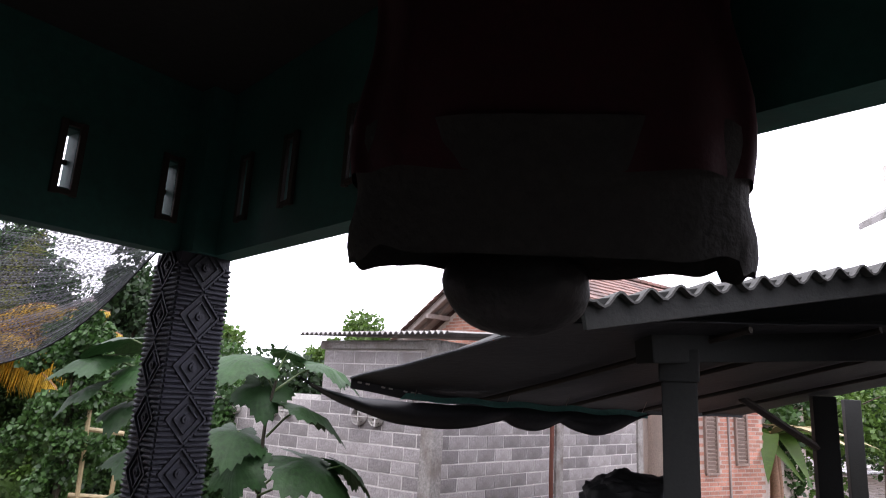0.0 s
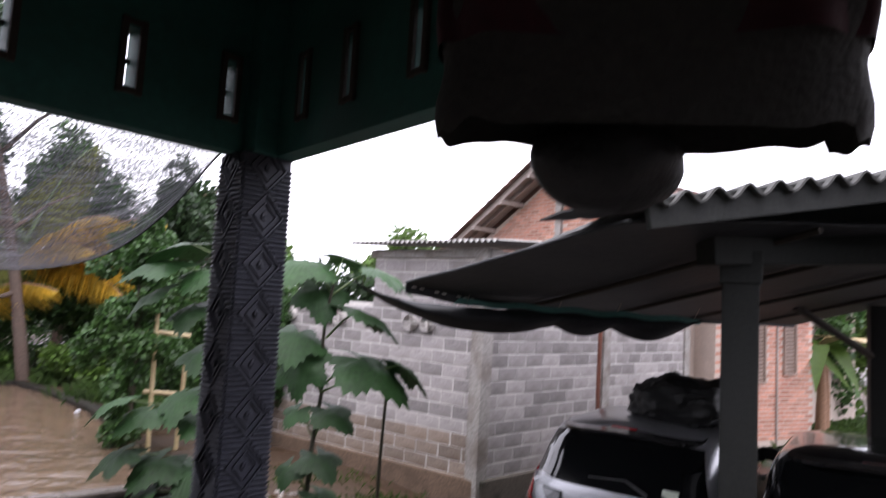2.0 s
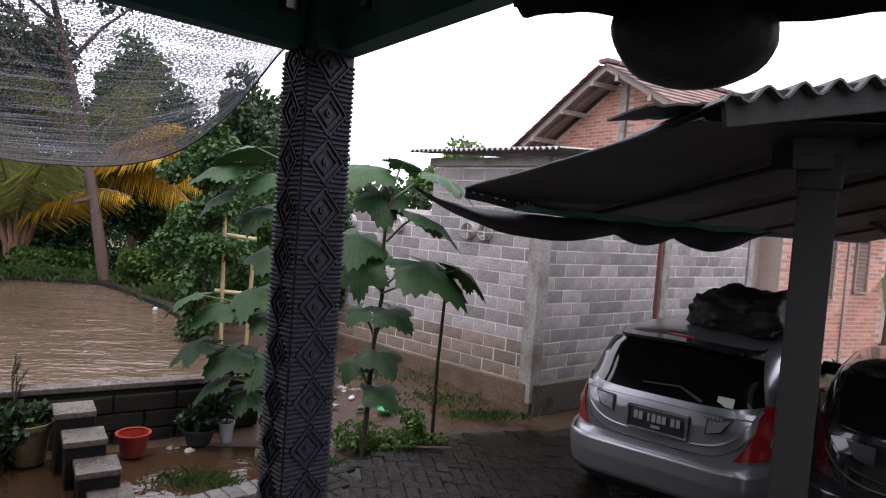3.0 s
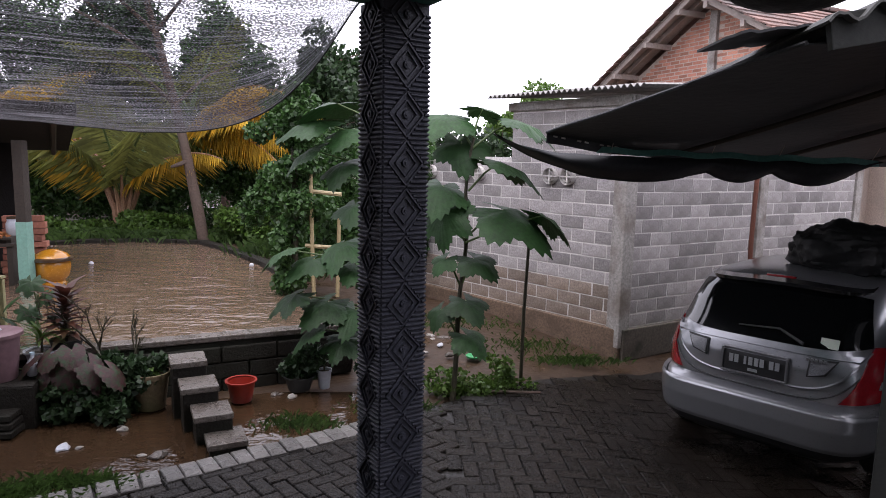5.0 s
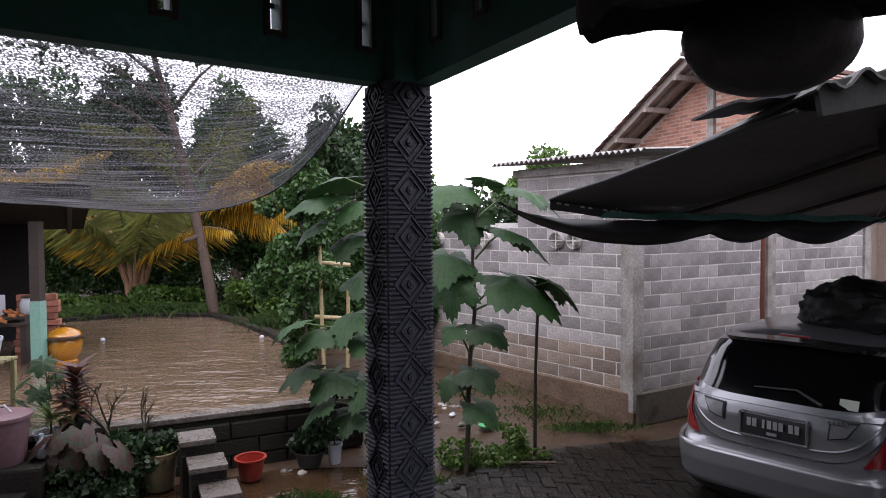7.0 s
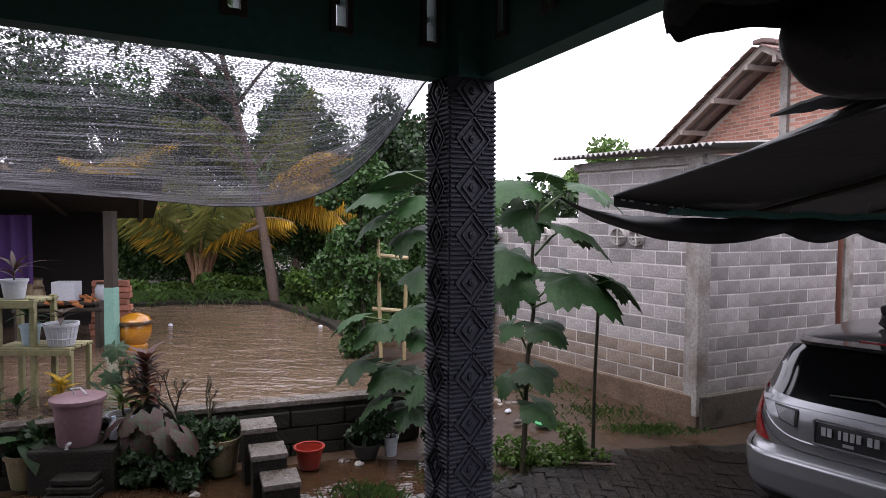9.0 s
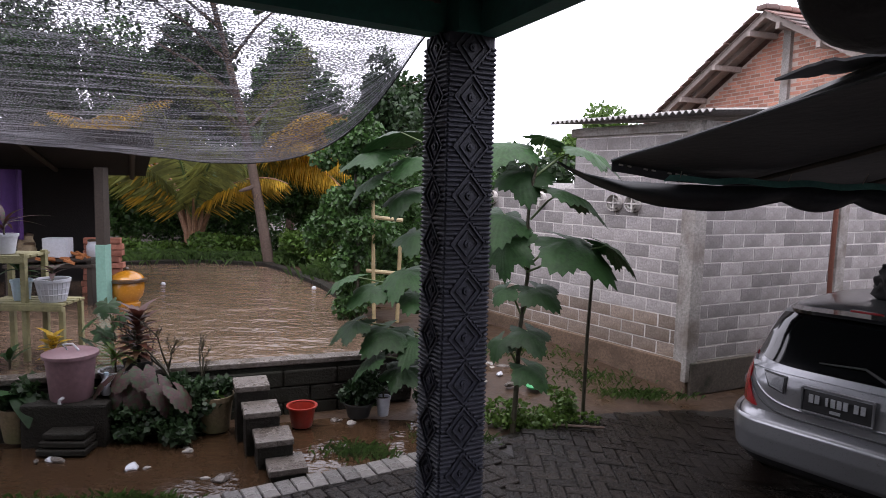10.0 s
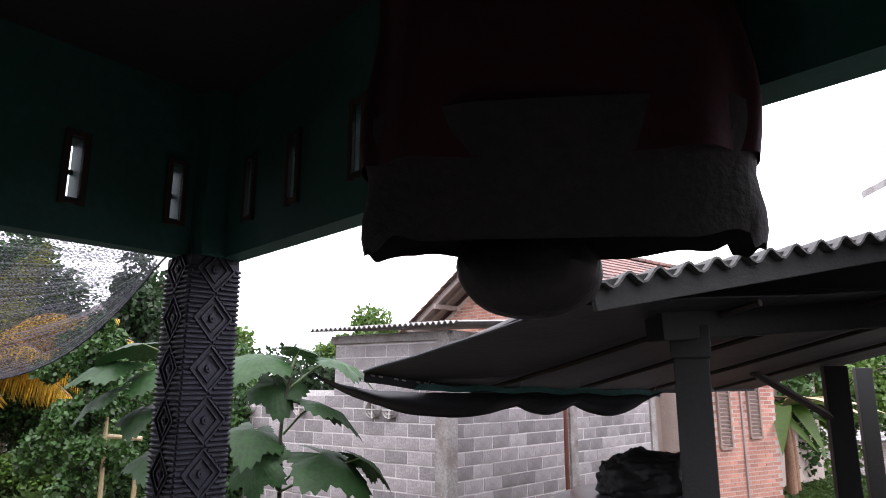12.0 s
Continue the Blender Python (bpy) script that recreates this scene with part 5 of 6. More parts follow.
bm = bm_new(); lathe(bm, [(0.08, 0.0), (0.085, 0.005), (0.115, 0.17), (0.108, 0.17), (0.08, 0.03), (0.01, 0.025)], 28); part("body", bm, M_REDP, rp, "", True)
bm = bm_new(); lathe(bm, [(0.113, 0.165), (0.13, 0.17), (0.13, 0.182), (0.11, 0.18)], 28, close=False); part("rim", bm, M_REDP, rp, "", True)
POTS = {}
POTS["clay"] = pot((-2.27, 5.02, 0.0), 0.145, 0.30, M_CLAY, "mossy glazed clay pot with small plant")
POTS["small"] = pot((-0.97, 5.55, 0.0), 0.065, 0.17, M_WPOT, "small grey-white plastic flower pot")
POTS["flat"] = pot((-1.18, 5.50, 0.0), 0.13, 0.13, M_BLKPOT, "low black plastic pot by the wall")
POTS["grey"] = pot((-3.66, 4.62, 0.0), 0.15, 0.27, M_CLAY, "dull grey-green plastic pot on the ground")
POTS["white_top"] = pot((-4.26, 5.28, 1.365), 0.105, 0.17, M_WPOT, "white plastic pot on the shelf top")
POTS["basket"] = pot((-3.86, 5.32, 0.955), 0.135, 0.20, M_WPOT, "white lattice plastic pot on the shelf", True)
POTS["blue"] = pot((-4.15, 5.32, 0.955), 0.085, 0.18, M_BPOT, "pale blue plastic pot on the shelf")
POTS["bowl"] = pot((-3.12, 5.02, 0.345), 0.125, 0.12, M_WPOT, "white shallow plastic pot with fern")
POTS["croton"] = pot((-2.98, 5.12, 0.36), 0.12, 0.17, M_BLKPOT, "black pot of dark red croton")
POTS["low"] = pot((-4.02, 4.98, 0.30), 0.085, 0.13, M_WPOT, "small white pot below the shelf")
POTS["low2"] = pot((-4.35, 5.0, 0.30), 0.085, 0.13, M_BPOT, "small pale pot below the shelf")
POTS["yel"] = pot((-3.72, 5.1, 0.30), 0.12, 0.14, M_BLKPOT, "black pot of yellow croton")
bt = thing("bottle", (-3.05, 4.78, 0.335), "small clear white bottle beside the tub", "bottle")
bm = bm_new(); lathe(bm, [(0.035, 0), (0.04, 0.01), (0.04, 0.10), (0.015, 0.14), (0.015, 0.16)], 16); part("body", bm, M_WPOT, bt, "", True)
bm = bm_new(); lathe(bm, [(0.017, 0.16), (0.017, 0.18)], 12); part("cap", bm, M_BPOT, bt, "", True)
# scattered litter
random.seed(21)
for k in range(34):
    bm = bm_new()
    if k < 22:
        x, y = random.uniform(-0.35, 0.35), random.uniform(6.5, 7.3)
    else:
        x, y = random.choice(((-1.35, 5.35), (-1.3, 5.4), (-3.1, 4.3), (-2.5, 4.25), (-1.95, 4.2), (-3.3, 4.25), (-2.35, 4.6)))
        x += random.uniform(-0.1, 0.1); y += random.uniform(-0.06, 0.06)
    r = random.uniform(0.025, 0.07)
    bmesh.ops.create_icosphere(bm, subdivisions=2, radius=r, matrix=Matrix.Translation((0, 0, 0)) @ Matrix.Diagonal((1, random.uniform(0.5, 1), 0.4, 1)))
    for v_ in bm.verts:
        v_.co += v_.co.normalized() * r * 0.4 * noise.noise(v_.co * 30 + Vector((k, 0, 0)))
    ob = solo("stone", bm, random.choice((M_WPOT, M_STONE, M_STONE, M_PILLAR)), "pale wet stone lying on the soil", "stone", group="scattered stones")
    ob.matrix_world = pose(x, y, -0.01 if k >= 22 else 0.015, 0, 0, random.uniform(0, 360))
ob = thing("plastic_plate", (0.42, 6.55, 0.0), "green plastic plate lying on the soil", "plate")
bm = bm_new(); lathe(bm, [(0.08, 0), (0.085, 0.02), (0.07, 0.025)], 20); part("disc", bm, mat("green_plastic", (0.05, 0.35, 0.12), 0.4, 0.1, 8, 0.05), ob, "", True)
for p_, lb in (((-5.0, 9.3, 0.44), "white ball floating on the flooded yard"), ((-2.72, 9.45, 0.44), "small white ball at the water's edge")):
    bm = bm_new(); bmesh.ops.create_icosphere(bm, subdivisions=3, radius=0.035); o = solo("ball", bm, M_WPOT, lb, "ball", smooth=True); o.location = p_

# ---- vegetation ----
M_BIG = mat("broad_leaf_green", (0.016, 0.045, 0.012), 0.55, 0.4, 6, 0.35, bscale=20, dirt=(0.026, 0.066, 0.02), dscale=5, rnd=0.35, trans=0.14, coat=0.0, spec=0.28)
M_LEAF = mat("leaf_green", (0.05, 0.11, 0.026), 0.5, 0.3, 3, 0.0, dirt=(0.03, 0.075, 0.02), island=0.5, trans=0.3)
M_LEAFD = mat("dark_leaf_green", (0.026, 0.055, 0.018), 0.55, 0.3, 3, 0.0, dirt=(0.018, 0.04, 0.014), island=0.5, trans=0.25)
M_LEAFY = mat("fresh_leaf_green", (0.08, 0.15, 0.026), 0.5, 0.3, 3, 0.0, dirt=(0.09, 0.15, 0.03), island=0.45, trans=0.35)
M_GRASS = mat("wet_grass", (0.055, 0.10, 0.022), 0.5, 0.3, 3, 0.0, dirt=(0.05, 0.09, 0.025), island=0.4, trans=0.3)
M_PALM = mat("palm_green", (0.21, 0.225, 0.06), 0.5, 0.3, 3, 0.0, island=0.4, trans=0.3)
M_PALMY = mat("yellowing_palm", (0.62, 0.43, 0.06), 0.55, 0.25, 3, 0.0, dirt=(0.46, 0.32, 0.05), island=0.35, trans=0.35)
M_BARK = mat("pale_bark", (0.10, 0.068, 0.053), 0.85, 0.35, 6, 0.6, dirt=(0.10, 0.075, 0.06))
M_PALMB = mat("palm_boot_fibre", (0.30, 0.17, 0.105), 0.85, 0.3, 6, 0.5)
M_STEM = mat("dark_stem", (0.045, 0.04, 0.022), 0.6, 0.3, 9, 0.3)
M_PET = mat("green_petiole", (0.10, 0.15, 0.05), 0.5, 0.2, 9, 0.1)
M_BAMB = mat("dry_bamboo", (0.42, 0.33, 0.18), 0.55, 0.25, 6, 0.2)
M_CAL = mat("caladium_leaf", (0.06, 0.022, 0.022), 0.6, 0.5, 9, 0.2, dirt=(0.025, 0.065, 0.022), dscale=26, rnd=0.2, trans=0.25)
M_CROT = mat("croton_leaf", (0.10, 0.03, 0.022), 0.4, 0.4, 6, 0.1, dirt=(0.05, 0.045, 0.015), island=0.5, trans=0.2)
M_CROTY = mat("yellow_croton_leaf", (0.50, 0.33, 0.03), 0.45, 0.3, 6, 0.1, island=0.4, trans=0.25)

def lobed_leaf(bm, R, lobes=7, droop=0.35):
    """A palmately lobed blade with toothed edge, stalk joint at the origin, tip along +x."""
    n = lobes * 10
    c = bm.verts.new((0.0, 0, 0))
    mids, rim = [], []
    for i in range(n + 1):
        a = radians(-158 + 316 * i / n)
        k = (i / n) * (lobes - 1)
        f = abs(k - round(k)) * 2
        r = (1.0 - 0.34 * f ** 1.3) * (0.78 + 0.42 * math.cos(a / 2) ** 2) * (1 + 0.05 * (1 if i % 2 else -1))
        r *= R
        z = -droop * r * r / R * (0.7 + 0.3 * math.cos(a)) - 0.05 * R * f
        rim.append(bm.verts.new((r * math.cos(a), r * math.sin(a), z)))
        m = r * 0.5
        mids.append(bm.verts.new((m * math.cos(a), m * math.sin(a), -droop * m * m / R + 0.035 * R * (1 - 2 * f))))
    for i in range(n):
        bm.faces.new((c, mids[i], mids[i + 1]))
        bm.faces.new((mids[i], rim[i], rim[i + 1], mids[i + 1]))

def oval_leaf(bm, L, W, droop=0.3, m=None):
    n = 8
    rows = []
    for i in range(n + 1):
        t = i / n
        w = W * math.sin(math.pi * min(1, t * 0.97 + 0.03)) ** 0.8 * (1 - 0.35 * t)
        z = -droop * L * t * t
        pts = [Vector((L * t, s * w, z + abs(s) * w * 0.25)) for s in (-1, 0, 1)]
        rows.append([bm.verts.new(m @ p if m else p) for p in pts])
    for a, b in zip(rows, rows[1:]):
        for k in range(2):
            bm.faces.new((a[k], a[k + 1], b[k + 1], b[k]))

def leaf_place(p, yaw, tilt, roll=0.0):
    return Matrix.Translation(p) @ rz(yaw) @ Matrix.Rotation(radians(tilt), 4, "Y") @ Matrix.Rotation(radians(roll), 4, "X")

RIGHT_LEAVES = [(0.07, 5.52, 2.41, 0.34, -120, 10), (0.66, 5.52, 2.38, 0.36, -10, 12), (0.37, 5.53, 2.47, 0.25, 60, 5), (0.53, 5.47, 2.03, 0.40, -20, 12), (0.07, 5.42, 1.61, 0.30, -110, 50), (0.19, 5.49, 2.18, 0.28, -80, 40), (0.56, 5.42, 1.63, 0.46, -30, 14), (0.90, 5.42, 1.59, 0.30, -5, 25), (0.32, 5.37, 1.22, 0.32, -40, 16), (0.08, 5.37, 1.21, 0.20, -140, 30), (0.26, 5.32, 0.87, 0.30, -60, 18), (0.27, 5.29, 0.58, 0.28, -40, 18), (0.05, 5.31, 0.79, 0.22, -130, 35), (0.04, 5.45, 1.82, 0.30, -100, 20)]
LEFT_LEAVES = [(-0.87, 5.63, 2.49, 0.34, 170, 5), (-1.04, 5.61, 2.34, 0.36, 190, 8), (-0.72, 5.60, 2.28, 0.28, 240, 12), (-1.10, 5.58, 2.10, 0.28, 200, 28), (-0.81, 5.57, 1.99, 0.26, 250, 20), (-0.70, 5.52, 1.65, 0.26, 260, 20), (-1.27, 5.47, 1.25, 0.32, 190, 15), (-1.05, 5.46, 1.17, 0.34, 220, 14), (-0.79, 5.48, 1.32, 0.30, 250, 15), (-0.69, 5.46, 1.13, 0.30, 260, 14), (-1.19, 5.42, 0.87, 0.34, 200, 18), (-0.92, 5.42, 0.81, 0.36, 230, 16), (-0.68, 5.41, 0.75, 0.34, 260, 16), (-1.03, 5.39, 0.59, 0.32, 210, 22), (-0.77, 5.38, 0.50, 0.30, 250, 20)]

def broad_shrub(base, top, leaves, label, seed):
    random.seed(seed)
    sh = thing("broadleaf_shrub", base, label, "shrub", "broadleaf shrubs")
    b, t = Vector(base), Vector(top)
    bm = bm_new()
    pts = [b.lerp(t, i / 10) + Vector((0.03 * math.sin(i * 1.3), 0.03 * math.cos(i), 0)) * (i / 10) - b for i in range(11)]
    tube(bm, pts, [0.024 - 0.0012 * i for i in range(11)], 8)
    part("stem", bm, M_STEM, sh, "dark slender stem", True)
    for x, y, z, R, yaw, tilt in leaves:
        bm = bm_new(); lobed_leaf(bm, R * (0.70 if z < 1.3 else 0.90), random.choice((5, 5, 7)), random.uniform(0.32, 0.5))
        bmesh.ops.transform(bm, matrix=leaf_place(Vector((x, y, z)) - b, yaw, tilt, random.uniform(-14, 14)), verts=bm.verts)
        part("leaf", bm, M_BIG, sh, "", True)
        j = Vector((x, y, z)) - b
        zz = min(max(z - 0.25, 0.25), t.z)
        s = b.lerp(t, min(1.0, (zz - b.z) / (t.z - b.z))) - b
        bm = bm_new(); tube(bm, [s, s.lerp(j, 0.5) + Vector((0, 0, 0.03)), j], [0.011, 0.009, 0.007], 6)
        part("petiole", bm, M_PET, sh, "", True)
    return sh
broad_shrub((0.17, 5.38, -0.05), (0.28, 5.45, 2.22), RIGHT_LEAVES, "tall shrub with large lobed wet green leaves", 3)
broad_shrub((-0.35, 5.75, -0.05), (-0.42, 5.7, 2.4), LEFT_LEAVES, "spreading shrub with broad drooping lobed leaves", 4)
bm = bm_new(); tube(bm, [(0.81, 5.77, -0.1), (0.815, 5.77, 0.7), (0.84, 5.775, 1.40)], [0.018, 0.016, 0.014], 8)
solo("stake", bm, M_STEM, "dark thin wooden stake in the flower bed", "stake", smooth=True)
bm = bm_new(); tube(bm, [(0.45, 5.48, 0.02), (0.95, 5.46, 0.025)], 0.012, 6); solo("stick", bm, M_BARK, "fallen stick on the pavement edge", "stick")

# many small leaves as one mesh
def leaf_mesh(name, P, size, rng, stretch=2.2, up=0.35):
    n = len(P)
    d = rng.normal(size=(n, 3)); d[:, 2] -= up; d /= np.linalg.norm(d, axis=1)[:, None]
    e = rng.normal(size=(n, 3)); w = np.cross(d, e); w /= np.linalg.norm(w, axis=1)[:, None]
    L = size * rng.uniform(0.6, 1.4, n)[:, None]
    mid = P + d * L * 0.45
    V = np.stack([P, mid + w * L / stretch / 1.1, P + d * L, mid - w * L / stretch / 1.1], 1).reshape(-1, 3)
    F = np.arange(4 * n).reshape(-1, 4)
    me = bpy.data.meshes.new(name)
    me.from_pydata(V.tolist(), [], F.tolist())
    return me

def cloud(rng, c, r, n, clumps=14):
    """Points on the shells of overlapping clumps, for an uneven crown."""
    c, r = np.array(c), np.array(r)
    cc = rng.normal(size=(clumps, 3)); cc /= np.linalg.norm(cc, axis=1)[:, None]
    cc = c + cc * r * rng.uniform(0.25, 0.95, (clumps, 1))
    n = int(n * 2.2)
    k = rng.integers(0, clumps, n)
    q = rng.normal(size=(n, 3)); q /= np.linalg.norm(q, axis=1)[:, None]
    return cc[k] + q * r * rng.uniform(0.22, 0.42, (n, 1))

def crown(name, pts, size, material, parent=None, stretch=2.2, seed=1, up=0.35):
    me = leaf_mesh(name, pts, size * 0.66, np.random.default_rng(seed), stretch, up)
    me.materials.append(material)
    ob = new(name, me)
    if parent: ob.parent = parent
    return ob

def tree(at, h, r, label, seed, size=0.16, n=5000, material=None, trunk=0.14, lean=(0, 0), low=0.45, name="tree"):
    rng = np.random.default_rng(seed); random.seed(seed)
    t = thing(name, at, label, "tree", "yard trees")
    bm = bm_new()
    pts = [Vector((lean[0] * (0.85 * s + 0.15 * s * s) + 0.05 * math.sin(4 * s), lean[1] * s, h * 0.85 * s)) for s in [i / 10 for i in range(11)]]
    tube(bm, pts, [trunk * (1 - 0.7 * i / 10) for i in range(11)], 10)
    tr = part("trunk", bm, M_BARK, t, "", True)
    bm = bm_new()
    for k in range(9):
        s = pts[4 + k % 6]
        a = random.uniform(0, 6.28)
        e = s + Vector((math.cos(a) * r * 0.8, math.sin(a) * r * 0.8, r * 0.5))
        tube(bm, [s, s.lerp(e, 0.5) + Vector((0, 0, 0.1)), e], [trunk * 0.4, trunk * 0.25, trunk * 0.1], 6)
    part("limb", bm, M_BARK, t, "", True)
    top = pts[-1]
    P = cloud(rng, (top.x, top.y, h * (0.5 + low / 2)), (r, r, h * (1 - low) / 2), n, 22)
    crown("crown", P, size, material or M_LEAFD, t, seed=seed)
    return t

# slim grey tree at the far bank, palm and yellow fronds behind
t = tree((-4.27, 11.85, 0.42), 7.4, 1.9, "slim pale-barked tree leaning at the flooded yard", 11, 0.2, 2600, M_LEAFD, 0.105, (-1.5, 0.2), 0.62)
bm = bm_new(); tube(bm, [(-0.28, 0, 1.5), (-0.48, -0.05, 1.42), (-0.55, -0.05, 1.4)], [0.05, 0.035, 0.02], 7); part("branch_stub", bm, M_BARK, t, "", True)

def frond(bm_r, bm_l, base, az, el, length, rng, droop=0.9, leaf=0.55, n=64):
    p = Vector(base); d = Vector((math.cos(az) * math.cos(el), math.sin(az) * math.cos(el), math.sin(el)))
    step = length / n
    pts = []
    for i in range(n + 1):
        pts.append(p.copy())
        d.z -= droop * step / length * (0.5 + 1.4 * i / n)
        d.normalize()
        p = p + d * step
    tube(bm_r, pts[::4] + [pts[-1]], [0.03 * (1 - 0.8 * i / (n // 4 + 1)) + 0.004 for i in range(len(pts[::4]) + 1)], 5)
    for i in range(6, n):
        t = (pts[i + 1] - pts[i]).normalized()
        sd = t.cross(Vector((0, 0, 1)))
        if sd.length < 0.05: sd = Vector((1, 0, 0))
        sd.normalize()
        L = leaf * 1.35 * math.sin(math.pi * min(1, 0.15 + 0.85 * i / n)) ** 0.6 * rng.uniform(0.8, 1.1)
        for s in (-1, 1):
            o = (sd * s * 0.75 + t * 0.5 + Vector((0, 0, -0.35 - 0.3 * rng.uniform(0, 1)))).normalized()
            w = o.cross(Vector((0, 0, 1)))
            w = (w.normalized() if w.length > 0.01 else t) * 0.012
            a, m, e = pts[i], pts[i] + o * L * 0.5, pts[i] + o * L + Vector((0, 0, -0.22 * L))
            vs = [bm_l.verts.new(q) for q in (a - w * 0.4, a + w * 0.4, m + w, e, m - w)]
            bm_l.faces.new(vs)
def palm(at, label, specs, seed, boots=True, zc=0.9):
    rng = np.random.default_rng(seed)
    pm = thing("palm", at, label, "palm", "palms")
    if boots:
        for k in range(11):
            a = k * 2.4
            bm = bm_new()
            tube(bm, [(0.1 * math.cos(a), 0.1 * math.sin(a), 0.0), (0.16 * math.cos(a), 0.16 * math.sin(a), zc * 0.6), (0.42 * math.cos(a), 0.42 * math.sin(a), zc * 1.35)], [0.065, 0.05, 0.02], 6)
            part("frond_base", bm, M_PALMB, pm, "brown fibrous frond base", True)
    for base, az, el, L, mt in specs:
        r_, l_ = bm_new(), bm_new()
        frond(r_, l_, base, radians(az), radians(el), L * 1.18, rng)
        f = part("frond", l_, mt, pm)
        part("rachis", r_, M_PALMB if mt is M_PALMY else M_PET, f, "", True)
    return pm
palm((-6.2, 12.8, 0.42), "young coconut palm with arching half-yellow fronds", [((0, 0, 0.9), az, el, L, mt) for az, el, L, mt in (
    (0, 48, 2.7, M_PALM), (28, 62, 2.9, M_PALM), (75, 55, 2.6, M_PALM), (120, 60, 2.8, M_PALM), (165, 52, 2.9, M_PALMY), (185, 40, 2.6, M_PALM), (205, 55, 2.8, M_PALMY),
    (240, 50, 2.3, M_PALM), (275, 62, 2.4, M_PALM), (310, 48, 2.4, M_PALM), (340, 38, 2.2, M_PALMY), (150, 32, 2.2, M_PALMY))], 5)
palm((-4.9, 13.0, 0.42), "tall palm with hanging yellow fronds behind the tree", [((0, 0, 2.0), az, el, L, M_PALMY) for az, el, L in ((-10, 26, 2.2), (-25, 10, 2.0), (10, 44, 2.2), (-40, 30, 1.8), (5, 2, 1.9), (-4, 34, 2.4), (-18, 18, 2.3), (30, 15, 1.9), (-32, 44, 2.0))] + [((0, 0, 2.4), az, el, 2.2, M_PALM) for az, el in ((90, 60), (150, 55), (200, 50), (60, 70))], 6, False, 2.2)
palm((-9.6, 13.4, 0.42), "old palm with drooping dry yellow fronds", [((0, 0, 1.6), az, el, 2.6, M_PALMY if az % 2 else M_PALM) for az, el in ((0, 40), (25, 55), (-31, 45), (-61, 40), (60, 60), (181, 50), (-95, 35), (15, 20))], 8, True, 1.6)

# woods and undergrowth behind the flooded yard
rng = np.random.default_rng(31)
for k, (x, y, h, r) in enumerate(((-12.2, 15.5, 6.6, 1.7), (-9.9, 16.5, 5.6, 1.5), (-7.9, 15.8, 5.9, 1.2), (-5.6, 17.0, 5.2, 1.2), (-3.1, 16.6, 4.9, 1.0), (-15.5, 13.5, 7.2, 2.0), (-10.8, 14.2, 5.0, 1.2), (-1.9, 19.0, 4.6, 1.2))):
    tree((x, y, 0.4), h, r, "dense dark green tree at the back of the yard", 40 + k, 0.2, 3600, (M_LEAFD, M_LEAF)[k % 2], 0.12, (0.3, 0), 0.35)
P = np.concatenate([cloud(rng, (x, y, z), (rx, 0.7, rz_), n, 12) for x, y, z, rx, rz_, n in ((-11, 14.8, 1.3, 3.0, 1.6, 9200), (-7.8, 14.6, 1.1, 2.4, 1.5, 9200), (-4.2, 14.4, 1.2, 2.2, 1.6, 9200), (-2.4, 13.2, 1.2, 1.2, 1.5, 7000), (-13.5, 12.5, 1.2, 2.5, 1.6, 3600), (-6, 18, 2.4, 5, 2.2, 6000), (-9, 19.5, 1.8, 7, 1.8, 8000), (-3.5, 20.5, 1.6, 4, 1.6, 5000), (-6.6, 16.5, 3.4, 1.6, 1.0, 3000))])
ob = crown("undergrowth", P, 0.13, M_LEAF, seed=32); tagged(ob, "dense dark undergrowth behind the flooded yard", "undergrowth", kind="stuff")
P = np.concatenate([cloud(rng, (x, y, z), (rx, 0.45, rz_), n, 10) for x, y, z, rx, rz_, n in ((-5.6, 12.5, 0.62, 0.9, 0.35, 2600), (-6.9, 12.4, 0.55, 0.9, 0.3, 1800), (-3.3, 12.0, 0.75, 0.7, 0.5, 2200), (-8.6, 12.1, 0.6, 1.0, 0.4, 1800), (-2.6, 11.5, 1.0, 0.6, 0.7, 2200))])
ob = crown("low_shrubs", P, 0.12, M_LEAFY, seed=33); tagged(ob, "low fresh green shrubs along the far bank", "shrubs", kind="stuff")

# vine-grown post and bamboo rack beside the yard
vp = thing("vine_pole", (-1.66, 7.5, 0.40), "pole overgrown with hanging green vines", "vine")
bm = bm_new(); tube(bm, [(0, 0, 0), (0.02, 0, 1.2), (0, 0, 2.5)], 0.04, 7); part("pole", bm, M_STEM, vp, "", True)
P = np.concatenate([cloud(rng, (random.uniform(-0.08, 0.08), 0, z), (0.30, 0.3, 0.34), 900, 7) for z in (0.35, 0.7, 1.1, 1.5, 1.9, 2.2)] + [cloud(rng, (-0.25, 0.1, 2.15), (0.4, 0.3, 0.3), 900, 7)])
crown("vine_leaves", P, 0.085, M_LEAF, vp, seed=34, up=0.9)["kind"] = "stuff"
rk = thing("bamboo_rack", (-1.42, 7.45, 0.40), "dry bamboo rack tied beside the vines", "rack")
for pts in ([(0, 0, 0), (-0.02, 0, 0.8), (-0.04, 0, 1.75)], [(-0.16, 0.02, 1.26), (0.32, 0, 1.22)], [(0.26, 0.1, 0), (0.28, 0.1, 0.95)], [(-0.1, 0, 0.62), (0.45, 0.05, 0.58)]):
    bm = bm_new(); tube(bm, pts, 0.024, 7); part("cane", bm, M_BAMB, rk, "", True)
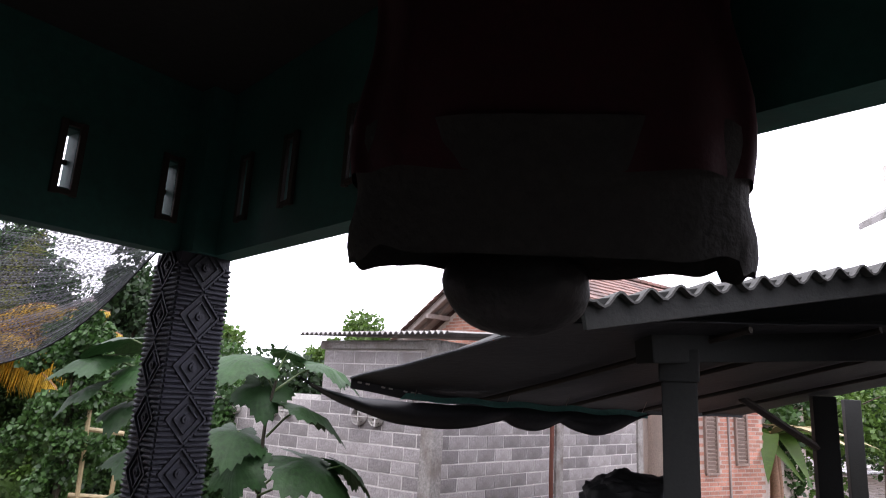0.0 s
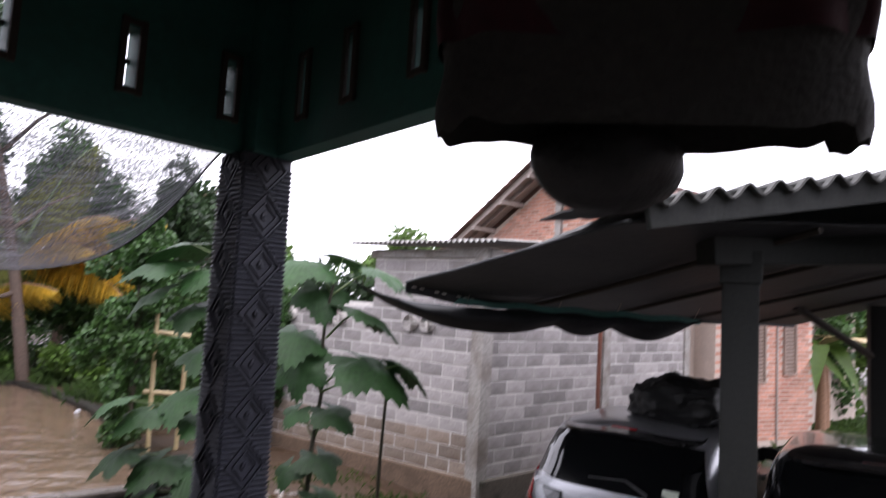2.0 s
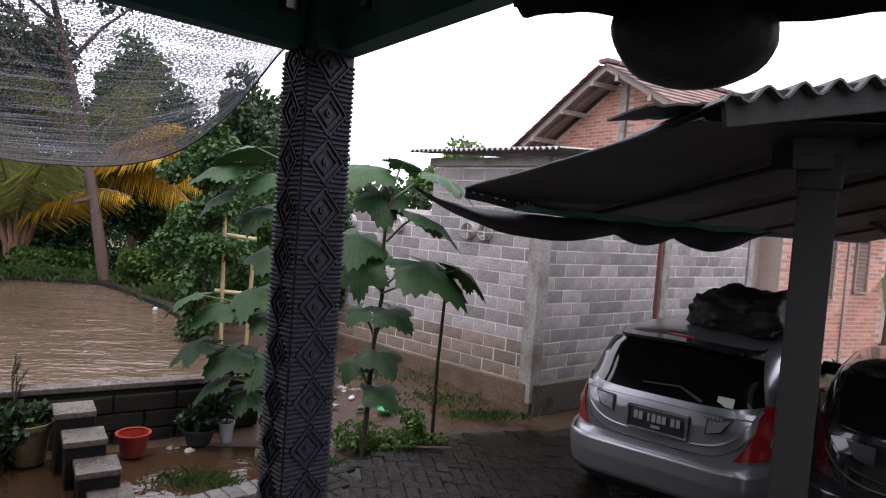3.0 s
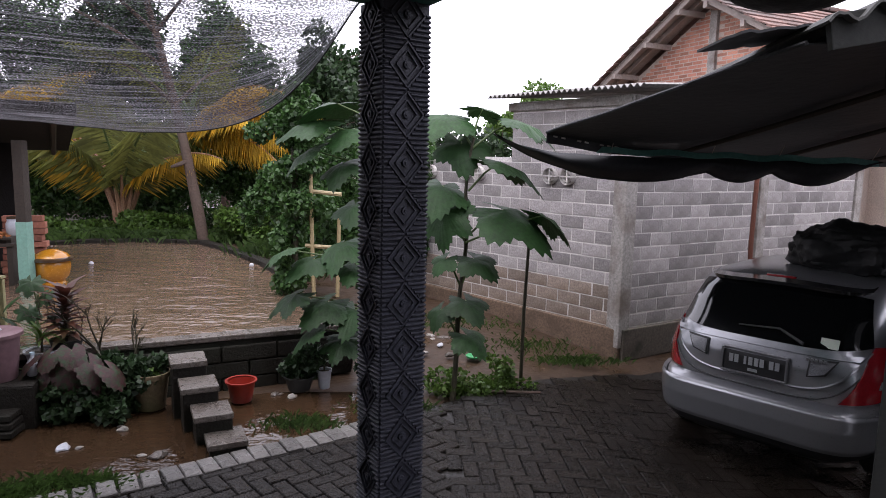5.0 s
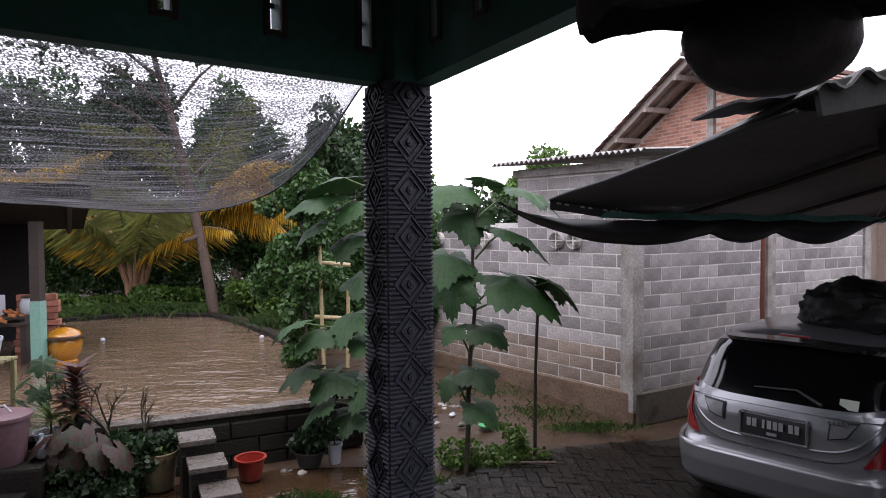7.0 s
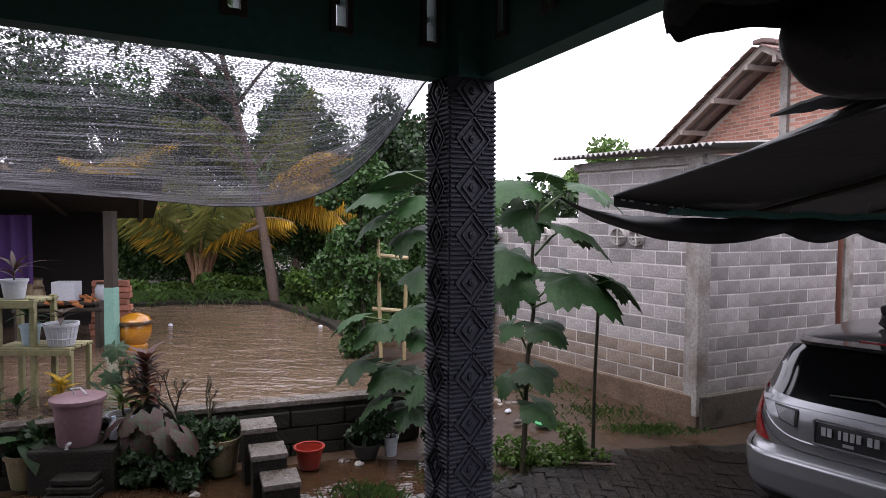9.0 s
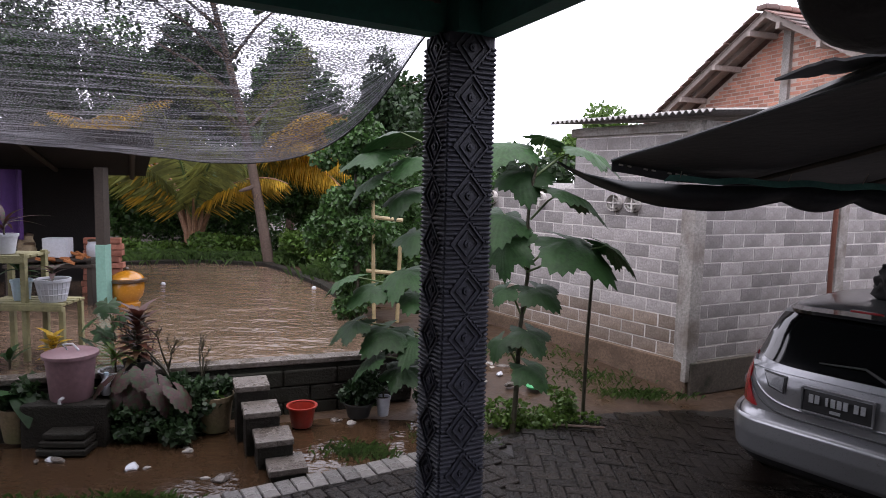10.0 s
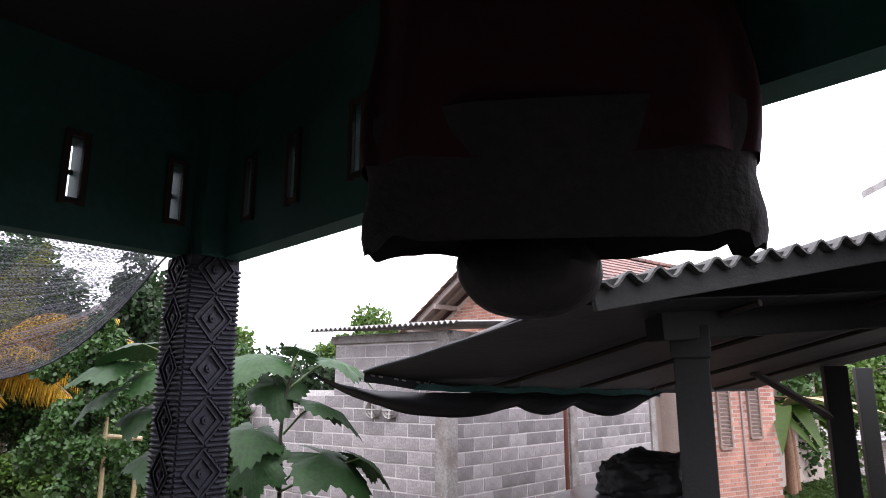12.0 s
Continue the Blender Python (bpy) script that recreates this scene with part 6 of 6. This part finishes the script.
P = np.concatenate([cloud(rng, (x, y, z), (rx, 0.4, rz_), n, 10) for x, y, z, rx, rz_, n in ((-2.35, 9.9, 1.15, 0.55, 0.8, 2400), (-1.1, 8.3, 0.95, 0.5, 0.6, 1800), (-1.9, 11.2, 1.6, 0.8, 1.2, 2600), (-0.4, 9.6, 1.2, 0.6, 0.9, 2000), (-0.7, 12.5, 1.8, 1.0, 1.3, 2400))])
ob = crown("garden_shrubs", P, 0.11, M_LEAF, seed=35); tagged(ob, "loose green garden shrubs beside the yard", "shrubs", kind="stuff")
# low plants at the shrub's foot and at the retaining wall
P = np.concatenate([cloud(rng, (x, y, z), (rx, 0.22, rz_), n, 8) for x, y, z, rx, rz_, n in ((0.45, 5.62, 0.05, 0.50, 0.12, 420), (0.12, 5.5, 0.08, 0.26, 0.16, 200), (0.68, 5.80, 0.14, 0.16, 0.2, 260))])
ob = crown("bed_weeds", P, 0.065, M_LEAFY, seed=36); tagged(ob, "fresh green weeds at the flower bed edge", "weeds", kind="stuff")
P = np.concatenate([cloud(rng, (x, y, z), (rx, 0.2, rz_), n, 8) for x, y, z, rx, rz_, n in ((-1.15, 5.45, 0.22, 0.26, 0.18, 900), (-2.35, 4.98, 0.35, 0.28, 0.16, 900), (-2.55, 4.85, 0.16, 0.34, 0.18, 1100), (-0.55, 5.75, 0.3, 0.4, 0.3, 1100), (-2.8, 4.75, 0.14, 0.4, 0.16, 900), (-3.65, 4.75, 0.32, 0.22, 0.14, 500))])
ob = crown("wall_plants", P, 0.075, M_LEAFD, seed=37); tagged(ob, "dark leafy plants along the retaining wall", "plants", kind="stuff")

def grass(name, spots, label, seed, blade=0.12):
    rng = np.random.default_rng(seed)
    V, F = [], []
    for x, y, z, rx, ry, n in spots:
        for _ in range(n):
            px, py = x + rng.normal() * rx * 0.5, y + rng.normal() * ry * 0.5
            a, h = rng.uniform(0, 6.28), blade * rng.uniform(0.5, 1.3)
            dx, dy = math.cos(a), math.sin(a)
            i = len(V)
            V += [(px - dy * 0.004, py + dx * 0.004, z), (px + dy * 0.004, py - dx * 0.004, z), (px + dx * h * 0.3, py + dy * h * 0.3, z + h * 0.7), (px + dx * h * 0.75, py + dy * h * 0.75, z + h * 0.85)]
            F += [(i, i + 1, i + 2), (i + 1, i + 3, i + 2)]
    me = bpy.data.meshes.new(name); me.from_pydata(V, [], F); me.materials.append(M_GRASS)
    return tagged(new(name, me), label, "grass", kind="stuff")
grass("grass", [(1.45, 6.66, -0.08, 0.5, 0.14, 420), (1.05, 7.05, -0.03, 0.6, 0.3, 300), (0.3, 7.9, -0.01, 0.8, 0.5, 350), (-2.6, 3.62, -0.04, 0.5, 0.14, 1500), (-2.2, 3.8, -0.04, 0.35, 0.08, 700), (-1.0, 4.75, -0.03, 0.3, 0.15, 320), (-0.3, 5.15, -0.04, 0.3, 0.15, 500)], "wet grass tufts on the muddy ground", 50, 0.075)
grass("bank_grass", [(-5.5, 12.2, 0.42, 2.4, 0.35, 5200), (-2.7, 10.9, 0.42, 0.5, 0.7, 900), (-1.75, 9.2, 0.42, 0.3, 0.8, 600), (-8.5, 11.6, 0.42, 2, 0.4, 3000)], "grass along the far bank of the yard", 51, 0.22)
grass("lane_grass", [(10.2, 10.2, -0.16, 1.4, 1.2, 4200), (12.5, 11.5, -0.16, 2.5, 1.5, 4200)], "grass verge beside the cottage", 52, 0.3)
# greenery and lane beyond the cottage
for k, (x, y, h, r) in enumerate(((11.2, 12.5, 3.4, 1.0), (13.8, 13.2, 4.2, 1.5), (16.5, 14, 4.6, 1.8), (10.6, 14.5, 4.4, 1.3), (20, 13, 4.5, 2.0))):
    tree((x, y, -0.2), h, r, "bushy green tree beyond the cottage", 60 + k, 0.2, 3600, (M_LEAF, M_LEAFY)[k % 2], 0.1, (0.1, 0), 0.15)
for k, (x, y) in enumerate(((10.05, 10.9), (10.5, 11.3), (9.9, 11.6))):
    bn = thing("banana_plant", (x, y, -0.18), "banana plant with dry and green hanging leaves", "banana plant", "banana plants")
    bm = bm_new(); tube(bm, [(0, 0, 0), (0.03, 0, 1.0), (0, 0, 2.0)], [0.11, 0.09, 0.06], 9); part("stem", bm, M_PALMB, bn, "", True)
    for j in range(8):
        bm = bm_new(); oval_leaf(bm, 1.3, 0.2, 1.1, leaf_place((0, 0, 1.9), 45 * j + 20 * k, -45 + 10 * (j % 3))); part("leaf", bm, M_LEAFY if j % 3 else M_BAMB, bn, "", True)
bm = bm_new()
v = [bm.verts.new(p) for p in ((9.0, 3.0, -0.15), (30, 2.0, -0.15), (40, 9.5, -0.15), (11.5, 9.4, -0.15))]
bm.faces.new(v); solo("lane", bm, mat("wet_lane_asphalt", (0.13, 0.13, 0.135), 0.3, 0.25, 5, 0.3, wet=0.12), "wet grey lane beyond the carport", "road", "structure")
# distant treeline over the roofs
for k, (x, y, h, r) in enumerate(((6.6, 40, 6.7, 2.0), (4.2, 41, 5.4, 1.2), (8.6, 41, 6.0, 1.2), (-2.0, 38, 5.4, 1.4))):
    tree((x, y, 0), h, r, "distant tree top above the roofs", 80 + k, 0.36, 2200, M_LEAFY, 0.15, (0, 0), 0.5)
P = np.concatenate([cloud(rng, (x, y, 1.7), (6, 2, 1.9), 2600, 14) for x, y in ((-22, 20), (-12, 24), (0, 30), (12, 32), (26, 24), (34, 14), (-28, 10), (-24, 0))])
ob = crown("far_woods", P, 0.42, M_LEAFD, seed=38); tagged(ob, "far belt of green woods round the village", "woods", kind="stuff")

# ---- potted plant foliage ----
def fan_plant(at, n, L, W, material, label, seed, up=35, name="potted_plant", cat="plant", droop=0.7, rise=0.12):
    random.seed(seed)
    p = thing(name, at, label, cat, "potted plants")
    for k in range(n):
        yaw = 360 * k / n + random.uniform(-20, 20)
        e = random.uniform(up - 22, up + 22)
        h = random.uniform(0.3, 1.0) * rise
        bm = bm_new(); oval_leaf(bm, L * random.uniform(0.75, 1.15), W, droop, leaf_place((0, 0, h), yaw, -e)); part("leaf", bm, material, p, "", True)
    bm = bm_new(); tube(bm, [(0, 0, -0.02), (0, 0, rise)], 0.008, 6); part("stem", bm, M_STEM, p)
    return p
fan_plant((-4.26, 5.28, 1.51), 10, 0.30, 0.022, M_CAL, "spiky reddish plant in a white pot", 1, 50)
fan_plant((-3.86, 5.32, 1.13), 8, 0.17, 0.03, M_CAL, "small reddish plant in the lattice pot", 2, 40)
fan_plant((-4.15, 5.32, 1.11), 9, 0.18, 0.035, M_BIG, "small green plant in the pale blue pot", 3, 40)
fan_plant((-3.12, 5.02, 0.455), 26, 0.24, 0.014, M_LEAFY, "feathery green fern in a white bowl", 4, 50)
fan_plant((-4.02, 4.98, 0.42), 9, 0.2, 0.03, M_BIG, "green strappy plant in a small white pot", 5, 55)
fan_plant((-4.35, 5.0, 0.42), 9, 0.22, 0.03, M_CAL, "purple-leaved plant in a small pot", 6, 50)
fan_plant((-3.66, 4.62, 0.25), 6, 0.33, 0.10, M_BIG, "broad dark green leaves in a grey pot", 7, 20)
fan_plant((-0.97, 5.55, 0.15), 7, 0.16, 0.03, M_BIG, "small green seedling in a grey-white pot", 8, 50)
fan_plant((-2.27, 5.02, 0.27), 16, 0.12, 0.03, M_LEAFY, "small fresh green plant in the mossy pot", 10, 30, rise=0.05)
def croton(at, mt, label, seed, h=0.42, n=44, L=0.15):
    random.seed(seed)
    p = thing("croton", at, label, "plant", "potted plants")
    bm = bm_new(); tube(bm, [(0, 0, -0.04), (0.01, 0, h * 0.5), (0, 0, h * 0.9)], [0.012, 0.01, 0.006], 6); part("stem", bm, M_STEM, p)
    for k in range(n):
        z = h * (0.1 + 0.9 * k / n)
        bm = bm_new(); oval_leaf(bm, L * random.uniform(0.8, 1.25), 0.04, 0.5, leaf_place((0, 0, z), 137.5 * k, -15 - 50 * k / n)); part("leaf", bm, mt, p, "", True)
croton((-2.98, 5.12, 0.50), M_CROT, "dark red croton standing in a black pot", 1, 0.40, 60, 0.19)
croton((-3.72, 5.1, 0.43), M_CROTY, "yellow-leaved croton below the shelf", 2, 0.26, 26, 0.12)
# caladiums
random.seed(15)
cl = thing("caladium", (-2.86, 4.82, 0.10), "caladium with big red-veined drooping leaves", "plant", "potted plants")
for dx, dz, R, yaw, tilt in ((-0.42, 0.30, 0.16, 195, 45), (0.40, 0.30, 0.15, 345, 45), (0.12, 0.44, 0.14, 310, 35), (-0.30, 0.22, 0.15, 200, 62), (-0.12, 0.28, 0.16, 240, 66), (0.08, 0.30, 0.17, 290, 62), (0.25, 0.34, 0.17, 330, 48), (-0.20, 0.36, 0.13, 215, 50), (0.02, 0.16, 0.13, 265, 70), (0.30, 0.22, 0.12, 340, 60), (0.18, 0.18, 0.15, 300, 66), (-0.05, 0.40, 0.12, 260, 40), (-0.34, 0.12, 0.13, 220, 66)):
    bm = bm_new(); lobed_leaf(bm, R * 0.95, 3, 0.4); bmesh.ops.transform(bm, matrix=leaf_place((dx, -0.05, dz), yaw, tilt * 0.75), verts=bm.verts); part("leaf", bm, M_CAL, cl, "", True)
    bm = bm_new(); tube(bm, [(0, 0, -0.1), (dx * 0.6, -0.02, dz * 0.9), (dx, -0.05, dz)], 0.007, 5); part("petiole", bm, M_PET, cl)
# young papaya-like plant and a bare twig beside the pots
yp_ = thing("young_papaya", (-3.30, 5.25, 0.36), "young green plant with lobed leaves behind the tub", "plant", "potted plants")
bm = bm_new(); tube(bm, [(0, 0, 0), (0.02, 0, 0.4), (0.03, 0, 0.5)], [0.014, 0.01, 0.008], 6); part("stem", bm, M_PET, yp_)
for k, (dx, dz, R) in enumerate(((-0.14, 0.46, 0.11), (0.14, 0.52, 0.12), (0.02, 0.62, 0.12), (-0.02, 0.38, 0.11), (0.2, 0.34, 0.09), (-0.18, 0.3, 0.1))):
    bm = bm_new(); lobed_leaf(bm, R, 7, 0.3); bmesh.ops.transform(bm, matrix=leaf_place((dx, -0.06, dz), 200 + 40 * k, 35), verts=bm.verts); part("leaf", bm, M_BIG, yp_, "", True)
    bm = bm_new(); tube(bm, [(0.02, 0, dz * 0.7), (dx, -0.06, dz)], 0.006, 5); part("petiole", bm, M_PET, yp_)
tw = thing("bare_shrub", (-2.52, 5.12, 0.1), "nearly bare twiggy shrub by the wall", "shrub")
random.seed(18)
def twig(bm, p, d, L, r, depth):
    e = p + d * L
    tube(bm, [p, p.lerp(e, 0.5) + Vector((random.uniform(-0.01, 0.01), 0, 0.01)), e], [r, r * 0.8, r * 0.55], 5)
    if depth:
        for _ in range(3):
            q = p.lerp(e, random.uniform(0.45, 1.0))
            nd = (d + Vector((random.uniform(-0.8, 0.8), random.uniform(-0.5, 0.5), random.uniform(-0.2, 0.7)))).normalized()
            twig(bm, q, nd, L * random.uniform(0.45, 0.7), r * 0.6, depth - 1)
bm = bm_new(); twig(bm, Vector((0, 0, 0)), Vector((-0.55, 0, 0.83)).normalized(), 0.52, 0.018, 4); twig(bm, Vector((0, 0, 0)), Vector((0.3, 0, 0.95)).normalized(), 0.38, 0.014, 3)
part("twig", bm, M_STEM, tw, "", True)

# ---- pavers: herringbone in two fields, soldier course along the kerb ----
random.seed(77)
PL, PW = 0.205, 0.1
def paver_mesh(name, L, W, material):
    bb = bm_new()
    t = bmesh.ops.create_cube(bb, size=1, matrix=Matrix.Diagonal((L, W, 0.04, 1)))
    bmesh.ops.bevel(bb, geom=[e for e in bb.edges if all(v.co.z > 0 for v in e.verts)], offset=0.006, segments=1, affect="EDGES")
    return to_mesh(name, bb, material)
PM = [paver_mesh("paver", PL - 0.006, PW - 0.005, M_PAVER), paver_mesh("paver", PL - 0.009, PW - 0.007, M_PAVER)]
def herringbone(ang, org, inside):
    """Centres and turns of a right-angled herringbone of 2:1 bricks."""
    out = []
    ca, sa = math.cos(radians(ang)), math.sin(radians(ang))
    w = PL / 2
    for i in range(-46, 46):
        for j in range(-46, 46):
            # unit cell along the diagonal: one lying and one standing brick
            bx, by = i * w + j * 2 * w, -i * w + j * 2 * w
            for (cx, cy, t) in ((bx + w, by + w / 2, 0), (bx + 2.5 * w, by + w - 0.0, 90)):
                x, y = org[0] + cx * ca - cy * sa, org[1] + cx * sa + cy * ca
                if inside(x, y):
                    out.append((x, y, ang + t))
    return out
def in_left(x, y):
    return -2.9 < x < 0.12 and 2.7 < y < kerb_y(x) - 0.17
def in_right(x, y):
    return 0.12 <= x < 3.2 and 2.9 < y < min(6.4, kerb_y(x) - 0.12)
cells = herringbone(40, (-1.0, 3.8), in_left) + herringbone(3, (1.0, 4.6), in_right)
cells.sort(key=lambda c: (c[0] + 0.1) ** 2 + (c[1] - 3.6) ** 2)
rest = bm_new()
for k, (x, y, t) in enumerate(cells):
    z = drive_z(x, y) - 0.012 + random.uniform(-0.003, 0.004)
    fall = math.atan((drive_z(x - 0.05, y) - drive_z(x + 0.05, y)) / 0.1)
    m = Matrix.Translation((x, y, z)) @ Matrix.Rotation(fall, 4, "Y") @ rz(t + random.uniform(-1.2, 1.2)) @ Matrix.Rotation(radians(random.uniform(-0.8, 0.8)), 4, "X")
    if k < 300:
        ob = new("paver", PM[k % 2]); ob.parent = driveway; ob.matrix_world = m
    else:
        box(rest, m.translation, (PL - 0.007, PW - 0.006, 0.04), m.to_3x3().to_4x4())
ob = part("paver_field", rest, M_PAVERJ, driveway); ob["kind"] = "stuff"
KM = paver_mesh("kerb_stone", 0.105, 0.2, M_KERB)
for (x0, y0), (x1, y1) in zip(KERB[:6], KERB[1:6]):
    d = Vector((x1 - x0, y1 - y0, 0)); L = d.length; d.normalize()
    n = max(1, round(L / 0.118))
    for i in range(n):
        p = Vector((x0, y0, 0)) + d * (L * (i + 0.5) / n) + Vector((d.y, -d.x, 0)) * 0.1
        ob = new("kerb_stone", KM); ob.parent = driveway
        ob.matrix_world = Matrix.Translation((p.x, p.y, drive_z(p.x, p.y) + random.uniform(-0.002, 0.006))) @ rz(math.degrees(math.atan2(d.y, d.x)) + random.uniform(-2, 2))
